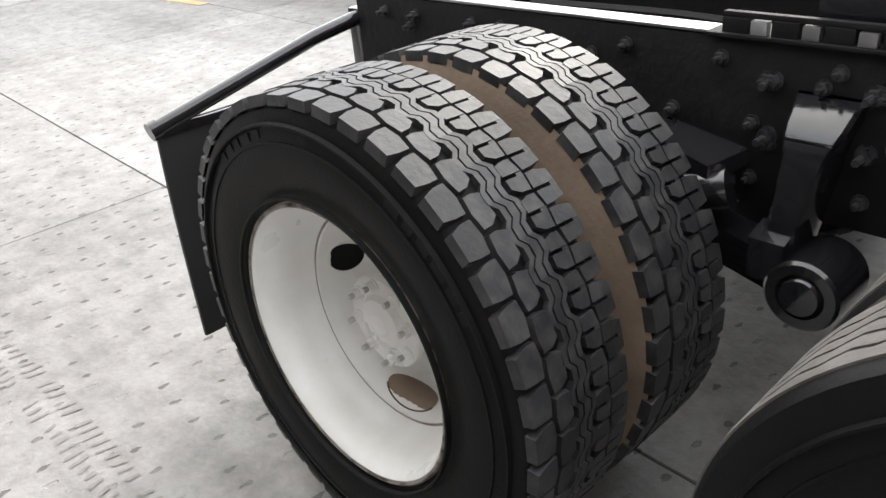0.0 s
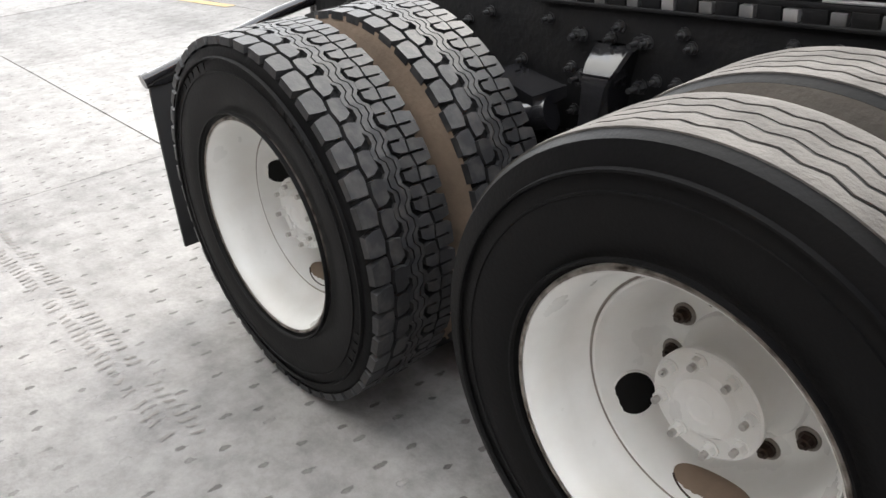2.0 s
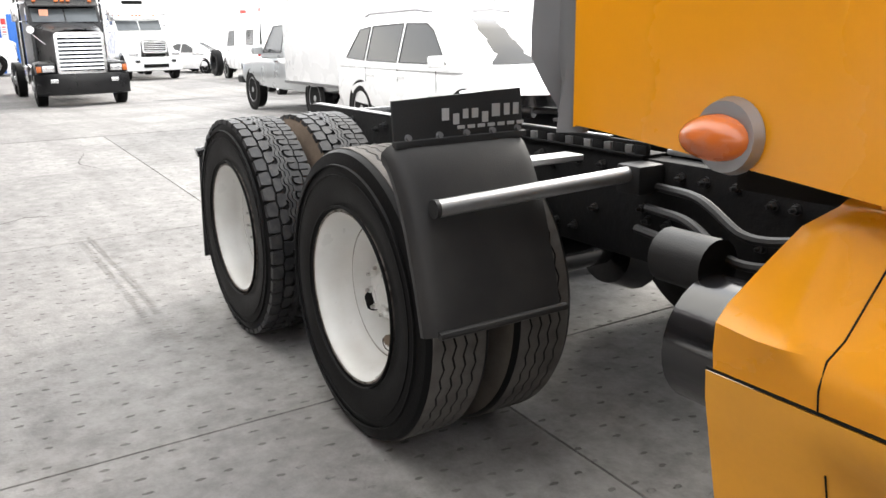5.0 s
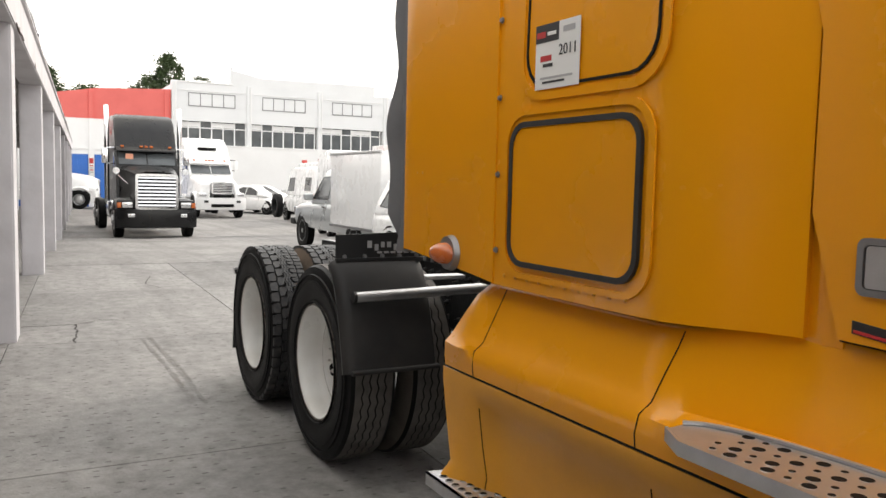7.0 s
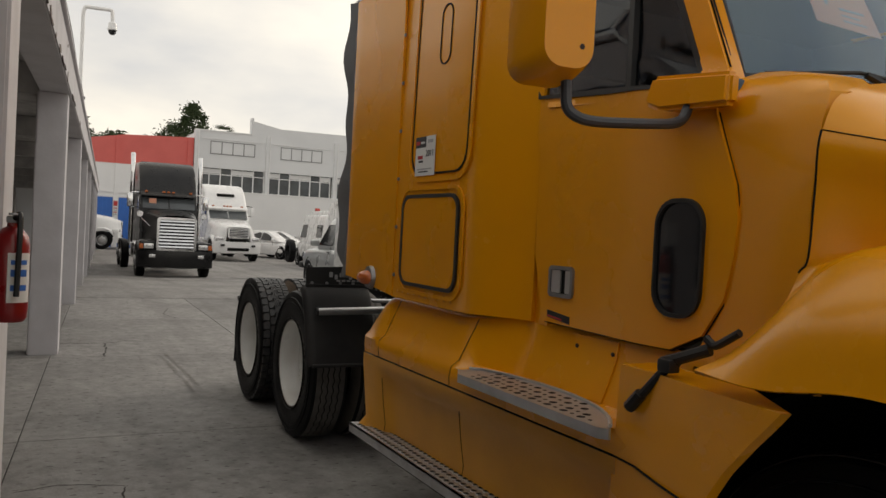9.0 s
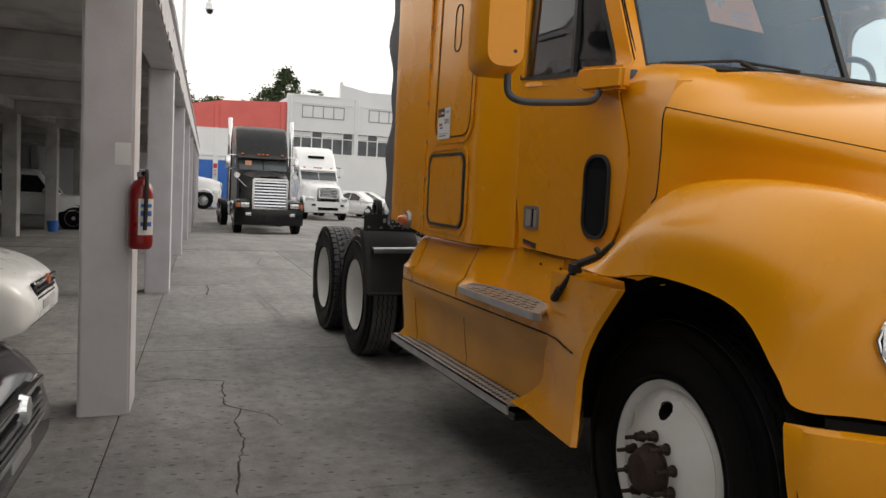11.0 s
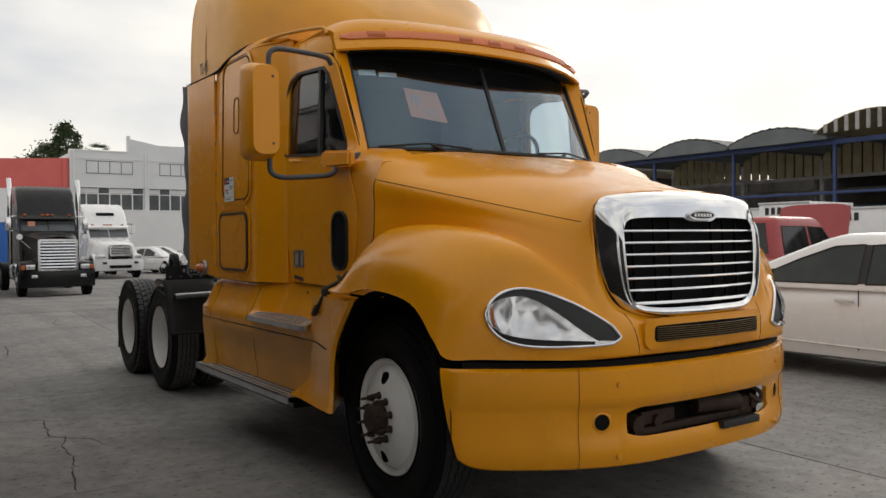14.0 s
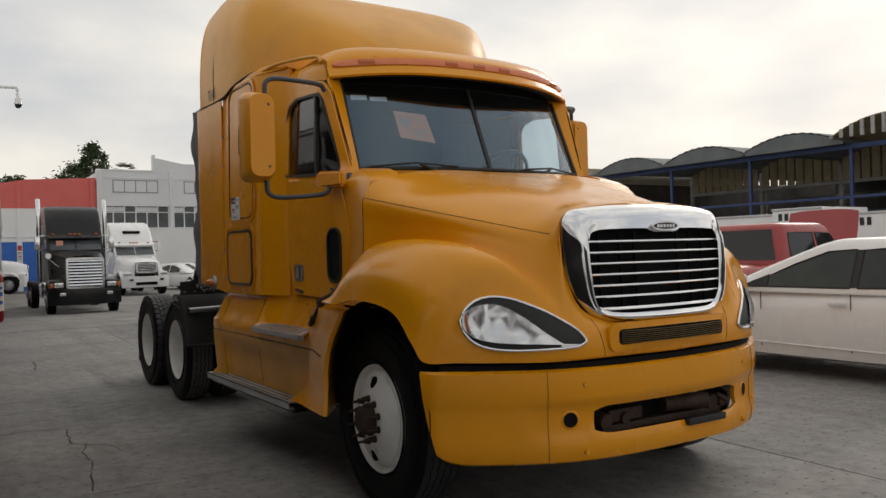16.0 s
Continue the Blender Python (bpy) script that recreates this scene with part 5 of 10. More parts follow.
def cowl(bm):
    rows = []
    for z, x0 in ((1.12, 3.70), (1.3, 3.800), (1.6, 3.842), (1.80, 3.761), (1.88, 3.729)):
        k = max(0.0, (z - 1.72) / 0.16)
        rows.append([(x0, door_at(x0, z) + 0.008, z), (3.93, door_y(z) - 0.006 + 0.012 * k, z), (4.03, door_y(z) - 0.020 + 0.035 * k, z), (4.122 - 0.015 * k, door_y(z) - 0.042 + 0.065 * k, z), (4.155 - 0.03 * k, door_y(z) - 0.004 + 0.07 * k, z)])
    rows.append([(3.700, door_at(3.70, 1.95) + 0.008, 1.955), (3.88, door_y(1.95) + 0.05, 1.95), (3.98, door_y(1.95) + 0.045, 1.94), (4.06, door_y(1.95) + 0.065, 1.92), (4.12, door_y(1.95) + 0.09, 1.885)])
    rows.append([(3.79, -0.98, 1.990), (3.88, -0.99, 1.978), (3.95, -0.98, 1.965), (4.03, -0.95, 1.945), (4.08, -0.93, 1.90)])
    rows.append([(3.76, -0.86, 1.992), (3.88, -0.86, 1.985), (3.95, -0.86, 1.975), (4.03, -0.86, 1.950), (4.08, -0.86, 1.91)])
    sheet(bm, rows, 0.02, (3.9, 0, 1.6))


both("cowl_side", cowl, YELLOW)


def pillar(bm):
    """Slim screen pillar: from the cowl up to the visor, between door and windscreen."""
    rows = []
    for t in np.linspace(0, 1, 9):
        z = 1.93 + 0.70 * t
        xd = 3.725 - 0.265 * t
        e = screen_pt(1.0, (z - 2.005) / 0.61)
        xs, hs = e.x, -e.y
        yd = door_at(xd, z) + 0.004
        mx, my = (xd + xs) / 2 + 0.016, (yd - hs) / 2 - 0.012
        rows.append([(xd - 0.010, yd, z), (xd + 0.010, yd + 0.006, z), (mx, my, z), (xs + 0.016, -hs - 0.010, z), (xs - 0.02, -hs + 0.012, z), (xd - 0.05, yd + 0.07, z)])
    loft(bm, rows)


both("screen_pillar", pillar, YELLOW)

# windscreen: two curved panes, centre strip, seal
def screen(bm):
    n, m = 14, 8
    rows = [[screen_pt(0.012 + 0.988 * i / n, j / m) for i in range(n + 1)] for j in range(m + 1)]
    sheet(bm, rows, 0.005, (3.0, 0, 2.0))


both("windscreen", screen, GLASS, "clear curved windscreen pane", 60)


def screen_seal(bm):
    pts = [screen_pt(0.0, 0.0)] + [screen_pt(i / 12, 0.0) for i in range(1, 13)] + [screen_pt(1.0, j / 8) for j in range(1, 9)]
    tube(bm, [p + Vector((0.004, 0, 0)) for p in pts], 0.014, 6)


both("screen_seal", screen_seal, SEAL)
bm = bmesh.new()
loft(bm, [[(screen_pt(0, t).x + d, y, screen_pt(0, t).z) for d, y in ((0.010, -0.013), (0.010, 0.013), (-0.012, 0.013), (-0.012, -0.013))] for t in np.linspace(0, 1, 6)])
part("screen_post", bm, SEAL, truck, "black windscreen centre strip")


# visor, cab roof and raised sleeper roof
def visor_plan(s):
    """x of the visor's front edge at half-width s * 1.045."""
    return 3.74 - 0.30 * abs(s) ** 2.4


def roof_z(h):
    """Height of the cab roof at half-width h."""
    return 2.675 + 0.205 * math.sqrt(max(0.0, 1 - (abs(h) / 1.085) ** 10))


def visor(bm):
    rows = []
    for s in np.linspace(-1, 1, 45):
        h = s * 1.045
        x = visor_plan(s)
        k = 1 - abs(s) ** 3
        zl = 2.622 + 0.03 * k
        row = [(x - 0.05, h * 0.985, zl + 0.014), (x + 0.030, h, zl), (x + 0.040, h, zl + 0.012), (x + 0.016, h * 0.998, zl + 0.055), (x - 0.002, h * 0.995, zl + 0.075), (x - 0.014, h * 0.99, zl + 0.125)]
        zf = zl + 0.125
        for t in (0.02, 0.05, 0.09, 0.14, 0.25, 0.5, 0.75, 1.0):
            xb = x - 0.014 + (2.50 - x) * t
            hb = h * (0.99 + 0.03 * t)
            e = 1 - (1 - min(1.0, t * 6.0)) ** 2
            row.append((xb, hb, zf + (max(roof_z(hb), zf - 0.03) - zf) * e))
        row += [(2.50, h * 0.95, 2.64), (x - 0.30, h * 0.95, 2.66), (x - 0.20, h * 0.95, zl + 0.06)]
        rows.append(row)
    loft(bm, rows)


bm = bmesh.new()
visor(bm)
part("roof_visor", bm, YELLOW, truck, "yellow roof and sun visor over the windscreen", 50)
bm = bmesh.new()
rows = []
for s in np.linspace(-0.97, 0.97, 33):
    h, x, k = s * 1.045, visor_plan(s), 1 - abs(s) ** 3
    zl = 2.622 + 0.03 * k
    e = 0.5 if abs(s) > 0.95 else 1.0
    zm = zl + 0.100
    rows.append([(x + 0.008, h, zm - 0.024 * e), (x + 0.010, h, zm), (x - 0.002, h, zm + 0.022 * e), (x - 0.04, h * 0.98, zm + 0.02), (x - 0.04, h * 0.98, zm - 0.022)])
loft(bm, rows)
part("visor_lens", bm, LENS_PINK, truck, "long faded amber lens in the visor")
for s in (-0.78, -0.22, 0.0, 0.22, 0.80):
    h, x, k = s * 1.045, visor_plan(s), 1 - abs(s) ** 3
    z = 2.722 + 0.03 * k
    bm = bmesh.new()
    d = (visor_plan(s + 0.05) - visor_plan(s - 0.05)) / 0.1045
    loft(bm, [[(x + 0.011 + d * t, h + t, z - 0.018), (x + 0.014 + d * t, h + t, z), (x + 0.002 + d * t, h + t, z + 0.018), (x - 0.02 + d * t, h + t, z)] for t in (-0.05, 0.05)])
    part("marker_lens", bm, AMBER, truck)
# dark band: the tinted top of the screen, with the visor's shade in its colour
bm = bmesh.new()
loft(bm, [[Vector((screen_pt(abs(s), t).x - 0.012, -math.copysign(1, s) * abs(screen_pt(abs(s), t).y), screen_pt(abs(s), t).z)) for s in np.linspace(-1, 1, 29)] for t in (0.80, 0.9, 1.0, 1.12)], False, False)
part("sun_strip", bm, DARK, truck, "dark strip for tint and visor shade along the windscreen top", 60)


def header(bm):
    """Roof side between the door and the roof, with a soft shoulder."""
    rows = []
    for x in np.linspace(2.62, 3.40, 14):
        t = max(0.0, (x - 2.75) / 0.75)
        w = 0.06 * max(0.0, (2.80 - x) / 0.18) - 0.05 * max(0.0, (x - 3.1) / 0.3) ** 2
        rows.append([(x, -1.02, 2.60), (x, -1.078 - w, 2.635 - 0.02 * t), (x, -1.080 - w, 2.70 - 0.02 * t), (x, -1.066 - w, 2.76 - 0.02 * t), (x, -1.03 - w, 2.805 - 0.025 * t), (x, -0.95, 2.80 - 0.03 * t), (x, -0.9, 2.62)])
    loft(bm, rows)


both("roof_side", header, YELLOW)


def header_channel(bm):
    pts = [(2.56, -1.215, 2.80), (2.75, -1.16, 2.845), (3.0, -1.085, 2.845), (3.20, -1.07, 2.82), (3.32, -1.05, 2.80), (3.36, -1.05, 2.755)]
    tube(bm, [(x, y, z) for x, y, z in spline(pts, 20)], 0.013, 8)


both("roof_channel", header_channel, YELLOW_DIRTY)


def raised_roof(bm):
    """Fairing over the sleeper, falling towards the cab."""
    table = [(1.235, 3.74, 1.262, 2.755), (1.6, 3.78, 1.258, 2.755), (1.9, 3.71, 1.245, 2.76), (2.2, 3.62, 1.20, 2.78), (2.42, 3.47, 1.07, 2.78), (2.58, 3.35, 0.95, 2.78), (2.72, 3.23, 0.81, 2.79), (2.83, 3.11, 0.66, 2.79), (2.91, 3.00, 0.52, 2.79), (2.98, 2.90, 0.40, 2.78), (3.03, 2.81, 0.30, 2.76)]
    smooth_table = spline(table, 40)
    rows = []
    for x, top, h, low in smooth_table:
        rise = top - low
        half = [(h, low), (h - 0.004, low + rise * 0.30), (h - 0.03, low + rise * 0.60), (h - 0.10, low + rise * 0.82), (h - 0.24, low + rise * 0.94), (h * 0.5, low + rise * 0.99), (0.0, top)]
        pts = spline(half, 17)
        rows.append([(x, -a, b) for a, b in pts] + [(x, a, b) for a, b in pts[-2::-1]])
    first = rows[0]
    lid = [[(1.36, y * 0.97, 2.755 + (z - 2.755) * 0.95) for x, y, z in first], [(1.26, y * 0.995, z - 0.004) for x, y, z in first]]
    sheet(bm, lid + rows, 0.012, (2.0, 0, 2.6))


bm = bmesh.new()
raised_roof(bm)
part("raised_roof", bm, YELLOW_DIRTY, truck, "yellow raised sleeper roof fairing", 50)


def roof_seam(bm):
    tube(bm, [(1.62, -1.258, 2.77), (1.62, -1.256, 3.02), (1.62, -1.232, 3.32), (1.62, -1.175, 3.54), (1.62, -1.05, 3.67)], 0.004, 6)


both("panel_seam", roof_seam, DARK)


def gap_strip(bm):
    pts = spline([(1.235, -1.262, 2.752), (1.85, -1.258, 2.748), (2.1, -1.248, 2.80), (2.35, -1.225, 2.835), (2.5, -1.20, 2.845)], 18)
    tube(bm, pts, 0.012, 6)


both("roof_gap", gap_strip, DARK, "dark gap under the roof fairing")
bm = bmesh.new()
loft(bm, [[(x, -1.20, 2.72), (x, -1.262, 2.757), (x, -1.262, 2.772), (x, -1.20, 2.78)] for x in (1.10, 1.24)])
loft(bm, [[(x, -1.17, 2.80 + d), (x, -1.226, 2.828 + d), (x, -1.226, 2.842 + d), (x, -1.17, 2.85 + d)] for x, d in ((2.20, 0), (2.34, 0.008))])
part("seal_remnant", bm, LABEL_WHITE, truck, "white remnant of roof sealing tape")
both("door_lining", lambda bm: box(bm, (2.82, door_y(1.5) + 0.034, 1.16), (3.80, door_y(1.5) + 0.06, 1.96), 0.01), SEAT)
both("pillar_lining", lambda bm: loft(bm, [[(3.66 - 0.27 * t, -0.985, 1.95 + 0.66 * t), (3.64 - 0.28 * t, -0.955, 1.95 + 0.66 * t), (3.60 - 0.28 * t, -0.975, 1.95 + 0.66 * t), (3.62 - 0.28 * t, -1.0, 1.95 + 0.66 * t)] for t in (0, 1)]), SEAT)
part("cab_floor", boxed((1.45, -1.08, 1.10), (3.85, 1.08, 1.16)), DARK, truck)
part("cab_lining", boxed((2.3, -1.18, 1.16), (2.36, 1.18, 2.75)), SEAT, truck)
both("sleeper_lining", lambda bm: box(bm, (2.36, -1.03, 1.2), (2.80, -1.0, 2.62), 0.01), SEAT)
part("cab_roof_lining", boxed((2.3, -1.0, 2.61), (3.40, 1.0, 2.632)), SEAT, truck)
bm = bmesh.new()
loft(bm, [[(3.30, y, 1.35), (3.72, y, 1.35), (3.80 - 0.14 * abs(y), y, 1.98), (3.62 - 0.1 * abs(y), y, 2.01), (3.38, y, 1.93)] for y in np.linspace(-1.0, 1.0, 9)])
part("dashboard", bm, PLASTIC, truck)
for sy in (-0.55, 0.55):
    bm = bmesh.new()
    box(bm, (2.55, sy - 0.25, 1.45), (3.05, sy + 0.25, 1.62), 0.05)
    box(bm, (2.46, sy - 0.24, 1.60), (2.60, sy + 0.24, 2.20), 0.05)
    box(bm, (2.47, sy - 0.13, 2.20), (2.58, sy + 0.13, 2.38), 0.04)
    part("seat", bm, SEAT, truck)
bm = bmesh.new()
sw = Matrix.Translation((3.26, 0.55, 2.02)) @ Matrix.Rotation(radians(-58), 4, "Y")
pts = [sw @ Vector((0.23 * math.cos(a), 0.23 * math.sin(a), 0)) for a in np.linspace(0, math.tau, 33)]
tube(bm, pts, 0.016, 8, False)
tube(bm, [sw @ Vector((0, -0.23, 0)), sw @ Vector((0, 0, -0.03)), sw @ Vector((0, 0.23, 0))], 0.014, 6)
tube(bm, [sw @ Vector((0, 0, -0.03)), sw @ Vector((0, 0, -0.3))], 0.03, 8)
part("steering_wheel", bm, PLASTIC, truck)
bm = bmesh.new()
q = [screen_pt(0.43, 0.64), screen_pt(0.67, 0.68), screen_pt(0.665, 0.36), screen_pt(0.405, 0.30)]
slab_of(bm, [(0, 0), (1, 0), (1, 1), (0, 1)], lambda u, v, w: (q[0].lerp(q[1], u).lerp(q[3].lerp(q[2], u), v)) + Vector((-0.014 - w, 0, 0)), 0.001)
note_ob = part("windscreen_note", bm, PAPER_ORANGE, truck, "orange paper note behind the windscreen", 0)
bm = bmesh.new()
for u0, u1, v0, v1 in ((0.12, 0.18, 0.2, 0.5), (0.24, 0.29, 0.25, 0.62), (0.34, 0.38, 0.2, 0.5), (0.42, 0.5, 0.3, 0.36), (0.45, 0.85, 0.62, 0.66), (0.45, 0.75, 0.74, 0.77), (0.45, 0.82, 0.84, 0.87)):
    slab_of(bm, [(u0, v0), (u1, v0), (u1, v1), (u0, v1)], lambda u, v, w: (q[1].lerp(q[0], u).lerp(q[2].lerp(q[3], u), v)) + Vector((-0.0125 - w, 0, 0)), 0.001)
part("note_writing", bm, INK_GREY, truck, "grey bars of handwriting", 0)
bm = bmesh.new()
for s0, s1, t0, t1 in ((0.84, 0.95, 0.80, 0.86), (0.70, 0.82, 0.79, 0.84)):
    q2 = [screen_pt(s0, t1), screen_pt(s1, t1), screen_pt(s1, t0), screen_pt(s0, t0)]
    slab_of(bm, [(0, 0), (1, 0), (1, 1), (0, 1)], lambda u, v, w: (q2[0].lerp(q2[1], u).lerp(q2[3].lerp(q2[2], u), v)) + Vector((-0.009 - w, 0, 0)), 0.001)
part("screen_sticker", bm, LABEL_WHITE, truck, "pale toll sticker at the top of the windscreen", 0)


def wiper(bm):
    tube(bm, [screen_pt(0.30, 0.02) + Vector((0.03, 0, 0)), screen_pt(0.62, 0.06) + Vector((0.03, 0, 0.0)), screen_pt(0.95, 0.015) + Vector((0.03, 0, 0.0))], 0.007, 6)
    tube(bm, [screen_pt(0.48, -0.04) + Vector((0.04, 0, 0)), screen_pt(0.6, 0.05) + Vector((0.035, 0, 0))], 0.012, 6)


both("wiper", wiper, PLASTIC)


# mirrors
def door_mirror(side, mx, mh, mz):
    """Housing, glass and two arms of a door mirror; mx, mh, mz: middle of its glass."""
    def at(x, h, z):
        return (x, side * h, z)
    bm = bmesh.new()
    rows = []
    for k in range(9):
        t = k / 8
        w, h, r = 0.190 - 0.04 * t ** 2, 0.560 - 0.06 * t ** 2, 0.055
        rows.append([at(mx + 0.15 * t + 0.08 * u, mh - u, mz + v) for u, v in rrect(w, h, r)])
    loft(bm, rows)
    shell = part("mirror_shell", bm, YELLOW, truck, "yellow door mirror housing")
    bm = bmesh.new()
    slab_of(bm, rrect(0.155, 0.515, 0.04), lambda u, v, w: at(mx - 0.003 - w, mh - u, mz + v), 0.004)
    part("mirror_glass", bm, CHROME, shell)
    for z in (mz - 0.19, mz + 0.19):
        bm = bmesh.new()
        nut(bm, at(mx + 0.148, mh - 0.04, z), (1, 0, 0), 0.009, 0.006)
        part("mirror_screw", bm, RUST, shell)
    x0, h0 = mx + 0.08, mh - 0.045
    bm = bmesh.new()
    tube(bm, bend([at(x0, h0, mz - 0.27), at(x0 + 0.005, h0, mz - 0.35), at(x0 + 0.03, h0 - 0.05, mz - 0.38), at((x0 + 3.69) / 2 + 0.03, (h0 + 1.18) / 2 - 0.05, 1.812), at(3.69, 1.18, 1.828), at(3.69, 1.15, 1.90)], 5, 0.4), 0.0155, 10)
    part("lower_mirror_arm", bm, ARM_GREY, truck, "dark grey tubular mirror arm")
    bm = bmesh.new()
    tube(bm, bend([at(x0, h0, mz + 0.24), at(x0, h0, mz + 0.34), at(x0 - 0.01, h0 - 0.06, mz + 0.375), at(3.50, 1.12, 2.575), at(3.49, 1.085, 2.53)], 5, 0.35), 0.0155, 10)
    part("upper_mirror_arm", bm, ARM_GREY, truck, "dark grey tubular mirror arm")


door_mirror(-1, 3.56, 1.605, 2.18)
door_mirror(1, 3.12, 1.40, 2.27)


def mirror_block(bm):
    prof = [(3.53, 1.90), (3.56, 1.985), (3.84, 1.965), (3.84, 1.87), (3.60, 1.875)]
    slab_of(bm, prof, lambda u, v, w: (u, door_y(v) - w * (1.0 if u < 3.7 else 0.55), v), 0.09)
    bmesh.ops.bevel(bm, geom=bm.edges[:], offset=0.014, segments=3, affect="EDGES")


both("mirror_bracket", mirror_block, YELLOW)


# ---- hood, fenders and nose ----
def hood_side(x):
    """Half-width and height of the straight seam along the side of the hood."""
    u = (x - 4.14) / 1.125
    return 1.149 - 0.544 * u, 1.772 - 0.270 * u


def hood_row(x, top, valley, inner, crown, flank, lip, lean=0.0):
    """Points from the middle of the hood over its seam, down the flat side to the valley, over the fender's crown to the arch. top: (half-width, height) pairs."""
    h, z = hood_side(x)
    mid = ((h + valley[0]) / 2, (z + valley[1]) / 2)
    return [(x + lean * k, *p_) for k, p_ in zip((-1, 0, 0, 0), [*top, (h, z)])] + [(x, *mid), (x, *valley), (x, *inner), crown, flank, lip]


NET = [
    [(3.90, 0, 1.985), (4.03, 0.60, 1.965), (4.110, 1.02, 1.892), (4.14, 1.149, 1.772), (4.135, 1.154, 1.62), (4.13, 1.157, 1.46), (4.11, 1.164, 1.42), (4.085, 1.195, 1.330), (4.03, 1.295, 1.215), (3.985, 1.372, 1.165)],
    hood_row(4.28, ((0, 1.905), (0.52, 1.888), (0.88, 1.826)), (1.070, 1.465), (1.125, 1.488), (4.26, 1.200, 1.462), (4.22, 1.325, 1.320), (4.20, 1.385, 1.158)),
    hood_row(4.57, ((0, 1.838), (0.44, 1.822), (0.745, 1.760)), (0.965, 1.478), (1.030, 1.512), (4.56, 1.160, 1.500), (4.52, 1.325, 1.355), (4.47, 1.378, 1.190)),
    hood_row(4.84, ((0, 1.770), (0.36, 1.756), (0.615, 1.698)), (0.892, 1.452), (0.960, 1.487), (4.85, 1.115, 1.458), (4.84, 1.300, 1.305), (4.80, 1.350, 1.140)),
    hood_row(5.05, ((0, 1.715), (0.31, 1.704), (0.515, 1.655)), (0.822, 1.385), (0.893, 1.418), (5.04, 1.045, 1.372), (4.995, 1.240, 1.195), (4.935, 1.312, 0.980)),
    [(5.300, 0, 1.674), (5.285, 0.29, 1.667), (5.228, 0.505, 1.640), (5.190, 0.636, 1.520), (5.188, 0.690, 1.405), (5.182, 0.756, 1.285), (5.178, 0.822, 1.318), (5.128, 0.945, 1.270), (5.050, 1.150, 1.098), (4.970, 1.262, 0.890)],
    [(5.235, 0.560, 1.612), (5.244, 0.582, 1.585), (5.250, 0.600, 1.555), (5.256, 0.613, 1.503), (5.272, 0.640, 1.36), (5.286, 0.690, 1.205), (5.270, 0.755, 1.212), (5.215, 0.885, 1.165), (5.140, 1.055, 1.035), (5.082, 1.140, 0.888)],
    [(5.284, 0.588, 1.290), (5.290, 0.594, 1.278), (5.300, 0.602, 1.258), (5.315, 0.612, 1.225), (5.332, 0.632, 1.175), (5.346, 0.662, 1.115), (5.340, 0.712, 1.100), (5.318, 0.790, 1.070), (5.278, 0.890, 0.978), (5.234, 0.955, 0.886)],
    [(5.345, 0.468, 1.088), (5.362, 0.480, 1.080), (5.378, 0.492, 1.065), (5.392, 0.506, 1.05), (5.402, 0.530, 1.030), (5.406, 0.552, 1.01), (5.408, 0.578, 0.985), (5.406, 0.618, 0.940), (5.396, 0.658, 0.900), (5.378, 0.688, 0.884)],
    [(5.410, 0, 1.060), (5.418, 0.0, 1.050), (5.425, 0.0, 1.035), (5.432, 0.0, 1.02), (5.438, 0.0, 1.0), (5.442, 0.0, 0.985), (5.446, 0.0, 0.96), (5.452, 0.0, 0.93), (5.454, 0.0, 0.895), (5.445, 0.0, 0.882)],
]


def hood_grid(net, nu=55, nv=55):
    rows = [spline(r, nv) for r in net]
    cols = [spline([rows[i][j] for i in range(len(rows))], nu) for j in range(nv)]
    return [[cols[j][i] for j in range(nv)] for i in range(nu)]


GRID = hood_grid(NET)


def hood(bm):
    sheet(bm, [[(x, -h, z) for x, h, z in r] for r in GRID], 0.012, (4.3, 0, 0.6))


both("hood", hood, YELLOW, "yellow hood half with flared wheel arch", 50)


def hood_crease(bm):
    """Seam of the hood's side, from the cowl to the corner of the grille."""
    tube(bm, [Vector((r[18][0], -r[18][1] - 0.001, r[18][2] + 0.0005)) for r in GRID[:32]], 0.0016, 5)


def hood_gap(bm):
    """Open joint between the rear edge of the hood and the cowl."""
    tube(bm, [Vector((GRID[0][j][0] - 0.002, -GRID[0][j][1] - 0.0012, GRID[0][j][2])) for j in range(18, 37)], 0.0028, 6)


both("hood_gap", hood_gap, DARK, "", 60)
both("hood_seam", hood_crease, DARK, "", 60)


# Lining in near-black, with the hollow arch's shade in its colour
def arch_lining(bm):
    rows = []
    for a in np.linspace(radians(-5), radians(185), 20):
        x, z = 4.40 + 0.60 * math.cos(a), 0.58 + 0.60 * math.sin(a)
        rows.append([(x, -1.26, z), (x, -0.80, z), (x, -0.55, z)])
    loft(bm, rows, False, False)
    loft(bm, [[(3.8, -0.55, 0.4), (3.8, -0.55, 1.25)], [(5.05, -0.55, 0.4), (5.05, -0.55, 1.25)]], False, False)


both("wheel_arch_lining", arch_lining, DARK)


# grille
def grille_place(u, v, w):
    """A point on the bowed face of the grille's bars; w: proud of it."""
    return (float(np.interp(v, (1.03, 1.13, 1.25, 1.40, 1.47, 1.59), (5.428, 5.424, 5.428, 5.424, 5.414, 5.388))) - 0.06 * (u / 0.5) ** 2 + w, u, v)


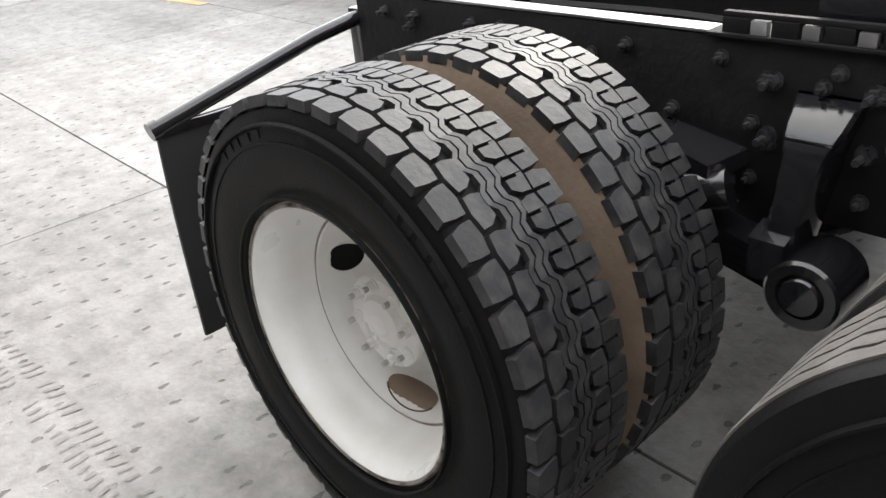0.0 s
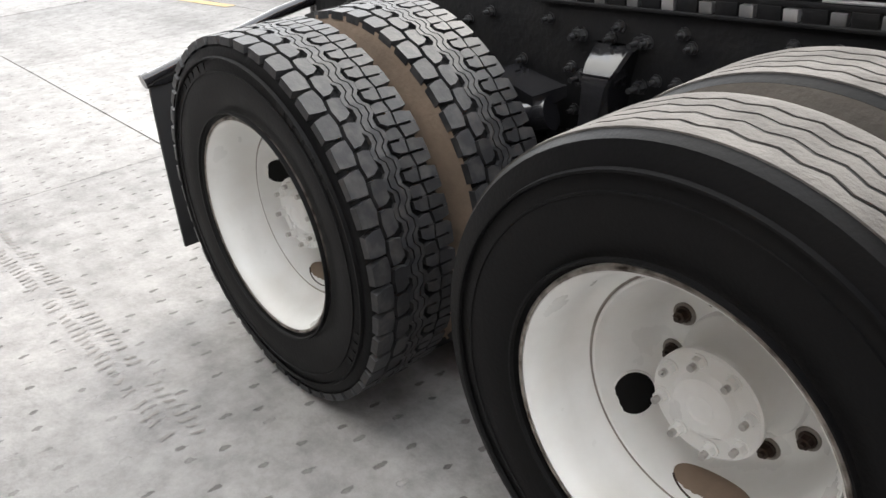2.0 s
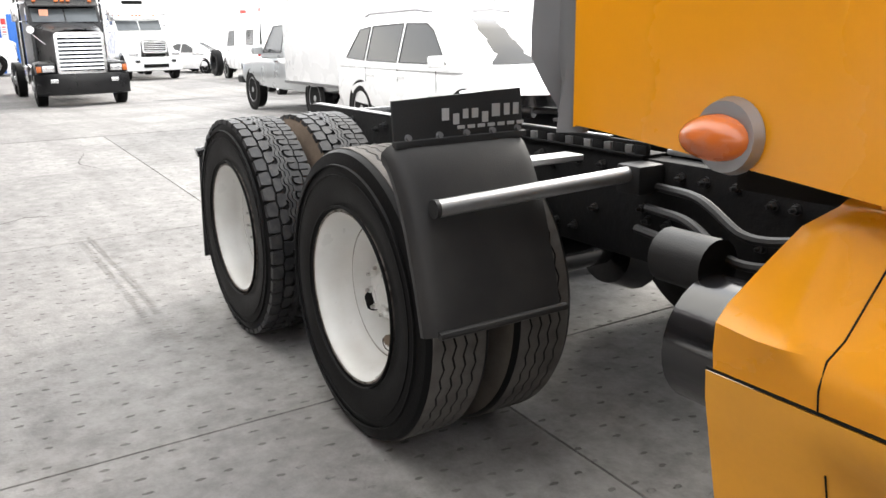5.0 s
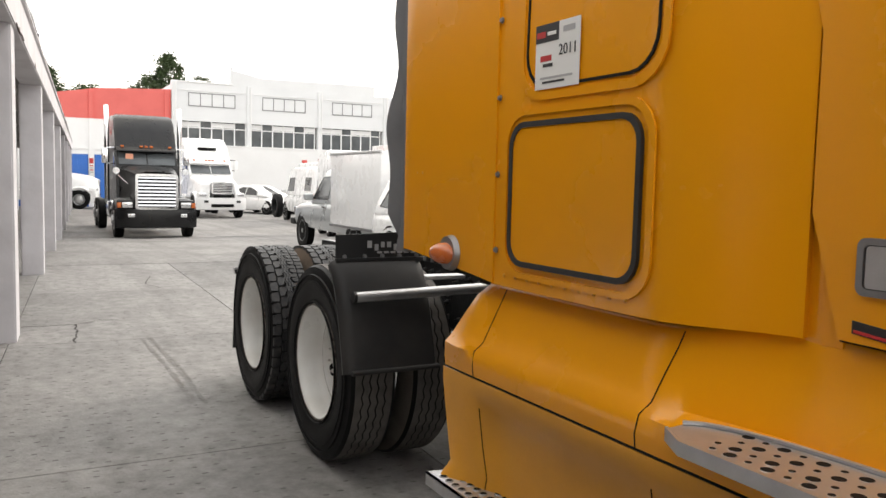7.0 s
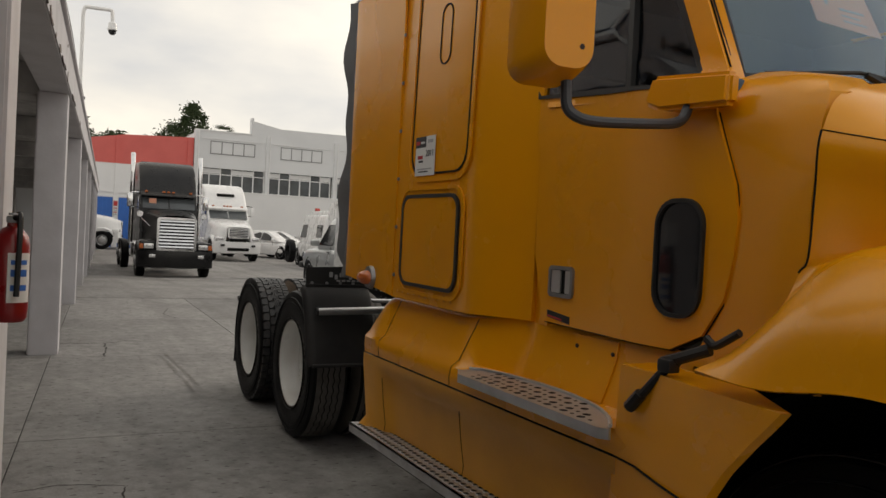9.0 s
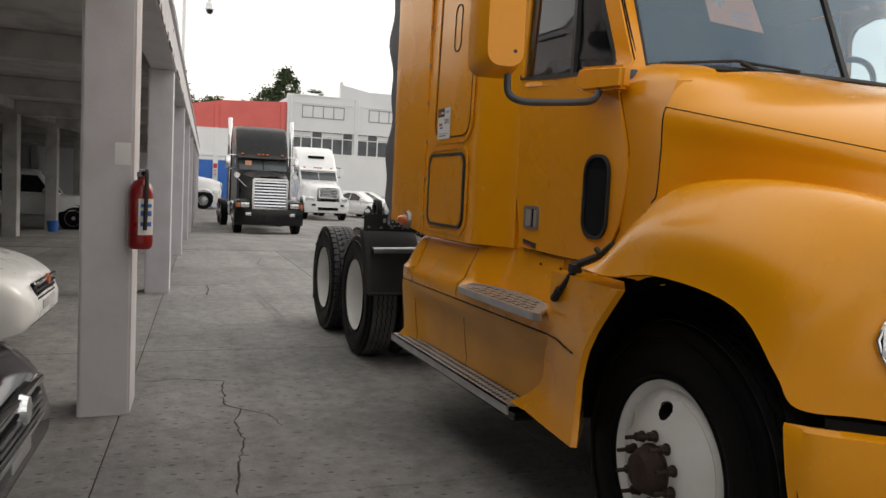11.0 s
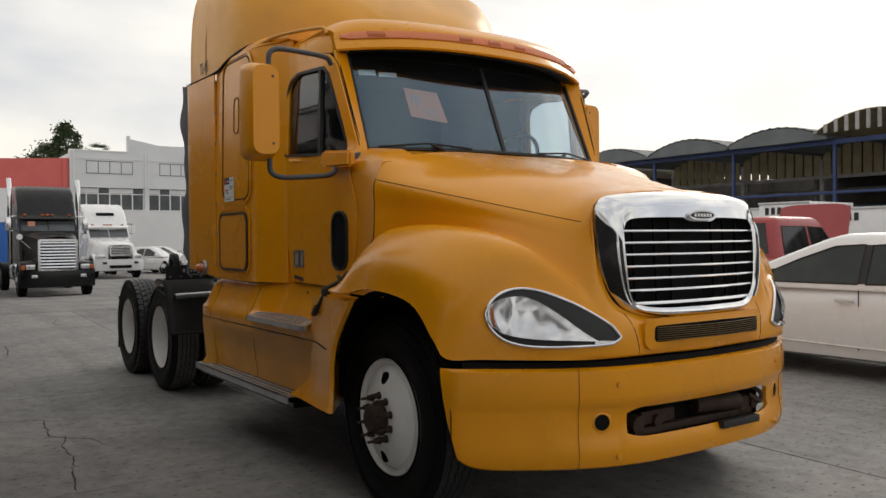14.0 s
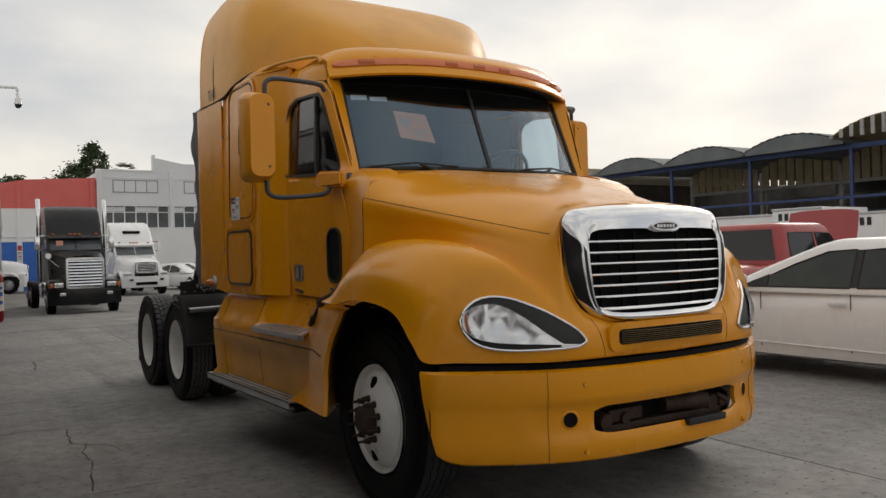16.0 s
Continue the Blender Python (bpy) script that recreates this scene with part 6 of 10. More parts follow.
# half outlines of the surround from the foot to the top: outer edge, ridge, opening
SURROUND = [
    [(5.425, 0, 1.052), (5.405, 0.30, 1.054), (5.347, 0.460, 1.082), (5.318, 0.545, 1.16), (5.299, 0.598, 1.30), (5.280, 0.607, 1.44), (5.264, 0.600, 1.560), (5.264, 0.570, 1.622), (5.278, 0.50, 1.646), (5.310, 0.29, 1.664), (5.322, 0, 1.671)],
    [(5.452, 0, 1.080), (5.428, 0.30, 1.083), (5.388, 0.430, 1.105), (5.384, 0.485, 1.17), (5.380, 0.506, 1.30), (5.370, 0.512, 1.44), (5.356, 0.505, 1.525), (5.354, 0.475, 1.565), (5.364, 0.42, 1.579), (5.384, 0.24, 1.588), (5.396, 0, 1.590)],
    [(5.438, 0, 1.098), (5.415, 0.30, 1.101), (5.376, 0.424, 1.122), (5.370, 0.474, 1.18), (5.366, 0.494, 1.30), (5.358, 0.498, 1.44), (5.352, 0.490, 1.500), (5.356, 0.465, 1.524), (5.370, 0.41, 1.534), (5.396, 0.24, 1.538), (5.410, 0, 1.538)],
]


def surround_ring(k, move=(0, 0, 0), into=None, f=0.0):
    """Closed ring along outline k, or f of the way to outline into, moved outwards and up by move."""
    half = [Vector(p_) for p_ in spline(SURROUND[k], 61)]
    if into is not None:
        half = [a.lerp(Vector(b), f) for a, b in zip(half, spline(SURROUND[into], 61))]
    half = [p_ + Vector(move) for p_ in half]
    return [(p_.x, -p_.y, p_.z) for p_ in half] + [tuple(p_) for p_ in half[-2:0:-1]]


bm = bmesh.new()
loft(bm, [surround_ring(0, (-0.055, -0.02, -0.016)), surround_ring(0, (-0.006, -0.002, 0)), surround_ring(0, (0.001, -0.001, 0)), surround_ring(0, (0.011, 0, 0.002), 1, 0.14), surround_ring(0, (0.016, 0, 0.005), 1, 0.45), surround_ring(0, (0.009, 0, 0.003), 1, 0.80), surround_ring(1), surround_ring(1, (-0.001, 0, 0), 2, 0.3), surround_ring(2, (0.002, 0, 0)), surround_ring(2, (-0.075, -0.004, 0))], True, False)
part("grille_surround", bm, CHROME, truck, "chrome grille surround with a deep top band")


def opening(v):
    """Half-width of the grille's opening at height v."""
    side = [p_ for p_ in spline(SURROUND[2], 61) if p_[1] > 0.40]
    return float(np.interp(v, [p_[2] for p_ in side], [p_[1] for p_ in side]))


bm = bmesh.new()
slab_of(bm, [(y, z) for _, y, z in surround_ring(2)], lambda u, v, w: grille_place(u, v, -0.080 + w), 0.01)
part("grille_mesh", bm, DARK, truck)
for i in range(6):
    z = 1.188 + i * 0.0567
    bm = bmesh.new()
    h = opening(z) + 0.004
    rows = []
    for u in np.linspace(-h, h, 21):
        c0 = grille_place(u, z, -0.014)
        rows.append([(c0[0] + dx, u, z + dz) for dx, dz in ((0.010, -0.0015), (0.006, 0.0052), (-0.016, 0.0060), (-0.024, 0.0), (-0.008, -0.0058), (0.007, -0.0052))])
    loft(bm, rows)
    part("grille_bar", bm, CHROME, truck)
bm = bmesh.new()
rows = []
for u in np.linspace(-0.436, 0.436, 21):
    c0 = grille_place(u, 1.128, 0.0)
    rows.append([(c0[0] + dx, u, 1.128 + dz) for dx, dz in ((-0.002, -0.010), (0.002, -0.004), (-0.004, 0.004), (-0.040, 0.010), (-0.045, -0.010))])
loft(bm, rows)
part("grille_sill", bm, CHROME, truck)
for u in (-0.40, -0.27, -0.165, 0.165, 0.27, 0.40):
    bm = bmesh.new()
    wd = 0.012 if abs(u) == 0.165 else 0.006
    c0, c1 = grille_place(u, 1.12, -0.055), grille_place(u, 1.53, -0.055)
    loft(bm, [[(c[0] + d, u + e, c[2]) for d, e in ((0, -wd), (0.012, -wd), (0.012, wd), (0, wd))] for c in (c0, c1)])
    part("grille_rib", bm, DARK, truck)
bm = bmesh.new()
slab_of(bm, [(-0.150, 1.548), (-0.112, 1.528), (-0.075, 1.518), (0.075, 1.518), (0.112, 1.528), (0.150, 1.548), (0.10, 1.578), (-0.10, 1.578)], lambda u, v, w: grille_place(u, v, -0.018 + w + 0.012), 0.016)
bmesh.ops.bevel(bm, geom=bm.edges[:], offset=0.005, segments=2, affect="EDGES")
part("emblem_plinth", bm, CHROME, truck)


def oval(a, b):
    return [(a * math.cos(k), 1.549 + b * math.sin(k)) for k in np.linspace(0, math.tau, 32, endpoint=False)]


bm = bmesh.new()
slab_of(bm, oval(0.104, 0.026), lambda u, v, w: grille_place(u, 1.549, 0.010 + w)[:2] + (v,), 0.014)
bmesh.ops.bevel(bm, geom=bm.edges[:], offset=0.003, segments=2, affect="EDGES")
part("emblem", bm, CHROME, truck, "oval chrome emblem without lettering")
bm = bmesh.new()
slab_of(bm, oval(0.090, 0.017), lambda u, v, w: grille_place(u, 1.549, 0.022 + w)[:2] + (v,), 0.004)
part("emblem_field", bm, INK, truck)
for k in range(6):
    u0 = -0.068 + k * 0.0235
    bm = bmesh.new()
    slab_of(bm, [(u0, 1.541), (u0 + 0.017, 1.541), (u0 + 0.017, 1.557), (u0, 1.557)], lambda u, v, w: grille_place(u, 1.549, 0.025 + w)[:2] + (v,), 0.002)
    part("emblem_bar", bm, CHROME, truck, "", 0)


def surround_side(f, v, w):
    """A point of the surround's side band, f of the way from its outer edge to the ridge."""
    out = []
    for k in (0, 1):
        side = [p_ for p_ in spline(SURROUND[k], 61)[8:48] if p_[1] > 0.40]
        out.append(Vector((np.interp(v, [p_[2] for p_ in side], [p_[0] for p_ in side]), -np.interp(v, [p_[2] for p_ in side], [p_[1] for p_ in side]), v)))
    return out[0].lerp(out[1], f) + Vector((0.017 * math.sin(math.pi * f) + 0.5 * w, -w, 0))


def band_piece(f0, f1, top0, top1, low0, low1):
    def build(bm):
        rows = []
        for f in np.linspace(f0, f1, 6):
            g_ = (f - f0) / (f1 - f0)
            top, low = top0 + (top1 - top0) * g_ ** 0.7, low0 + (low1 - low0) * g_
            front = [surround_side(f, v, 0.004) for v in np.linspace(low, top, 16)]
            rows.append(front + [p_ + Vector((-0.012, 0.012, 0)) for p_ in front[::-1]])
        loft(bm, rows)
    return build


both("side_panel", band_piece(0.05, 0.62, 1.560, 1.470, 1.185, 1.118), BLACK_PAINT, "glossy black side panel of the grille surround")
both("side_slot", band_piece(0.76, 0.90, 1.455, 1.425, 1.130, 1.135), BLACK_PAINT)


def side_trim(bm):
    pts = [surround_side(0.05 + 0.57 * k / 8, 1.563 - 0.09 * (k / 8) ** 0.7, 0.006) for k in range(8)] + [surround_side(0.655, v, 0.006) for v in np.linspace(1.46, 1.12, 14)]
    tube(bm, pts, 0.0042, 6)


both("side_trim", side_trim, CHROME)


bm = bmesh.new()
slab_of(bm, rrect(0.80, 0.078, 0.022), lambda u, v, w: (5.494 - 0.05 * (u / 0.4) ** 2 + w, u, 0.984 + v), 0.006)
part("lower_slot", bm, DARK, truck, "narrow mesh slot under the grille")
bm = bmesh.new()
frame_of(bm, rrect(0.90, 0.145, 0.045), rrect(0.80, 0.078, 0.022), lambda u, v, w: (5.478 - 0.05 * (u / 0.4) ** 2 + w, u, 0.984 + v), 0.024)
part("slot_lip", bm, YELLOW, truck)
for v0 in np.linspace(-0.030, 0.030, 7):
    bm = bmesh.new()
    loft(bm, [[(5.504 - 0.05 * (u / 0.4) ** 2 + d, u, 0.984 + v0 + e) for d, e in ((0.0, -0.0022), (0.004, 0.0), (0.0, 0.0022), (-0.004, 0.0))] for u in np.linspace(-0.385, 0.385, 15)])
    part("slot_bar", bm, SLOT_MESH, truck)


# headlamps: on a curve round the front corner
LAMP_C = [(5.085, 1.100), (5.115, 1.087), (5.155, 1.063), (5.215, 1.012), (5.28, 0.930), (5.335, 0.828), (5.385, 0.710), (5.425, 0.580)]
LAMP_T = [1.105, 1.165, 1.200, 1.215, 1.200, 1.155, 1.085, 0.995]
LAMP_B = [1.072, 1.014, 0.977, 0.956, 0.948, 0.947, 0.949, 0.957]


def lamp_place(t, v, w):
    """t along the lamp from the outer end, v from bottom to top; w proud of the hood."""
    c = spline([(*c_, a, b) for c_, a, b in zip(LAMP_C, LAMP_B, LAMP_T)], 61)
    k = t * 60
    i = min(int(k), 59)
    f = k - i
    x, h, b, a = [p + (q_ - p) * f for p, q_ in zip(c[i], c[i + 1])]
    x2, h2 = c[i + 1][0] - c[i][0], c[i + 1][1] - c[i][1]
    n = Vector((-h2, x2, 0)).normalized()
    z = b + (a - b) * v
    slope = 0.35 * (z - 0.95)
    n = Vector((abs(n.x), -abs(n.y), 0.15)).normalized()
    p_ = Vector((x - slope * 0.35, -(h - slope * 0.25), z))
    hit = HOOD_TREE.ray_cast(p_ + n * 0.25, -n, 0.45)[0]
    return (hit if hit is not None else p_) + n * w


hood_bm = bmesh.new()
hood(hood_bm)
HOOD_TREE = BVHTree.FromBMesh(hood_bm)
hood_bm.free()


def nose_seam(bm):
    """Joint beside the nose, from the foot of the surround to the edge above the bumper."""
    hits = [HOOD_TREE.ray_cast(Vector((5.7, -h, z)), Vector((-1, 0, 0)))[0] for h, z in ((0.515, 1.085), (0.503, 1.05), (0.492, 1.01), (0.482, 0.97), (0.474, 0.93), (0.468, 0.892))]
    tube(bm, [p_ + Vector((0.0008, 0, 0)) for p_ in hits if p_ is not None], 0.0018, 5)


both("nose_seam", nose_seam, DARK)


def lamp_outline(m, n=30):
    """Teardrop with rounded ends, drawn in by m."""
    t0, t1 = m * 0.30, 0.985 - m * 1.1
    top, bot = [], []
    for k in range(n + 1):
        t = t0 + (t1 - t0) * (0.5 - 0.5 * math.cos(math.pi * k / n))
        e = (0.5 - m) * min(1.0, ((t - t0) / 0.05) ** 0.5) * min(1.0, (max(0.0, t1 - t) / 0.045) ** 0.5)
        top.append((t, 0.5 + e))
        bot.append((t, 0.5 - e))
    return top[:-1] + bot[:0:-1]


def lamp_ring(bm):
    pts = [lamp_place(t, v, 0.008) for t, v in lamp_outline(0.0)]
    tube(bm, pts + pts[:1], 0.0075, 8, False)


def lamp_bezel(bm):
    rows = [[lamp_place(t, v, w) for t, v in lamp_outline(m)] for m, w in ((0.01, 0.006), (0.06, 0.0085), (0.14, 0.0075), (0.30, 0.0055))]
    loft(bm, rows, True, False)
    loft(bm, [[lamp_place(t, v, 0.0045) for v in (0.16, 0.38, 0.62, 0.84)] for t in np.linspace(0.40, 0.95, 20)], False, False)


def lens_top(t):
    """Upper edge of the lens, sweeping down to the foot towards the nose."""
    return 0.885 - 0.765 * max(0.0, (t - 0.36) / 0.51) ** 2.3


def lamp_glass(bm):
    rows = []
    for t in np.linspace(0.045, 0.868, 36):
        lo, hi = 0.11 + 3.0 * max(0, 0.09 - t), lens_top(t) - 3.0 * max(0, 0.09 - t)
        bulge = math.sin(math.pi * min(1, max(0, t / 0.88)))
        rows.append([lamp_place(t, lo + (hi - lo) * v, 0.012 + 0.024 * bulge * (0.35 + 0.65 * math.sin(math.pi * v))) for v in np.linspace(0, 1, 11)])
    loft(bm, rows, False, False)


def lamp_amber(bm):
    """Leaf-shaped amber lens at the outer end."""
    rows = []
    for k in range(9):
        u = k / 8
        wd = 0.046 * math.sin(math.pi * (0.12 + 0.78 * u)) ** 0.8
        t = 0.130 + 0.050 * (1 - u) ** 1.3
        rows.append([lamp_place(t + wd * q_, 0.18 + 0.58 * u, 0.0235) for q_ in (-0.5, -0.2, 0.2, 0.5)])
    loft(bm, rows, False, False)


def lamp_bowl(bm):
    """Reflector behind the lens: two hollow bowls in a fluted field."""
    rows = []
    for t in np.linspace(0.065, 0.855, 60):
        lo, hi = 0.13, max(0.15, lens_top(t) - 0.03)
        row = []
        for k in range(15):
            v = lo + (hi - lo) * k / 14
            w = 0.0175 - 0.011 * max(0.0, 1 - ((t - 0.23) / 0.13) ** 2 - ((v - 0.52) / 0.40) ** 2) - 0.010 * max(0.0, 1 - ((t - 0.50) / 0.17) ** 2 - ((v - 0.46) / 0.36) ** 2)
            row.append(lamp_place(t, v, w + 0.0012 * math.sin(46 * t) * (t > 0.36)))
        rows.append(row)
    loft(bm, rows, False, False)


def lamp_blade(bm):
    """Bright blade along the foot of the lens, towards the nose."""
    loft(bm, [[lamp_place(t, v, 0.012) for v in (0.05, 0.10, 0.16)] for t in np.linspace(0.84, 0.96, 10)], False, False)


both("lamp_blade", lamp_blade, CHROME)
both("lamp_trim", lamp_ring, CHROME, "chrome headlamp rim")
both("lamp_bezel", lamp_bezel, PLASTIC)
both("headlamp", lamp_glass, LENS_CLEAR, "large clear teardrop headlamp", 60)
both("turn_lamp", lamp_amber, AMBER, "", 60)
both("reflector", lamp_bowl, LAMP_CLEAR, "", 40)



# ---- bumper ----
def bumper_plan(s):
    """(x, half-width) of the bumper's face, s from 0 in the middle to 1 at the rear of the corner."""
    t = [(0.0, 5.475, 0.0), (0.15, 5.470, 0.22), (0.3, 5.452, 0.44), (0.45, 5.398, 0.66), (0.6, 5.298, 0.87), (0.72, 5.178, 1.05), (0.82, 5.085, 1.170), (0.9, 5.02, 1.242), (1.0, 4.945, 1.280)]
    return t


BUMP = spline([(x, h) for _, x, h in bumper_plan(0)], 97)
BUMP_V = [(0.842, -0.055), (0.845, -0.02), (0.832, 0.0), (0.78, 0.004), (0.71, 0.006), (0.680, 0.002), (0.662, -0.011), (0.646, -0.020), (0.610, -0.024), (0.575, -0.024), (0.54, -0.022), (0.508, -0.016), (0.47, -0.002), (0.42, -0.004), (0.385, -0.016), (0.372, -0.045), (0.368, -0.09)]


def bumper_on(k):
    """Point and outward normal of the plan at any k from 0 to 96."""
    i = min(95, int(k))
    a, b = Vector(BUMP[i]), Vector(BUMP[i + 1])
    return a.lerp(b, k - i), Vector((b.y - a.y, -(b.x - a.x), 0)).normalized()


def bumper_pt(i, j):
    z, o = BUMP_V[j]
    # the end of the bumper is cut back along its curve towards the foot
    k = i if i <= 45 else 45 + (i - 45) * (1 - 0.24 * (max(0.0, 0.842 - z) / 0.47) ** 1.33)
    q_, n = bumper_on(k)
    if 0.5 < z < 0.67:
        o *= 1 - 0.75 * min(1.0, max(0.0, (i - 38) / 12))
    e = max(0.0, i - 66) / 30
    z += 0.055 * e ** 2.5 * min(1.0, max(0.0, (0.60 - z) / 0.15))
    o *= 1 - 0.7 * e ** 2
    return Vector((q_.x + n.x * o, -(q_.y + n.y * o), z))


def bumper(bm):
    def keep(i, j):
        h = (BUMP[i][1] + BUMP[i + 1][1]) / 2
        z = (BUMP_V[j][0] + BUMP_V[j + 1][0]) / 2
        return not (h < 0.555 and 0.508 < z < 0.646)
    rows = [[tuple(bumper_pt(i, j)) for j in range(len(BUMP_V))] for i in range(97)]
    # the slot's end is drawn in to a round
    for i in range(97):
        h = BUMP[i][1]
        if 0.44 < h < 0.60:
            for j in range(len(BUMP_V)):
                x, y, z = rows[i][j]
                if 0.50 < z < 0.652:
                    rows[i][j] = (x, y, 0.577 + (z - 0.577) * (1 - 0.45 * ((h - 0.44) / 0.13) ** 2 if h < 0.57 else 1))
    sheet(bm, rows, 0.022, (4.8, 0, 0.6), keep)


both("bumper", bumper, YELLOW, "yellow bumper half, scuffed", 40)


def fog_axis():
    n = bumper_on(37.5)[1]
    return bumper_pt(37, 9) + Vector((0, 0, 0.014)), Vector((n.x, -n.y, 0))


# Black disc inside the lip paints the hole; the bumper isn't cut here
def fog_cup(bm):
    c, n = fog_axis()
    loft(bm, [ring(c + n * r_[1], n, r_[0], 28) for r_ in ((0.037, 0.006), (0.0355, 0.002), (0.0002, 0.002))], True, False)


def fog_lip(bm):
    c, n = fog_axis()
    loft(bm, [ring(c + n * r_[1], n, r_[0], 28) for r_ in ((0.056, -0.006), (0.050, 0.001), (0.042, 0.0065), (0.038, 0.0065), (0.036, 0.001))], True, False)


both("fog_lamp_hole", fog_cup, DARK, "empty fog lamp hole painted as a black disc")
both("fog_lamp_lip", fog_lip, YELLOW)


def bumper_screw(z):
    def build(bm):
        x, h = BUMP[33]
        rod(bm, (x + 0.0, -h, z), (x + 0.014, -h - 0.004, z), 0.014, 0.012, 12)
    return build


both("bumper_screw", bumper_screw(0.765), YELLOW_DIRTY)
both("bumper_screw", bumper_screw(0.43), YELLOW_DIRTY)


def bumper_seam(bm):
    i = 43
    tube(bm, [bumper_pt(i, j) + Vector((0.0015, -0.001, 0)) for j in range(1, len(BUMP_V) - 1)], 0.0016, 5)


both("bumper_seam", bumper_seam, YELLOW_SEAM)
bm = bmesh.new()
box(bm, (5.16, -0.62, 0.44), (5.30, 0.62, 0.70), 0.01)
part("bumper_cavity", bm, DARK, truck)
bm = bmesh.new()
for y, r in ((-0.44, 0.04), (-0.30, 0.03), (0.47, 0.035), (0.38, 0.045)):
    rod(bm, (5.31, y, 0.56), (5.39, y, 0.55), r, segs=14)
box(bm, (5.34, -0.46, 0.49), (5.38, 0.46, 0.525), 0.005)
box(bm, (5.33, -0.40, 0.535), (5.37, -0.16, 0.60), 0.008)
rod(bm, (5.34, 0.02, 0.58), (5.40, 0.30, 0.58), 0.045, segs=14)
tube(bm, bend([(5.40, 0.40, 0.60), (5.43, 0.46, 0.55), (5.41, 0.50, 0.60), (5.38, 0.46, 0.63)], 4, 0.4), 0.012, 8)
part("tow_hardware", bm, RUST, truck, "rusty tow hooks inside the bumper opening")
part("radiator_shroud", boxed((5.30, 0.18, 0.53), (5.32, 0.34, 0.64), 0.01), LABEL_WHITE, truck, "pale plate seen through the bumper opening")
part("plate_bracket", boxed((5.455, 0.06, 0.478), (5.495, 0.36, 0.516), 0.006), PLASTIC, truck, "black plate bracket")


def gap_liner(bm):
    rows = []
    for i in range(0, 84, 3):
        a, b = BUMP[max(0, i - 1)], BUMP[i + 1]
        x, h = BUMP[i]
        n = Vector((b[1] - a[1], -(b[0] - a[0]), 0)).normalized()
        rows.append([(x - n.x * d, -(h - n.y * d), z) for d, z in ((0.030, 0.836), (0.032, 0.872), (0.12, 0.872), (0.12, 0.83))])
    loft(bm, rows)


both("gap_liner", gap_liner, DARK)


# ---- side fairing below the cab ----
def upper_row(x):
    """Section of the upper fairing: under the sleeper it stands out, under the door it falls back behind the step."""
    top_z = 1.135 - 0.012 * (x - 1.8) / 1.9
    lip = 0.02 * math.exp(-((x - 1.70) / 0.08) ** 2)
    off = max(0.0, (1.78 - x)) * 1.1
    a = [(off * 0.7, 1.10, top_z + 0.012), (off * 0.7, 1.20, top_z + 0.006), (off * 0.68, 1.214, top_z - 0.004), (off * 0.45, 1.226 + lip, top_z - 0.04), (off * 0.2, 1.250 + lip, 1.02), (0, 1.270 + lip, 0.955), (0, 1.297 + lip, 0.928), (0, 1.303, 0.880), (0, 1.299, 0.846)]
    b = [(0, 0.98, top_z + 0.034), (0, 1.080, top_z + 0.030), (0, 1.088, top_z + 0.010), (0, 1.092, top_z - 0.04), (0, 1.115, 1.02), (0, 1.150, 0.935), (0, 1.296, 0.921), (0, 1.303, 0.885), (0, 1.299, 0.846)]
    t = min(1.0, max(0.0, (x - 2.52) / 0.36))
    t = t * t * (3 - 2 * t)
    return [(x + p_[0], -(p_[1] + (q_[1] - p_[1]) * t), p_[2] + (q_[2] - p_[2]) * t) for p_, q_ in zip(a, b)]


def lower_row(x):
    inset = 0.045 * (1 / (1 + math.exp(-(x - 1.80) * 40)))
    foot = 0.05 * math.exp(-((x - 1.64) / 0.05) ** 2)
    return [(x, -1.299, 0.838), (x + 0.004, -1.300, 0.79), (x + 0.012, -(1.298 - inset), 0.74), (x + 0.03, -(1.292 - inset), 0.62), (x + 0.05, -(1.285 - inset + foot * 0.3), 0.52), (x + 0.04 - foot * 0.6, -(1.285 - inset + foot), 0.475)]


def side_skirt(bm):
    """Upper skirt: slopes out from under the cab to the step line, with a raised lip at the back."""
    sheet(bm, [upper_row(x) for x in np.linspace(1.60, 3.70, 50)], 0.010, (2.5, 0, 0.8))


both("upper_skirt", side_skirt, YELLOW, "yellow upper side fairing", 45)


def lower_skirt(bm):
    sheet(bm, [lower_row(x) for x in np.linspace(1.585, 3.62, 50)], 0.010, (2.5, 0, 0.8))


both("lower_skirt", lower_skirt, YELLOW_DIRTY, "yellow lower side fairing, dusty", 45)


def seam_on(rows_at, x_low, x_high, z0, z1):
    """A thin seam lying on a fairing, leaning from x_low at z0 to x_high at z1."""
    def build(bm):
        pts = []
        for k in range(len(rows_at(x_low))):
            z = rows_at(x_low)[k][2]
            x = x_low + (x_high - x_low) * max(0.0, min(1.0, (z - z0) / (z1 - z0)))
            q_ = rows_at(x)[k]
            if q_[1] < -1.03 and k > 1:
                pts.append(Vector(q_) + Vector((0, -0.0008, 0.0004)))
        tube(bm, pts, 0.0016, 5)
    return build


for xl, xh in ((1.79, 1.845), (2.555, 2.60)):
    both("skirt_seam", seam_on(upper_row, xl, xh, 0.90, 1.12), DARK)
    both("skirt_seam", seam_on(lower_row, xl, xl, 0.4, 0.9), DARK)
both("skirt_gap", lambda bm: tube(bm, [(1.585, -1.296, 0.842), (2.6, -1.297, 0.842), (3.62, -1.299, 0.842), (3.71, -1.307, 0.840), (3.86, -1.352, 0.837), (3.965, -1.378, 0.835)], 0.0034, 5), DARK)
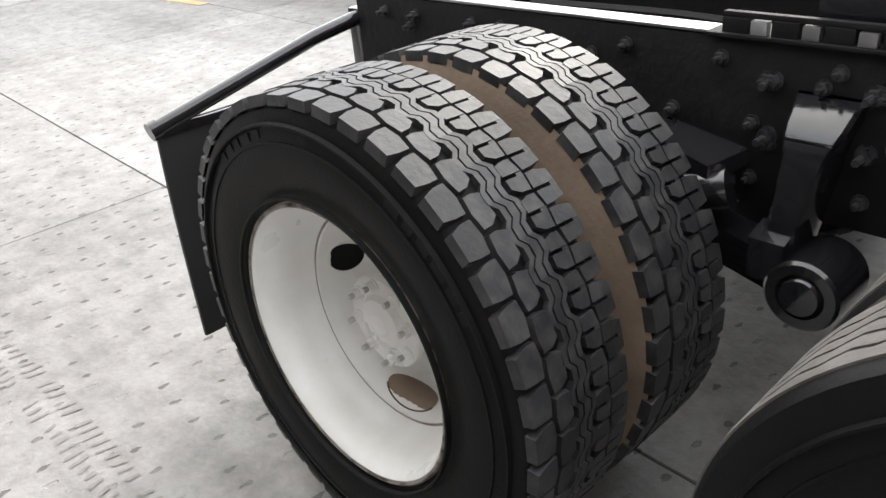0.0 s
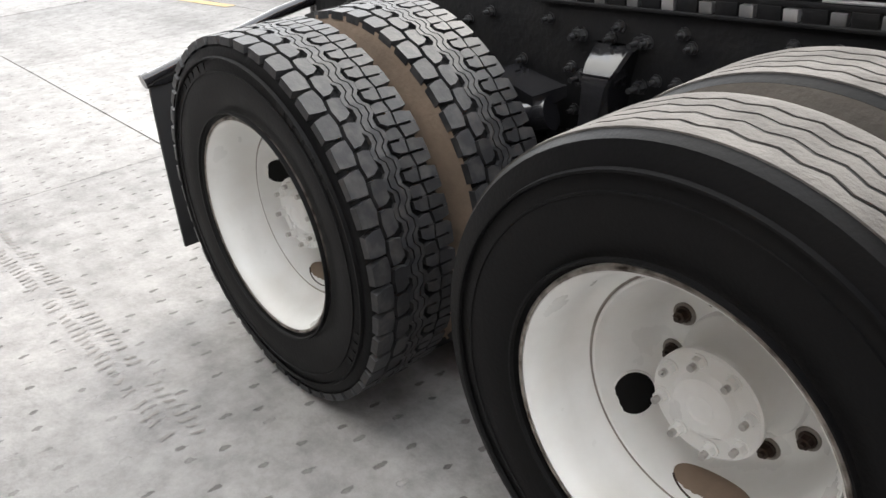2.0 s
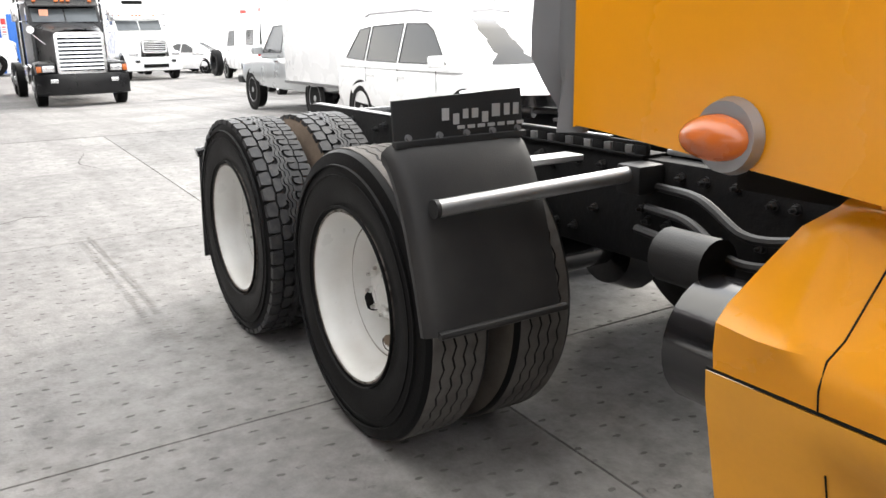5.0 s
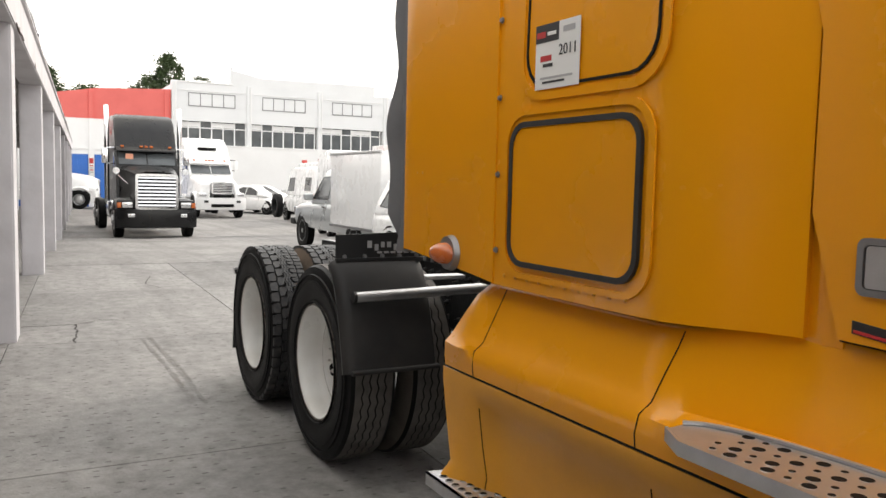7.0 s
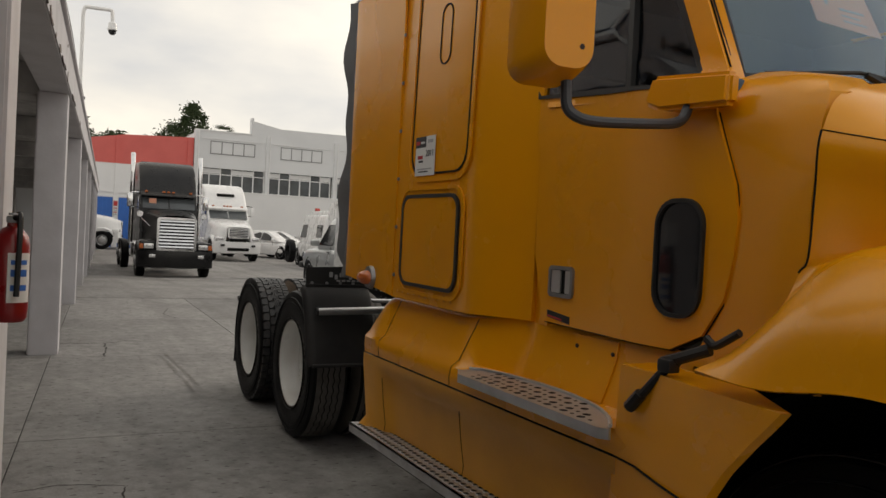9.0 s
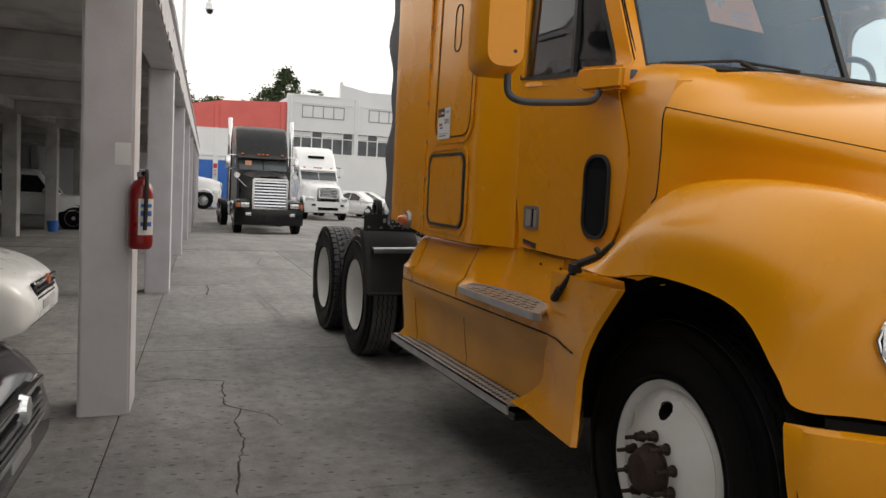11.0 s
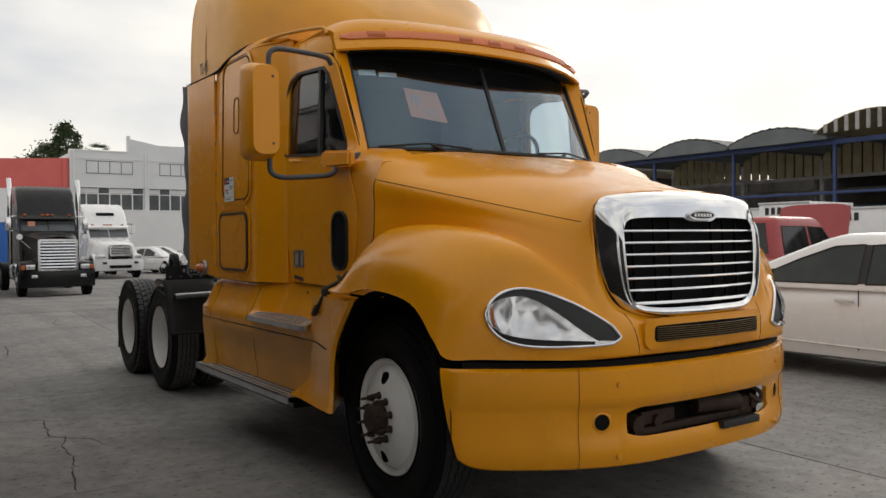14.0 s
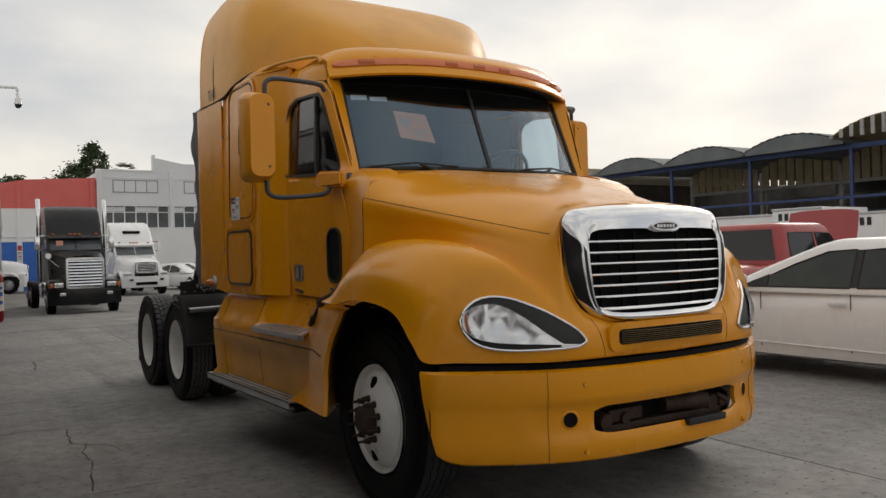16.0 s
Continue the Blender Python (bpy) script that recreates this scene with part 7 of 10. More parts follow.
both("skirt_liner", lambda bm: box(bm, (1.66, -1.27, 0.80), (3.66, -1.20, 0.88)), DARK)


def wing(bm):
    """Panel behind the wheel arch, flaring to a point at the step."""
    rows = []
    for t in (-0.055, -0.035, -0.01, *np.linspace(0.03, 1, 15)):
        z = 1.085 - 0.592 * t
        xf = lerp_rows([(-0.1, 4.300), (0.0, 4.250), (0.12, 4.185), (0.25, 4.120), (0.40, 4.065), (0.6, 4.035), (0.8, 4.035), (1.0, 4.055)], t)[0]
        xr = 3.62 - 0.03 * t - 0.20 * max(0, (t - 0.75) / 0.25) ** 1.5
        hf = 1.385 + 0.02 * max(0, (t - 0.72) / 0.28) ** 1.5
        flare = 0.05 * max(0, (t - 0.72) / 0.28) ** 1.5
        rows.append([(xf - 0.26, -1.20, z), (xf - 0.004, -hf + 0.022, z), (xf - 0.015, -hf, z), (xr + (xf - xr) * 0.6, -1.303 - (hf - 1.303) * 0.60 - flare * 0.3, z), (xr + (xf - xr) * 0.25, -1.303 - (hf - 1.303) * 0.06 - flare * 0.8, z), (xr, -1.298 - flare, z), (xr, -1.15, z)])
    loft(bm, rows)


both("wing_panel", wing, YELLOW, "yellow panel behind the wheel arch")


def tread_plate(name, x0, x1, yo0, yo1, z, holes_rows, taper):
    """A perforated aluminium step: plate with raised round holes, and folded edges."""
    for s_ in (-1, 1):
        bm = bmesh.new()
        ya, yb = yo0, yo1
        out = [(x0 + taper, ya), (x1, ya), (x1 - 0.02, yb), (x0, yb)]
        slab_of(bm, out, lambda u, v, w: (u, v, z - w), 0.006)
        slab_of(bm, [(x0, yb), (x1 - 0.02, yb), (x1 - 0.02, yb + 0.008), (x0, yb + 0.008)], lambda u, v, w: (u, v, z - w), 0.045)
        if s_ == 1:
            bmesh.ops.scale(bm, vec=(1, -1, 1), verts=bm.verts)
        step = part(name, bm, ALU, truck, "perforated aluminium step plate")
        bm = bmesh.new()
        loft(bm, [ring((0, 0, 0), (0, 0, 1), 0.0155, 10), ring((0, 0, 0.003), (0, 0, 1), 0.012, 10)], True, False)
        ring_ob = part("grip_ring", bm, STEEL, step, "", 0)
        bm = bmesh.new()
        loft(bm, [ring((0, 0, 0.0034), (0, 0, 1), 0.0115, 10), ring((0, 0, 0.0030), (0, 0, 1), 0.0005, 10)], True, False)
        hole_ob = part("grip_hole", bm, DARK, step, "", 0)
        n = int((x1 - x0 - taper - 0.1) / 0.042)
        for r in range(holes_rows):
            for i in range(n):
                at = (x0 + taper + 0.05 + (i + 0.5 * (r % 2)) * 0.042, (ya + (yb - ya) * (r + 0.7) / (holes_rows + 0.4)) * (1 if s_ == -1 else -1), z)
                for ob in (ring_ob, hole_ob):
                    if r or i:
                        ob = new(ob.name.split(".")[0], ob.data)
                        ob.parent = step
                    ob.location = at


def upper_step(s_):
    z = 0.938

    def far(x):
        """The step's own lengths, drawn out along the fairing."""
        return 2.69 + (x - 2.665) * 1.105

    inner = [(far(x), y) for x, y in spline([(2.665, -1.285), (2.70, -1.245), (2.80, -1.205), (3.0, -1.178), (3.18, -1.185), (3.34, -1.222), (3.46, -1.285), (3.53, -1.345)], 24)]
    out = inner + [(far(3.535), -1.375), (far(2.74), -1.372), (far(2.67), -1.33)]
    bm = bmesh.new()
    slab_of(bm, out, lambda u, v, w: (u, -s_ * v, z - w), 0.006)
    step = part("upper_step", bm, ALU, truck, "perforated aluminium step plate")
    bm = bmesh.new()
    loft(bm, [[(x, -s_ * y, z), (x, -s_ * (y - 0.008), z), (x, -s_ * (y - 0.008), z - 0.032), (x, -s_ * y, z - 0.032)] for x, y in ((far(2.66), -1.325), (far(2.74), -1.3725), (far(3.52), -1.3755), (far(3.545), -1.355))])
    part("front_lip", bm, ALU, step)
    bm = bmesh.new()
    tube(bm, [(x, -s_ * y, z + 0.004) for x, y in inner], 0.006, 6)
    part("back_lip", bm, ALU, step)
    small = [(x, y) for r, y in enumerate((-1.225, -1.27, -1.315, -1.352)) for x in np.arange(2.82 + 0.02 * (r % 2), 3.56, 0.045) if y < -1.20 - 0.06 * max(0.0, 2.85 - x) * 4 and y < -1.20 - 0.62 * max(0.0, x - 3.33)]
    for k, (x, y) in enumerate(small):
        big = k % 2 == 0
        r = 0.0135 if big else 0.007
        c = Vector((x, -s_ * y, z))
        bm = bmesh.new()
        loft(bm, [ring(c, (0, 0, 1), r + 0.004, 12), ring(c + Vector((0, 0, 0.0014)), (0, 0, 1), r, 12)], True, False)
        part("grip_ring", bm, ALU, step, "", 0)
        bm = bmesh.new()
        loft(bm, [ring(c + Vector((0, 0, 0.0008)), (0, 0, 1), r * 1.02, 12), ring(c + Vector((0, 0, 0.0020)), (0, 0, 1), r * 1.02, 12)])
        part("grip_hole", bm, DARK, step, "", 0)


for sd in (-1, 1):
    upper_step(sd)


def cover_plate(bm):
    """Screwed-on cover on the fairing in front of the door."""
    rows = [upper_row(x)[2:6] for x in np.linspace(3.12, 3.36, 5)]
    sheet(bm, [[(x, y - 0.006, z + 0.002) for x, y, z in r] for r in rows], 0.005, (3.2, 0, 0.8))


both("cover_plate", cover_plate, YELLOW, "yellow cover plate held by two screws")
for sd in (-1, 1):
    for x, k in ((3.14, 3), (3.34, 3)):
        q_ = upper_row(x)[k]
        bm = bmesh.new()
        nut(bm, (x, sd * (-q_[1] + 0.005), q_[2] + 0.01), (0, sd, 0.4), 0.007, 0.006)
        part("cover_screw", bm, RUST, truck)
tread_plate("lower_step", 1.60, 3.42, -1.215, -1.365, 0.478, 3, 0.02)
both("step_bracket", lambda bm: (box(bm, (1.62, -1.33, 0.40), (3.40, -0.95, 0.445), 0.01)), CHASSIS)


def hood_latch(bm):
    """Rubber latch: a strap from the fairing up to its hook on the fender."""
    tube(bm, bend([(3.695, -1.318, 1.010), (3.74, -1.312, 1.055), (3.80, -1.302, 1.125), (3.845, -1.29, 1.160)], 4, 0.3), 0.013, 8)
    tube(bm, [(3.692, -1.320, 1.005), (3.735, -1.316, 1.052)], 0.018, 8)
    tube(bm, bend([(3.80, -1.305, 1.150), (3.855, -1.290, 1.172), (3.93, -1.262, 1.205)], 4, 0.3), 0.017, 8)
    box(bm, (3.80, -1.325, 1.128), (3.85, -1.285, 1.165), 0.008)
    tube(bm, bend([(3.925, -1.275, 1.235), (3.955, -1.272, 1.215), (4.03, -1.268, 1.262)], 4, 0.3), 0.011, 8)


both("hood_latch", hood_latch, PLASTIC, "black rubber hood latch")

# the clear panes let daylight into the cab
for ob in truck.children:
    if ob.type == "MESH" and ob.data.materials[0] in (GLASS, GLASS_PALE, GLASS_NEAR, LENS_CLEAR):
        ob.visible_shadow = False

bm = bmesh.new()
rows = []
for t in np.linspace(-1, 1, 21):
    e = screen_pt(abs(t), 0.0)
    rows.append([(e.x - 0.03, t * 0.97, 1.975), (e.x + 0.02, t * 0.98, 1.985), (4.02 - 0.10 * (1 - abs(t)), t * 1.03, 1.945 - 0.03 * abs(t) ** 3), (4.03 - 0.1 * (1 - abs(t)), t * 1.03, 1.90), (e.x - 0.03, t * 0.97, 1.90)])
loft(bm, rows)
part("cowl_panel", bm, YELLOW, truck, "yellow scuttle panel below the windscreen")


def sleeper_ledge(bm):
    """Rounded shoulder between the sleeper wall and the roof fairing."""
    rows = []
    for x in np.linspace(1.84, 2.86, 22):
        t = max(0.0, (x - 2.5) / 0.35)
        h = lerp_rows([(1.84, 1.244), (2.5, 1.243), (2.58, 1.234), (2.65, 1.204), (2.72, 1.157), (2.78, 1.117), (2.86, 1.092)], x)[0]
        z = 2.775 + 0.09 * max(0.0, x - 2.0)
        rows.append([(x, -h, z - 0.03), (x, -h + 0.004, z + 0.005), (x, -h + 0.03, z + 0.03), (x, -h + 0.10, z + 0.042), (x, -0.86, z + 0.05), (x, -0.86, z - 0.05)])
    loft(bm, rows)


both("sleeper_shoulder", sleeper_ledge, YELLOW, "yellow shoulder below the roof fairing", 50)

# Added dark sheet under the visor keeps yellow reflections out of the windscreen
bm = bmesh.new()
rows = []
for t in np.linspace(-1, 1, 31):
    h, x, k = t * 1.045, visor_plan(t), 1 - abs(t) ** 3
    zl = 2.622 + 0.03 * k
    low = [(x + 0.005, h * 0.985, zl - 0.001), (x - 0.05, h * 0.975, zl + 0.006), (x - 0.20, h * 0.94, zl + 0.048), (x - 0.30, h * 0.93, 2.644)]
    rows.append(low + [(a, b, c_ - 0.004) for a, b, c_ in low[::-1]])
loft(bm, rows)
part("visor_lining", bm, PLASTIC, truck, "added dark sheet under the visor")


# ---- other vehicles: x is ahead in each one's own axes, its origin on the ground ----
def placed(x, y, heading, z=None):
    return pose(x, y, fall(x) if z is None else z, 0, 0, heading)


def road_wheel(parent, x, y, r=0.33, w=0.21, rim_mat=None, spokes=5, name="wheel"):
    """A car wheel whose outer face is at y; y's sign tells the side."""
    s = 1 if y > 0 else -1
    wheel = new(name)
    wheel.parent = parent
    wheel.location = (x, y, r)
    wheel.scale = (1, -s, 1)
    rr = r * 0.66
    part("tyre", lathe(bmesh.new(), [(rr, 0.03), (rr + 0.02, 0.004), (r * 0.85, 0.0), (r * 0.96, 0.012), (r, 0.04), (r, w - 0.04), (r * 0.95, w), (rr, w)], (0, 0, 0), 32), RUBBER, wheel)
    rim = part("rim", lathe(bmesh.new(), [(rr + 0.006, 0.008), (rr - 0.008, 0.006), (rr - 0.02, 0.03), (rr - 0.025, 0.09), (rr * 0.5, 0.10), (0.0, 0.10)], (0, 0, 0), 32), rim_mat or STEEL, wheel)
    if spokes:
        for k in range(spokes):
            a = k * math.tau / spokes + 0.3
            bm = bmesh.new()
            loft(bm, [[around((0, 0, 0), q, a - t / q, 0.02), around((0, 0, 0), q, a + t / q, 0.02), around((0, 0, 0), q, a + t * 1.2 / q, 0.07), around((0, 0, 0), q, a - t * 1.2 / q, 0.07)] for q, t in ((0.05, 0.022), (rr * 0.6, 0.026), (rr - 0.012, 0.036))])
            part("spoke", bm, rim_mat or ALU, wheel)
        part("hub_cap", lathe(bmesh.new(), [(0.06, 0.04), (0.055, 0.012), (0.0, 0.008)], (0, 0, 0), 16), rim_mat or ALU, wheel)
    return wheel


def hull(bm, rows):
    """A car's lower body: rows (x, bottom, top, half-width) from tail to nose."""
    rings = []
    for x, zb, zt, w in rows:
        h = zt - zb
        half = [(0.0, zb), (w * 0.82, zb), (w * 0.95, zb + 0.05 * h), (w * 0.995, zb + 0.25 * h), (w, zb + 0.5 * h), (w * 0.985, zb + 0.74 * h), (w * 0.955, zb + 0.88 * h), (w * 0.88, zt - 0.02 * h), (w * 0.70, zt + 0.012), (0.0, zt + 0.03)]
        rings.append([(x, a, b) for a, b in half] + [(x, -a, b) for a, b in half[-2:0:-1]])
    return loft(bm, rings)


def smooth_rows(rows, n=34):
    return spline(rows, n)


class Cabin:
    """Upper body between the belt and the roof."""
    def __init__(self, rear0, rear1, front1, front0, z0, z1, w0, w1, r=0.16):
        self.v = (rear0, rear1, front1, front0, z0, z1, w0, w1, r)

    def at(self, t):
        rear0, rear1, front1, front0, z0, z1, w0, w1, r = self.v
        e = t ** 1.15
        return rear0 + (rear1 - rear0) * e, front0 + (front1 - front0) * e, w0 + (w1 - w0) * t, z0 + (z1 - z0) * t

    def mesh(self, bm):
        rings = []
        for t, s in ((-0.06, 0.0), (0.0, 0.0), (0.25, 0.0), (0.5, 0.0), (0.75, 0.0), (0.90, 0.0), (0.97, 0.025), (1.0, 0.07), (1.02, 0.2), (1.03, 0.45)):
            a, b, w, z = self.at(min(t, 0.98) if t > 0 else t * 0)
            z = self.v[4] + (self.v[5] - self.v[4]) * t
            o = rrect(max(0.2, b - a - 2 * s), max(0.2, 2 * w - 2 * s), self.v[8])
            rings.append([((a + b) / 2 + u, q, z) for u, q in o])
        return loft(bm, rings)

    def side(self, u, z, s, out=0.004):
        t = (z - self.v[4]) / (self.v[5] - self.v[4])
        return Vector((u, s * (self.at(t)[2] + out), z))

    def pane(self, bm, pts, s, out=0.004):
        return slab_of(bm, pts, lambda u, v, w: self.side(u, v, s, out - w), 0.012)

    def screen(self, bm, front, t0=0.06, t1=0.90, inset=0.13):
        def put(u, v, w):
            a, b, wd, z = self.at(v)
            x = (b + 0.006 - w) if front else (a - 0.006 + w)
            return (x - (0.05 * u * u if front else 0.0), u * (wd - inset), z)
        rows = [[put(u, v, 0.0) for u in np.linspace(-1, 1, 9)] for v in np.linspace(t0, t1, 5)]
        back = [[put(u, v, 0.012) for u in np.linspace(-1, 1, 9)] for v in np.linspace(t0, t1, 5)]
        loft(bm, [a + b[::-1] for a, b in zip(rows, back)])
        return bm


def car(name, m, label, category, paint, rows, cab, windows, axles, track, r=0.33, rims=None, spokes=7, group="", glass=None, front="plain"):
    """A car of a lofted body, cabin, panes, wheels, lamps, mirrors and bumpers."""
    glass = glass or GLASS_DARK
    root = thing(name, m, label, category, group)
    part("body", hull(bmesh.new(), smooth_rows(rows)), paint, root)
    part("cabin", cab.mesh(bmesh.new()), paint, root)
    for s in (-1, 1):
        for pts in windows:
            part("side_window", cab.pane(bmesh.new(), pts, s), glass, root)
            bm = bmesh.new()
            tube(bm, [cab.side(u, z, s, 0.005) for u, z in pts + pts[:1]], 0.009, 5)
            part("window_rubber", bm, PLASTIC, root)
        for x in axles:
            c = (x, s * track, r)
            # Flat near-black disc paints the shaded hollow of the wheel arch
            bm = bmesh.new()
            lathe(bm, [(r * 1.17, 0.0), (r * 1.17, 0.006), (0.02, 0.006)], (x, 0, r), 32)
            for v in bm.verts:
                v.co.y = s * (track + 0.001 + v.co.y)
            part("wheel_arch", bm, DARK, root)
            road_wheel(root, x, s * (track + 0.02), r, 0.2, rims, spokes)
        mx = cab.at(0.0)[1] - 0.42
        bm = boxed((mx, s * (cab.v[6] + 0.04) - 0.0, cab.v[4] + 0.02), (mx + 0.12, s * (cab.v[6] + 0.25), cab.v[4] + 0.17), 0.045, 3)
        part("mirror", bm, paint, root)
        nose, tail = rows[-1], rows[0]
        if front != "truck":
            for k, x in enumerate((cab.at(0.0)[1] - 1.45, cab.at(0.0)[1] - 2.35)):
                if x > tail[0] + 0.5:
                    part("door_handle", boxed((x - 0.10, s * (track + 0.012), cab.v[4] - 0.15), (x + 0.10, s * (track + 0.04), cab.v[4] - 0.11), 0.012), paint, root)
            for x in (cab.at(0.0)[1] - 0.55, cab.at(0.0)[1] - 1.58, cab.at(0.0)[1] - 2.55):
                if x > tail[0] + 0.4:
                    bm = bmesh.new()
                    z0 = rows[len(rows) // 2][1] + 0.12
                    tube(bm, [(x, s * (track + 0.004), z) for z in np.linspace(z0, cab.v[4] - 0.03, 5)], 0.005, 5)
                    part("door_seam", bm, DARK, root)
        part("tail_lamp", boxed((tail[0] + 0.02, s * (tail[3] - 0.02), tail[2] - 0.28), (tail[0] + 0.14, s * (tail[3] - 0.20), tail[2] - 0.06), 0.03), RED_LENS, root)
    part("windscreen", cab.screen(bmesh.new(), True), glass, root)
    part("rear_window", cab.screen(bmesh.new(), False, 0.14, 0.86, 0.15), glass, root)
    return root


def sedan_rows(L0, L1, W, z=0.60):
    """Tail at L0, nose at L1."""
    n = L1 - L0
    return [(L0, 0.42, z + 0.10, W * 0.72), (L0 + 0.06, 0.30, z + 0.33, W * 0.84), (L0 + 0.35, 0.24, z + 0.39, W * 0.95), (L0 + n * 0.25, 0.20, z + 0.36, W), (L0 + n * 0.5, 0.19, z + 0.32, W), (L0 + n * 0.68, 0.19, z + 0.30, W),
            (L1 - 0.75, 0.20, z + 0.23, W * 0.99), (L1 - 0.32, 0.22, z + 0.14, W * 0.93), (L1 - 0.09, 0.26, z + 0.02, W * 0.80), (L1, 0.34, z - 0.12, W * 0.62)]


def sedan(name, m, label, paint, W=0.88, rims=None, group="", glass=None):
    cab = Cabin(-2.02, -1.30, 0.05, 1.28, 0.93, 1.46, W - 0.03, W - 0.25)
    wins = [[(-1.30, 0.98), (-0.36, 0.96), (-0.36, 1.34), (-0.62, 1.355), (-1.05, 1.22)], [(-0.28, 0.96), (0.92, 0.96), (0.38, 1.20), (0.02, 1.33), (-0.28, 1.35)]]
    root = car(name, m, label, "car", paint, sedan_rows(-2.28, 2.28, W), cab, wins, (-1.32, 1.36), W - 0.02, 0.325, rims, 7, group, glass)
    for s in (-1, 1):
        bm = bmesh.new()
        loft(bm, [[(x - d, s * y, z) for y, z, d in ((yo, z0, 0.02), (yo, z1, 0.06), (yi, z1, 0.06), (yi, z0, 0.02))] for x, yo, yi, z0, z1 in ((1.72, W * 0.972, W * 0.80, 0.66, 0.755), (1.95, W * 0.935, W * 0.70, 0.58, 0.72), (2.12, W * 0.85, W * 0.55, 0.54, 0.66), (2.20, W * 0.72, W * 0.52, 0.53, 0.63))])
        part("headlamp", bm, LAMP_CLEAR, root)
        part("fog_recess", boxed((2.06, s * W * 0.52, 0.31), (2.215, s * W * 0.76, 0.39), 0.03), DARK, root)
    part("grille", boxed((2.10, -0.36, 0.46), (2.275, 0.36, 0.60), 0.04, 3), PLASTIC, root)
    for z in (0.49, 0.53, 0.57):
        part("grille_bar", boxed((2.27, -0.33, z - 0.008), (2.284, 0.33, z + 0.008), 0.004), DARK, root)
    part("grille_trim", boxed((2.255, -0.37, 0.595), (2.29, 0.37, 0.622), 0.01), CHROME, root)
    part("lower_intake", boxed((2.08, -0.44, 0.29), (2.255, 0.44, 0.38), 0.03), PLASTIC, root)
    part("plate", boxed((2.262, -0.15, 0.385), (2.285, 0.15, 0.455), 0.004), INK_GREY, root)
    return root


# cars standing in the carport, noses to the yard
white_car = sedan("sedan", placed(-0.42, -4.66, 86.0), "white compact sedan with its nose at the carport edge", WHITE_PAINT, 0.85)
bm = bmesh.new()
loft(bm, [ring((2.275, 0, 0.60), (1, 0, 0), 0.045, 20), ring((2.30, 0, 0.60), (1, 0, 0), 0.038, 20)])
part("emblem", bm, AMBER, white_car, "plain gold emblem")
black_car = sedan("sedan", placed(3.30, -4.37, 86.0), "glossy black sedan with a chrome-edged grille at the carport edge", BLACK_GLOSS, 0.90)
bm = bmesh.new()
loft(bm, [ring((2.275, 0, 0.575), (1, 0, 0), 0.06, 20), ring((2.305, 0, 0.575), (1, 0, 0), 0.05, 20)])
part("emblem", bm, CHROME, black_car, "plain oval chrome emblem")
part("chrome_chin", boxed((2.255, -0.40, 0.440), (2.292, 0.40, 0.462), 0.01), CHROME, black_car)
for z in (0.48, 0.51, 0.54):
    part("grille_slat", boxed((2.276, -0.34, z - 0.006), (2.29, 0.34, z + 0.006), 0.003), STEEL, black_car)

# cars on the far side of the yellow truck
def car_sides(root, W):
    """Black mirror foot, black middle post and a crease along the doors."""
    cab = Cabin(-2.02, -1.30, 0.05, 1.28, 0.93, 1.46, W - 0.03, W - 0.25)
    for s in (-1, 1):
        bm = bmesh.new()
        cab.pane(bm, [(0.66, 0.955), (1.02, 0.955), (0.66, 1.095)], s, 0.012)
        part("mirror_foot", bm, PLASTIC, root)
        bm = bmesh.new()
        cab.pane(bm, [(-0.36, 0.965), (-0.28, 0.965), (-0.28, 1.345), (-0.36, 1.345)], s, 0.006)
        part("door_post", bm, PLASTIC, root)
        bm = bmesh.new()
        tube(bm, [(x, s * (W - 0.004 - 0.03 * max(0.0, abs(x) - 0.7)), 0.345 + 0.012 * x) for x in np.linspace(-0.95, 0.85, 12)], 0.008, 5)
        part("door_crease", bm, WHITE_PAINT, root)


side_car = sedan("sedan", placed(3.54, 6.51, 180.0), "white sedan parked beside the yellow truck", WHITE_PAINT, 0.88, ALU, "", GLASS_DUSK)
car_sides(side_car, 0.88)
sedan("sedan", placed(-37.6, 10.1, 25.0), "small white sedan far back in the yard", WHITE_PAINT, 0.86)

# red pickup with its bonnet up
PK_ROWS = [(-2.6, 0.62, 1.02, 0.78), (-2.55, 0.52, 1.08, 0.86), (-2.0, 0.46, 1.09, 0.90), (-0.8, 0.42, 1.08, 0.91), (0.6, 0.42, 1.05, 0.91), (1.35, 0.44, 1.02, 0.90), (2.1, 0.46, 0.96, 0.86), (2.45, 0.5, 0.86, 0.76), (2.52, 0.56, 0.74, 0.66)]


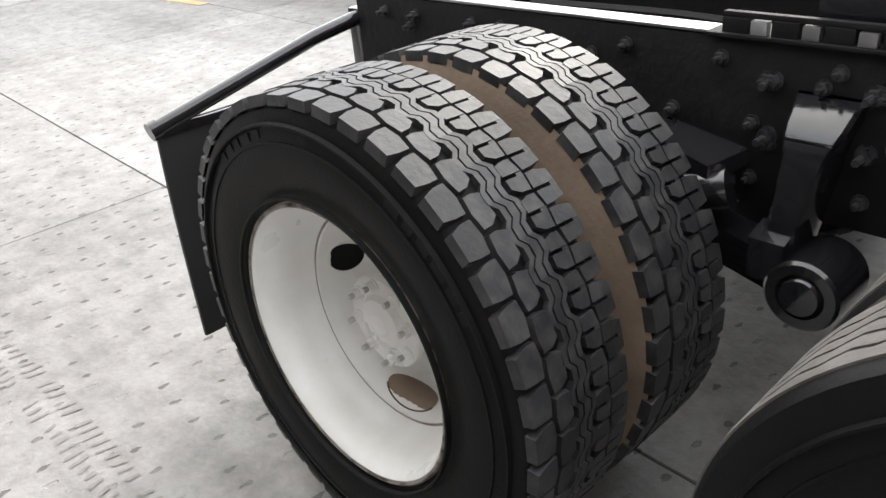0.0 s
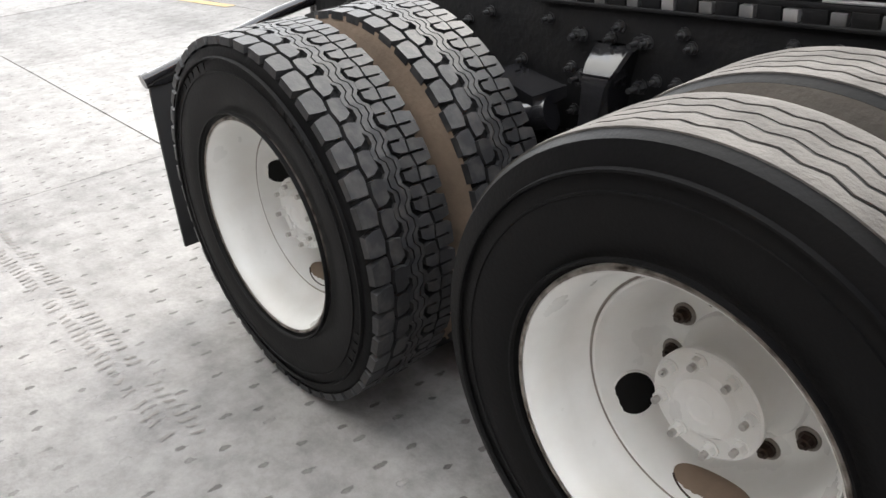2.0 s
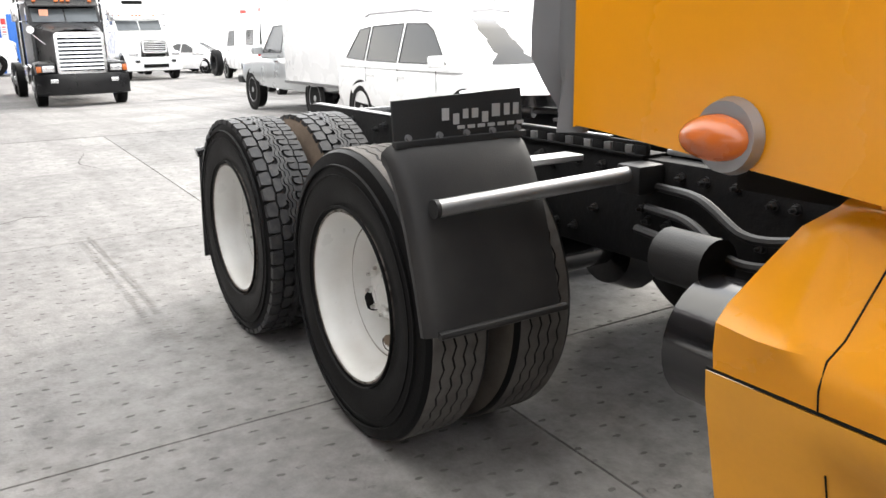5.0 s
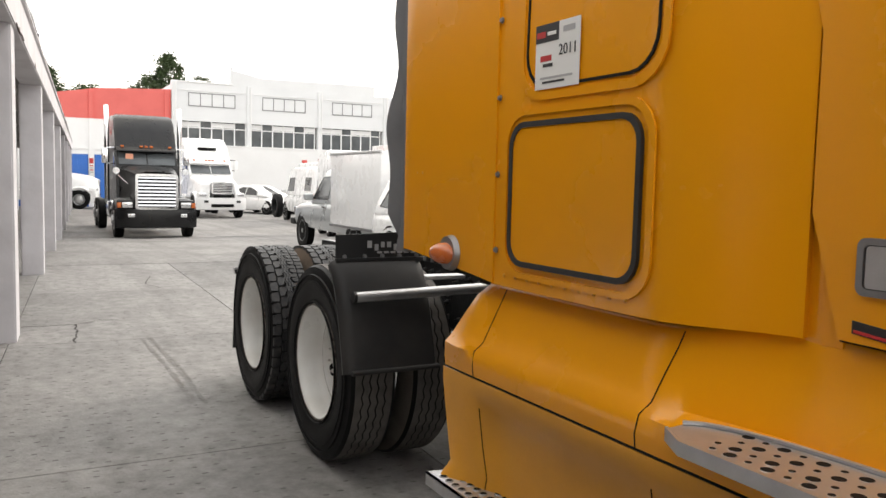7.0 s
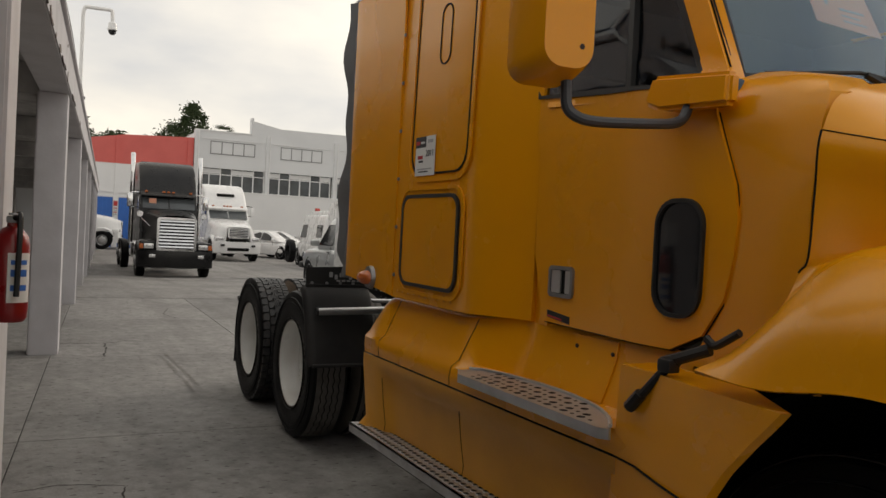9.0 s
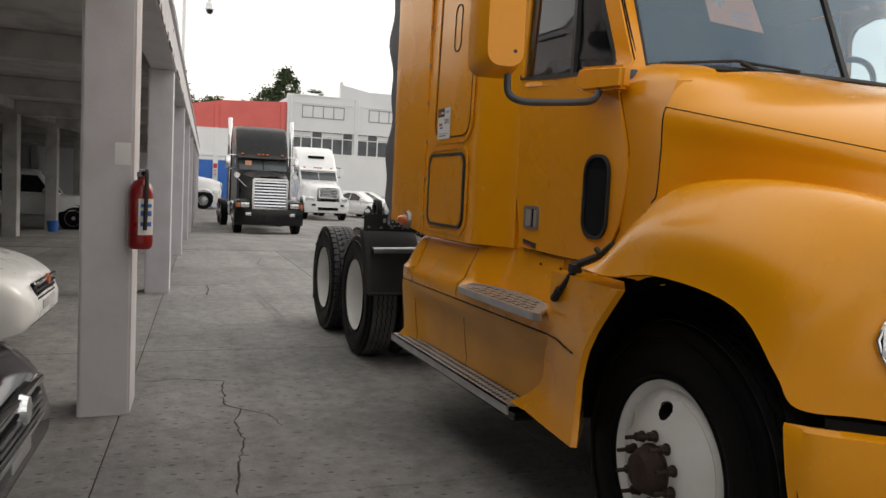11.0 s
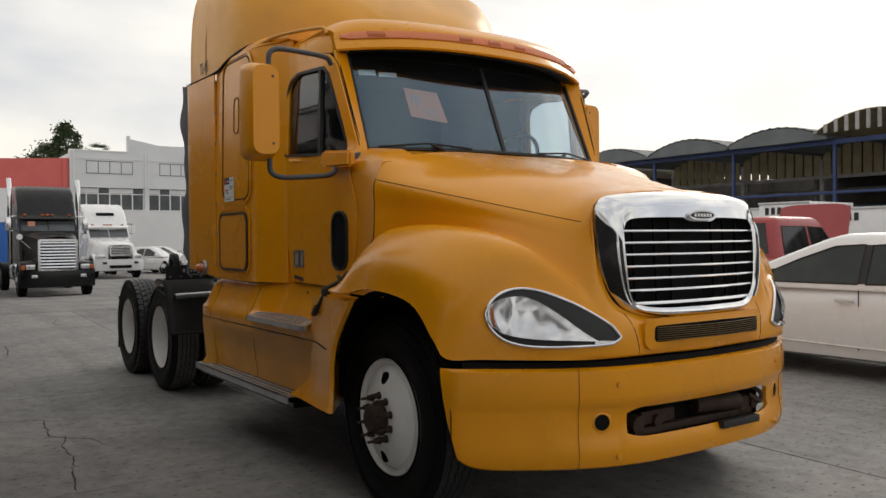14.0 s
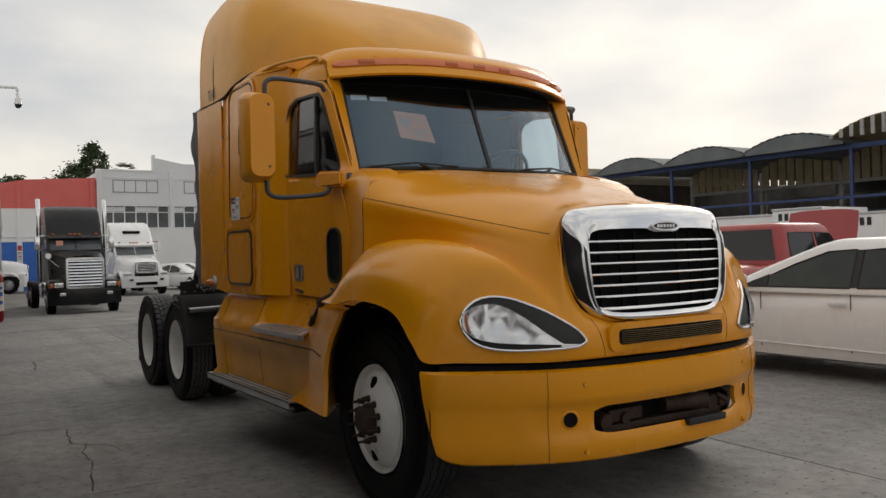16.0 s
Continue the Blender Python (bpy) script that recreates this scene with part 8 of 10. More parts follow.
def pickup(name, m, label, paint, bed=True, crew=True, rims=None):
    rear = -0.92 if crew else -0.25
    cab = Cabin(rear, rear + 0.14, 0.55, 1.15, 1.05, 1.76, 0.86, 0.68)
    wins = [[(rear + 0.22, 1.12), (rear + 0.98, 1.11), (rear + 0.98, 1.60), (rear + 0.30, 1.60)], [(rear + 1.06, 1.11), (0.92, 1.10), (0.56, 1.58), (rear + 1.06, 1.60)]] if crew else [[(rear + 0.2, 1.11), (0.92, 1.10), (0.56, 1.58), (rear + 0.24, 1.60)]]
    root = car(name, m, label, "pickup truck", paint, PK_ROWS, cab, wins, (-1.6, 1.55), 0.88, 0.36, rims, 6, front="truck")
    for s in (-1, 1):
        part("headlamp", boxed((2.30, s * 0.52, 0.72), (2.47, s * 0.80, 0.88), 0.03), LAMP_CLEAR, root)
        part("door_handle", boxed((0.0, s * 0.905, 0.93), (0.16, s * 0.925, 0.96), 0.008), PLASTIC, root)
    part("grille", boxed((2.38, -0.48, 0.70), (2.515, 0.48, 0.84), 0.03), PLASTIC, root)
    part("bumper", boxed((2.30, -0.84, 0.46), (2.60, 0.84, 0.62), 0.05, 3), PLASTIC, root)
    part("rear_bumper", boxed((-2.72, -0.82, 0.46), (-2.55, 0.82, 0.60), 0.03), CHROME if bed else PLASTIC, root)
    return root


red_pickup = pickup("pickup_truck", placed(-0.45, 10.55, 90.0), "faded red crew-cab pickup with its bonnet open", RED_PAINT)
bm = bmesh.new()
rows = []
for y in np.linspace(-0.74, 0.74, 13):
    e = 0.05 * abs(y / 0.74) ** 4
    up = [(1.16 + 0.42 * t + 0.06 * math.sin(math.pi * t), y * (1 - 0.08 * t), 1.05 + 0.98 * t - e) for t in np.linspace(0, 1, 7)]
    rows.append(up + [(x + 0.035, yy, z - 0.01) for x, yy, z in up[::-1]])
loft(bm, rows)
part("open_bonnet", bm, RED_PAINT, red_pickup, "raised red bonnet")

# silver pickup with a white box body, seen beyond the drive wheels
silver = pickup("pickup_truck", placed(-12.2, 5.35, 180.0), "silver single-cab pickup carrying a white box body", SILVER_PAINT, False, False)
part("box_body", boxed((-3.0, -0.95, 0.62), (-0.45, 0.95, 2.06), 0.03), WHITE_PAINT, silver, "white box body")
for s in (-1, 1):
    part("box_rail", boxed((-3.02, s * 0.935, 2.02), (-0.43, s * 0.965, 2.075), 0.008), ALU, silver)
    part("box_rail", boxed((-3.02, s * 0.935, 0.58), (-0.43, s * 0.965, 0.63), 0.008), STEEL, silver)
part("underframe", boxed((-2.9, -0.6, 0.42), (-0.5, 0.6, 0.60), 0.02), RUST, silver)

# white sport-utility car
SUV_ROWS = [(-2.42, 0.50, 0.98, 0.74), (-2.34, 0.36, 1.06, 0.88), (-1.7, 0.28, 1.05, 0.94), (0.0, 0.26, 1.02, 0.95), (1.0, 0.27, 1.01, 0.94), (1.75, 0.30, 0.97, 0.92), (2.2, 0.34, 0.86, 0.82), (2.36, 0.42, 0.72, 0.66)]
suv_cab = Cabin(-2.36, -2.02, 0.35, 1.30, 1.02, 1.72, 0.90, 0.70)
suv = car("suv", placed(-6.75, 4.98, 0.0) @ Matrix.Scale(0.94, 4), "white family SUV with alloy wheels and roof rails", "car", WHITE_PAINT, SUV_ROWS, suv_cab,
          [[(-2.0, 1.12), (-1.38, 1.09), (-1.38, 1.57), (-1.72, 1.53)], [(-1.30, 1.09), (-0.38, 1.08), (-0.38, 1.60), (-1.30, 1.575)], [(-0.30, 1.08), (0.92, 1.08), (0.45, 1.50), (0.25, 1.59), (-0.30, 1.60)]], (-1.42, 1.42), 0.93, 0.37, ALU, 5)
for s in (-1, 1):
    bm = bmesh.new()
    tube(bm, [(-1.8, s * 0.64, 1.70), (-1.6, s * 0.64, 1.76), (-0.2, s * 0.64, 1.78), (0.2, s * 0.64, 1.74)], 0.018, 8)
    part("roof_rail", bm, STEEL, suv)
    part("headlamp", boxed((2.05, s * 0.55, 0.68), (2.26, s * 0.80, 0.84), 0.04), LAMP_CLEAR, suv)
part("grille", boxed((2.22, -0.42, 0.58), (2.38, 0.42, 0.76), 0.04), CHROME, suv)

# white van with beacons, and a box truck behind the SUV
VAN_ROWS = [(-3.0, 0.50, 1.2, 0.95), (-2.96, 0.42, 1.25, 0.99), (0.0, 0.40, 1.25, 1.0), (1.0, 0.40, 1.22, 1.0), (1.7, 0.42, 1.12, 0.97), (2.3, 0.46, 1.0, 0.90), (2.42, 0.52, 0.86, 0.82)]
van = car("ambulance_van", placed(-29.1, 10.15, 176.0), "white ambulance van with red and amber roof beacons", "van", WHITE_PAINT, VAN_ROWS, Cabin(-2.98, -2.86, 0.95, 1.65, 1.2, 2.32, 0.98, 0.86, 0.10),
          [[(0.1, 1.32), (1.2, 1.30), (0.92, 1.86), (0.1, 1.88)], [(-2.6, 1.36), (-1.7, 1.36), (-1.7, 1.88), (-2.6, 1.88)]], (-1.65, 1.65), 0.97, 0.38, WHITE_PAINT, 0)
part("roof_box", boxed((-2.7, -0.72, 2.28), (0.4, 0.72, 2.50), 0.08, 3), WHITE_PAINT, van)
for x, y, mt in ((-2.60, -0.55, RED_LENS), (-2.60, 0.55, RED_LENS), (-2.60, 0.0, AMBER), (0.2, -0.5, RED_LENS), (0.2, 0.5, RED_LENS)):
    part("beacon", boxed((x - 0.12, y - 0.10, 2.48), (x + 0.12, y + 0.10, 2.64), 0.03), mt, van)
    part("beacon_base", boxed((x - 0.14, y - 0.12, 2.46), (x + 0.14, y + 0.12, 2.50), 0.01), WHITE_PAINT, van)
part("back_window", boxed((-3.02, -0.75, 1.45), (-2.95, -0.08, 2.0), 0.02), GLASS_DARK, van)
part("back_window", boxed((-3.02, 0.08, 1.45), (-2.95, 0.75, 2.0), 0.02), GLASS_DARK, van)
for s in (-1, 1):
    part("tail_lamp", boxed((-3.03, s * 0.80, 0.95), (-2.97, s * 0.93, 1.25), 0.015), RED_LENS, van)
part("rear_bumper", boxed((-3.15, -0.95, 0.42), (-2.98, 0.95, 0.56), 0.03), STEEL, van)

box_truck = thing("box_truck", placed(-17.5, 9.3, 175.0), "white box truck with red roof lamps", "truck")
part("box_body", boxed((-3.2, -1.1, 0.85), (1.2, 1.1, 2.75), 0.03), WHITE_PAINT, box_truck)
bm = bmesh.new()
loft(bm, [[(1.3, y, 0.55), (2.85, y, 0.50), (2.95, y, 1.25), (2.45, y, 2.15), (1.3, y, 2.2)] for y in (-1.0, -0.95, 0.95, 1.0)])
part("cab", bm, WHITE_PAINT, box_truck)
bm = bmesh.new()
loft(bm, [[(2.93, y, 1.30), (2.50, y, 2.08), (2.46, y, 2.06), (2.89, y, 1.29)] for y in (-0.85, 0.0, 0.85)])
part("windscreen", bm, GLASS_DARK, box_truck)
for s in (-1, 1):
    part("side_window", boxed((1.6, s * 0.99, 1.35), (2.45, s * 1.008, 1.95), 0.005), GLASS_DARK, box_truck)
    part("roof_lamp", boxed((-3.1, s * 0.85 - 0.12, 2.74), (-2.85, s * 0.85 + 0.12, 2.86), 0.03), RED_LENS, box_truck)
    for x in (-1.8, 2.0):
        road_wheel(box_truck, x, s * 1.02, 0.42, 0.24, WHITE_PAINT, 0)
part("chassis", boxed((-3.1, -0.45, 0.55), (1.3, 0.45, 0.85), 0.02), CHASSIS, box_truck)
# white cowled body behind the pickup's box
bm = bmesh.new()
loft(bm, [[(x, y, z) for x, z in ((-1.2, 0.9), (1.3, 0.9), (1.35, 2.35), (0.9, 2.62), (-0.9, 2.72), (-1.25, 2.6))] for y in (-0.95, -0.9, 0.9, 0.95)])
hood_box = thing("tipper_body", placed(-20.5, 8.4, 170.0), "white high-sided truck body with a rounded cowl", "truck body")
part("body", bm, WHITE_PAINT, hood_box)
for s in (-1, 1):
    for x in (-0.8, 0.8):
        road_wheel(hood_box, x, s * 0.98, 0.42, 0.24, WHITE_PAINT, 0)
part("underframe", boxed((-1.2, -0.5, 0.5), (1.3, 0.5, 0.9), 0.02), CHASSIS, hood_box)

# a big loose tyre
tyre_ob = solid("loose_tyre", lathe(bmesh.new(), tyre_profile(0.30, 0.56, 0.30) + [(0.292, 0.035)], (-33.4, 9.55, fall(-33) + 0.56), 40), RUBBER, "big black truck tyre standing on the concrete", "tyre")


# ---- two other tractors ----
def tractor_wheel(root, x, y, r=0.50, rim=None):
    s = 1 if y > 0 else -1
    wheel = new("wheel")
    wheel.parent = root
    wheel.location = (x, y, r)
    wheel.scale = (1, -s, 1)
    part("tyre", lathe(bmesh.new(), tyre_profile(0.27, r, 0.28), (0, 0, 0), 40), RUBBER, wheel)
    part("rim", lathe(bmesh.new(), [(0.29, 0.03), (0.285, 0.012), (0.26, 0.03), (0.25, 0.10), (0.20, 0.02), (0.13, 0.0), (0.12, -0.05), (0.0, -0.06)], (0, 0, 0), 32), rim or ALU, wheel)
    for k in range(10):
        a = k * math.tau / 10
        bm = bmesh.new()
        nut(bm, around((0, 0, 0), 0.15, a, 0.0), (0, -1, 0), 0.016, 0.03)
        part("wheel_nut", bm, STEEL, wheel)


def tractor(m, label, paint, classic):
    root = thing("semi_truck", m, label, "truck")
    hw = 0.90 if classic else 0.98
    # hood
    if classic:
        net = [[(0.78, 0.58, 0.90), (0.78, 0.58, 1.70), (0.76, 0.50, 1.86), (0.76, 0.0, 1.92)], [(0.0, 0.68, 0.95), (0.0, 0.68, 1.72), (0.0, 0.58, 1.96), (0.0, 0.0, 2.03)], [(-1.25, 0.82, 0.95), (-1.25, 0.82, 1.75), (-1.25, 0.72, 2.06), (-1.25, 0.0, 2.13)]]
    else:
        net = [[(0.98, 0.62, 0.92), (0.96, 0.58, 1.25), (0.92, 0.50, 1.56), (0.92, 0.0, 1.60)], [(0.45, 0.98, 0.95), (0.35, 0.90, 1.30), (0.30, 0.66, 1.72), (0.30, 0.0, 1.80)], [(-1.0, 1.12, 1.0), (-1.0, 1.0, 1.45), (-1.0, 0.90, 1.88), (-1.0, 0.0, 1.97)]]
    rows = []
    for r in spline([[c for p in row for c in p] for row in net], 13):
        p = [tuple(r[3 * k:3 * k + 3]) for k in range(4)]
        p = spline(p, 10)
        rows.append([(x, h, z) for x, h, z in p] + [(x, -h, z) for x, h, z in p[-2::-1]])
    bm = bmesh.new()
    loft(bm, rows, False, False)
    loft(bm, [rows[0], [(x - 0.02, y * 0.9, z) for x, y, z in rows[0]]], False, False)
    part("hood", bm, paint, root)
    # cab and raised sleeper
    z_ws0, z_ws1 = (2.10, 2.56) if classic else (1.95, 2.46)
    bm = bmesh.new()
    prof = [(-3.6, 1.0), (-1.2, 1.0), (-1.25, z_ws0 - 0.02), (-1.55, z_ws1), (-1.62, z_ws1 + 0.12), (-1.85, 3.15), (-2.15, 3.55), (-2.5, 3.72), (-3.6, 3.76)] if classic else [(-3.4, 0.9), (-0.9, 0.9), (-0.95, z_ws0 - 0.02), (-1.35, z_ws1), (-1.42, z_ws1 + 0.1), (-1.9, 3.2), (-2.3, 3.55), (-2.7, 3.66), (-3.4, 3.68)]
    loft(bm, [[(x, y, 1.0 + (z - 1.0) * k) for x, z in prof] for y, k in ((-hw, 0.965), (-hw + 0.03, 0.985), (-hw + 0.12, 0.997), (0, 1.0), (hw - 0.12, 0.997), (hw - 0.03, 0.985), (hw, 0.965))])
    part("cab", bm, paint, root, "", 30)
    xa, xb = (-1.25, -1.55) if classic else (-0.95, -1.35)
    for s in (-1, 1):
        bm = bmesh.new()
        loft(bm, [[(xa + (xb - xa) * t + 0.012 - d, s * y, z_ws0 + 0.03 + (z_ws1 - z_ws0 - 0.06) * t) for t in (0, 1) for d in ((0, 0.01) if t == 0 else (0.01, 0))] for y in (0.02, hw * 0.5, hw - 0.08)])
        part("windscreen", bm, GLASS_GREY, root)
        part("side_window", boxed((xb - 0.55, s * (hw - 0.03), z_ws0), (xb - 0.02, s * (hw + 0.006), z_ws1 - 0.04), 0.003), GLASS_DARK, root)
        # fenders, lamps, mirrors, steps, tanks
        bm = bmesh.new()
        if classic:
            arc = [(0.62 * math.cos(a), 0.50 + 0.62 * math.sin(a)) for a in np.linspace(radians(15), radians(165), 12)]
            loft(bm, [[(x, s * 0.60, z + 0.04), (x, s * 0.9, z + 0.03), (x, s * 1.08, z - 0.02), (x * 0.96, s * 1.08, z - 0.06), (x * 0.95, s * 0.6, z - 0.03)] for x, z in arc])
            box(bm, (0.52, s * 0.60, 0.84), (0.80, s * 1.07, 1.10), 0.05, 3)
        else:
            arc = [(0.66 * math.cos(a), 0.50 + 0.66 * math.sin(a)) for a in np.linspace(radians(8), radians(172), 14)]
            loft(bm, [[(x, s * 0.62, z + 0.10), (x, s * 0.92, z + 0.08), (x, s * 1.10, z - 0.02), (x * 0.95, s * 1.10, z - 0.07), (x * 0.92, s * 0.62, z - 0.03)] for x, z in arc])
            box(bm, (0.50, s * 0.60, 0.88), (0.86, s * 1.04, 1.14), 0.10, 3)
        part("fender", bm, paint, root)
        if classic:
            part("headlamp", boxed((0.78, s * 0.66, 0.88), (0.83, s * 0.94, 1.04), 0.015), LAMP_CLEAR, root)
            part("turn_lamp", boxed((0.74, s * 0.955, 0.88), (0.82, s * 1.07, 1.03), 0.015), AMBER, root)
            bm = bmesh.new()
            tube(bm, bend([(-2.15, s * 1.09, 0.95), (-2.15, s * 1.09, 3.6), (-2.30, s * 1.09, 3.95)], 5, 0.2), 0.075, 14)
            part("exhaust_pipe", bm, CHROME, root)
        else:
            part("headlamp", boxed((0.82, s * 0.66, 0.98), (0.92, s * 0.99, 1.12), 0.04), LAMP_CLEAR, root)
        bm = bmesh.new()
        tube(bm, bend([(-1.6, s * hw, 2.15), (-1.5, s * (hw + 0.3), 2.15), (-1.5, s * (hw + 0.3), 2.62), (-1.6, s * hw, 2.65)], 4, 0.2), 0.018, 6)
        part("mirror_arm", bm, CHROME if classic else PLASTIC, root)
        part("mirror", boxed((-1.55, s * (hw + 0.21), 2.15), (-1.45, s * (hw + 0.39), 2.60), 0.03), CHROME if classic else WHITE_PAINT, root)
        if classic:
            bm = bmesh.new()
            loft(bm, [ring((-0.35 + d, s * 0.98, 1.93), (1, 0, 0), rr, 16) for d, rr in ((-0.08, 0.02), (-0.05, 0.09), (0.0, 0.10), (0.02, 0.095))])
            part("hood_mirror", bm, CHROME, root)
            bm = bmesh.new()
            tube(bm, [(-0.4, s * 0.98, 1.85), (0.25, s * 0.72, 1.55)], 0.014, 6)
            part("hood_mirror_arm", bm, CHROME, root)
        part("fuel_tank", boxed((-3.3, s * 0.62, 0.45), (-1.7, s * 1.08, 1.02), 0.16, 4), CHROME if classic else WHITE_PAINT, root)
        for k, x in enumerate((0.0, -4.6, -5.9)):
            tractor_wheel(root, x, s * (1.10 if k == 0 else 1.2), 0.50)
    # grille
    if classic:
        part("grille_field", boxed((0.77, -0.52, 0.88), (0.79, 0.52, 1.78), 0.002), DARK, root)
        for k in range(9):
            z = 0.92 + k * 0.098
            bm = bmesh.new()
            loft(bm, [[(0.79, y, z), (0.835, y, z + 0.01), (0.825, y, z + 0.058), (0.79, y, z + 0.07)] for y in (-0.52, 0.52)])
            part("grille_bar", bm, CHROME, root)
        bm = bmesh.new()
        frame_of(bm, centred(rrect(1.17, 1.02, 0.09), 0, 1.34), centred(rrect(1.03, 0.88, 0.05), 0, 1.34), lambda u, v, w: (0.79 + w, u, v), 0.06)
        part("grille_surround", bm, CHROME, root)
    else:
        part("grille_field", boxed((0.93, -0.44, 1.12), (0.985, 0.44, 1.52), 0.03), DARK, root)
        for k in range(5):
            part("grille_bar", boxed((0.98, -0.43, 1.15 + k * 0.075), (1.0, 0.43, 1.18 + k * 0.075), 0.006), CHROME, root)
        bm = bmesh.new()
        frame_of(bm, centred(rrect(0.98, 0.48, 0.08), 0, 1.32), centred(rrect(0.86, 0.38, 0.05), 0, 1.32), lambda u, v, w: (0.965 + w, u, v), 0.04)
        part("grille_surround", bm, CHROME, root)
        part("lower_slot", boxed((1.0, -0.4, 0.96), (1.03, 0.4, 1.04), 0.01), DARK, root)
    # bumper
    bm = bmesh.new()
    zb0, zb1 = (0.30, 0.84) if classic else (0.36, 0.92)
    loft(bm, [[(0.98 - 0.20 * abs(t) ** 4, t * 1.10, zb0 + 0.03), (1.02 - 0.20 * abs(t) ** 4, t * 1.10, (zb0 + zb1) / 2), (0.98 - 0.20 * abs(t) ** 4, t * 1.10, zb1), (0.80 - 0.2 * abs(t) ** 4, t * 1.08, zb1), (0.80 - 0.2 * abs(t) ** 4, t * 1.08, zb0)] for t in np.linspace(-1, 1, 17)])
    part("bumper", bm, BLACK_PAINT if classic else WHITE_PAINT, root)
    for s in (-1, 1):
        part("fog_lamp", boxed((0.99, s * 0.62, zb1 - 0.22), (1.03, s * 0.80, zb1 - 0.12), 0.01), LAMP_CLEAR if classic else PLASTIC, root)
    if not classic:
        part("bumper_slot", boxed((1.0, -0.5, 0.50), (1.035, 0.5, 0.64), 0.02), DARK, root)
    # visor, marker lamps, note
    bm = bmesh.new()
    loft(bm, [[(xb + 0.02 + 0.0, y, z_ws1 + 0.02), (xb + 0.22, y, z_ws1 - 0.02), (xb + 0.20, y, z_ws1 + 0.02), (xb - 0.02, y, z_ws1 + 0.12)] for y in (-hw + 0.02, 0, hw - 0.02)])
    part("visor", bm, paint, root)
    for y in (-0.7, -0.15, 0.0, 0.15, 0.7):
        part("marker_lamp", boxed((xb - 0.06, y - 0.05, z_ws1 + 0.10), (xb + 0.05, y + 0.05, z_ws1 + 0.16), 0.02), AMBER, root)
    if classic:
        part("note", boxed((-1.40, -0.62, 2.27), (-1.365, -0.40, 2.46)), PAPER_ORANGE, root, "orange paper note in the windscreen")
    else:
        part("roof_vent", boxed((-1.93, -0.42, 3.06), (-1.75, 0.42, 3.20), 0.03), DARK, root)
    part("chassis", boxed((-6.4, -0.45, 0.66), (0.7, 0.45, 0.96), 0.02), CHASSIS, root)
    part("front_axle", boxed((-0.08, -0.95, 0.38), (0.08, 0.95, 0.52), 0.03), CHASSIS, root)
    return root


tractor(placed(-20.97, 2.27, -1.0), "black long-nose tractor with chrome grille and exhaust stacks", BLACK_PAINT, True)
tractor(placed(-32.9, 6.75, 2.0), "white aerodynamic tractor parked behind the black one", WHITE_PAINT, False)
tractor(placed(-42.9, 1.75, 84.0), "white tractor parked crosswise near the blue doors", WHITE_PAINT, False)
# pickup deep in the carport, with a bucket beside it
pickup("pickup_truck", placed(-20.5, -5.15, 90.0), "white pickup parked deep inside the carport", WHITE_PAINT, True, True)
bm = bmesh.new()
zb = fall(-17)
loft(bm, [ring((-17.4, -3.95, zb), (0, 0, 1), 0.12, 20), ring((-17.4, -3.95, zb + 0.29), (0, 0, 1), 0.155, 20), ring((-17.4, -3.95, zb + 0.29), (0, 0, 1), 0.145, 20), ring((-17.4, -3.95, zb + 0.03), (0, 0, 1), 0.11, 20)], True, True)
bucket = solid("bucket", bm, BLUE_DOOR, "blue plastic bucket on the carport floor", "bucket")


# ---- carport: concrete pillars, beams and roof slab, running four degrees across the truck's line ----
SLOPE = -0.0715


def edge(x):
    """y of the carport's edge line at x."""
    return -1.754 + SLOPE * (x - 1.534)


PILLAR_X = [12.2, 6.85, 1.534, -3.83, -9.05, -14.2, -19.3, -24.4, -29.5, -34.6, -39.7]


def along(x, d, z):
    """A point d inside the carport from its edge line at x."""
    return (x + SLOPE * d * -1.0, edge(x) - d, z)


def block_in(bm, x0, x1, d0, d1, z0, z1, chip=0.0):
    vs = [bm.verts.new(along(x, d, z)) for z in (z0, z1) for x, d in ((x0, d0), (x1, d0), (x1, d1), (x0, d1))]
    for f in ((0, 3, 2, 1), (4, 5, 6, 7), (0, 1, 5, 4), (1, 2, 6, 5), (2, 3, 7, 6), (3, 0, 4, 7)):
        bm.faces.new([vs[k] for k in f])
    es = [e for e in bm.edges if all(v in vs for v in e.verts)]
    if chip:
        bmesh.ops.bevel(bm, geom=es, offset=chip, segments=2, affect="EDGES")
    return bm


for px in PILLAR_X:
    z0 = fall(px) - 0.05
    solid("pillar", block_in(bmesh.new(), px - 0.40, px, 0.0, 0.29, z0, 2.74, 0.014), PILLAR, "grey painted concrete carport pillar with chipped edges", "pillar", "structure", "carport pillars")
for px in PILLAR_X[1:]:
    for d in (3.75, 7.9, 12.0):
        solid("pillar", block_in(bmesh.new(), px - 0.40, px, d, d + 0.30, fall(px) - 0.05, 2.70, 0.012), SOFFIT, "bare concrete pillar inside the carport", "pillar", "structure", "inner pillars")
carport = thing("carport_roof", pose(0, 0, 0), "stained concrete carport roof on beams with a spalled edge", "roof", "", "structure")
x0, x1 = PILLAR_X[-1] - 0.6, PILLAR_X[0] + 0.4
part("edge_beam", block_in(bmesh.new(), x0, x1, -0.03, 0.27, 2.735, 3.09, 0.012), PILLAR, carport, "weathered edge beam")
part("coping", block_in(bmesh.new(), x0, x1, -0.06, 0.32, 3.094, 3.14, 0.008), PILLAR, carport)
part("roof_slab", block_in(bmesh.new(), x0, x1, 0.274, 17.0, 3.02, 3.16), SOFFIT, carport)
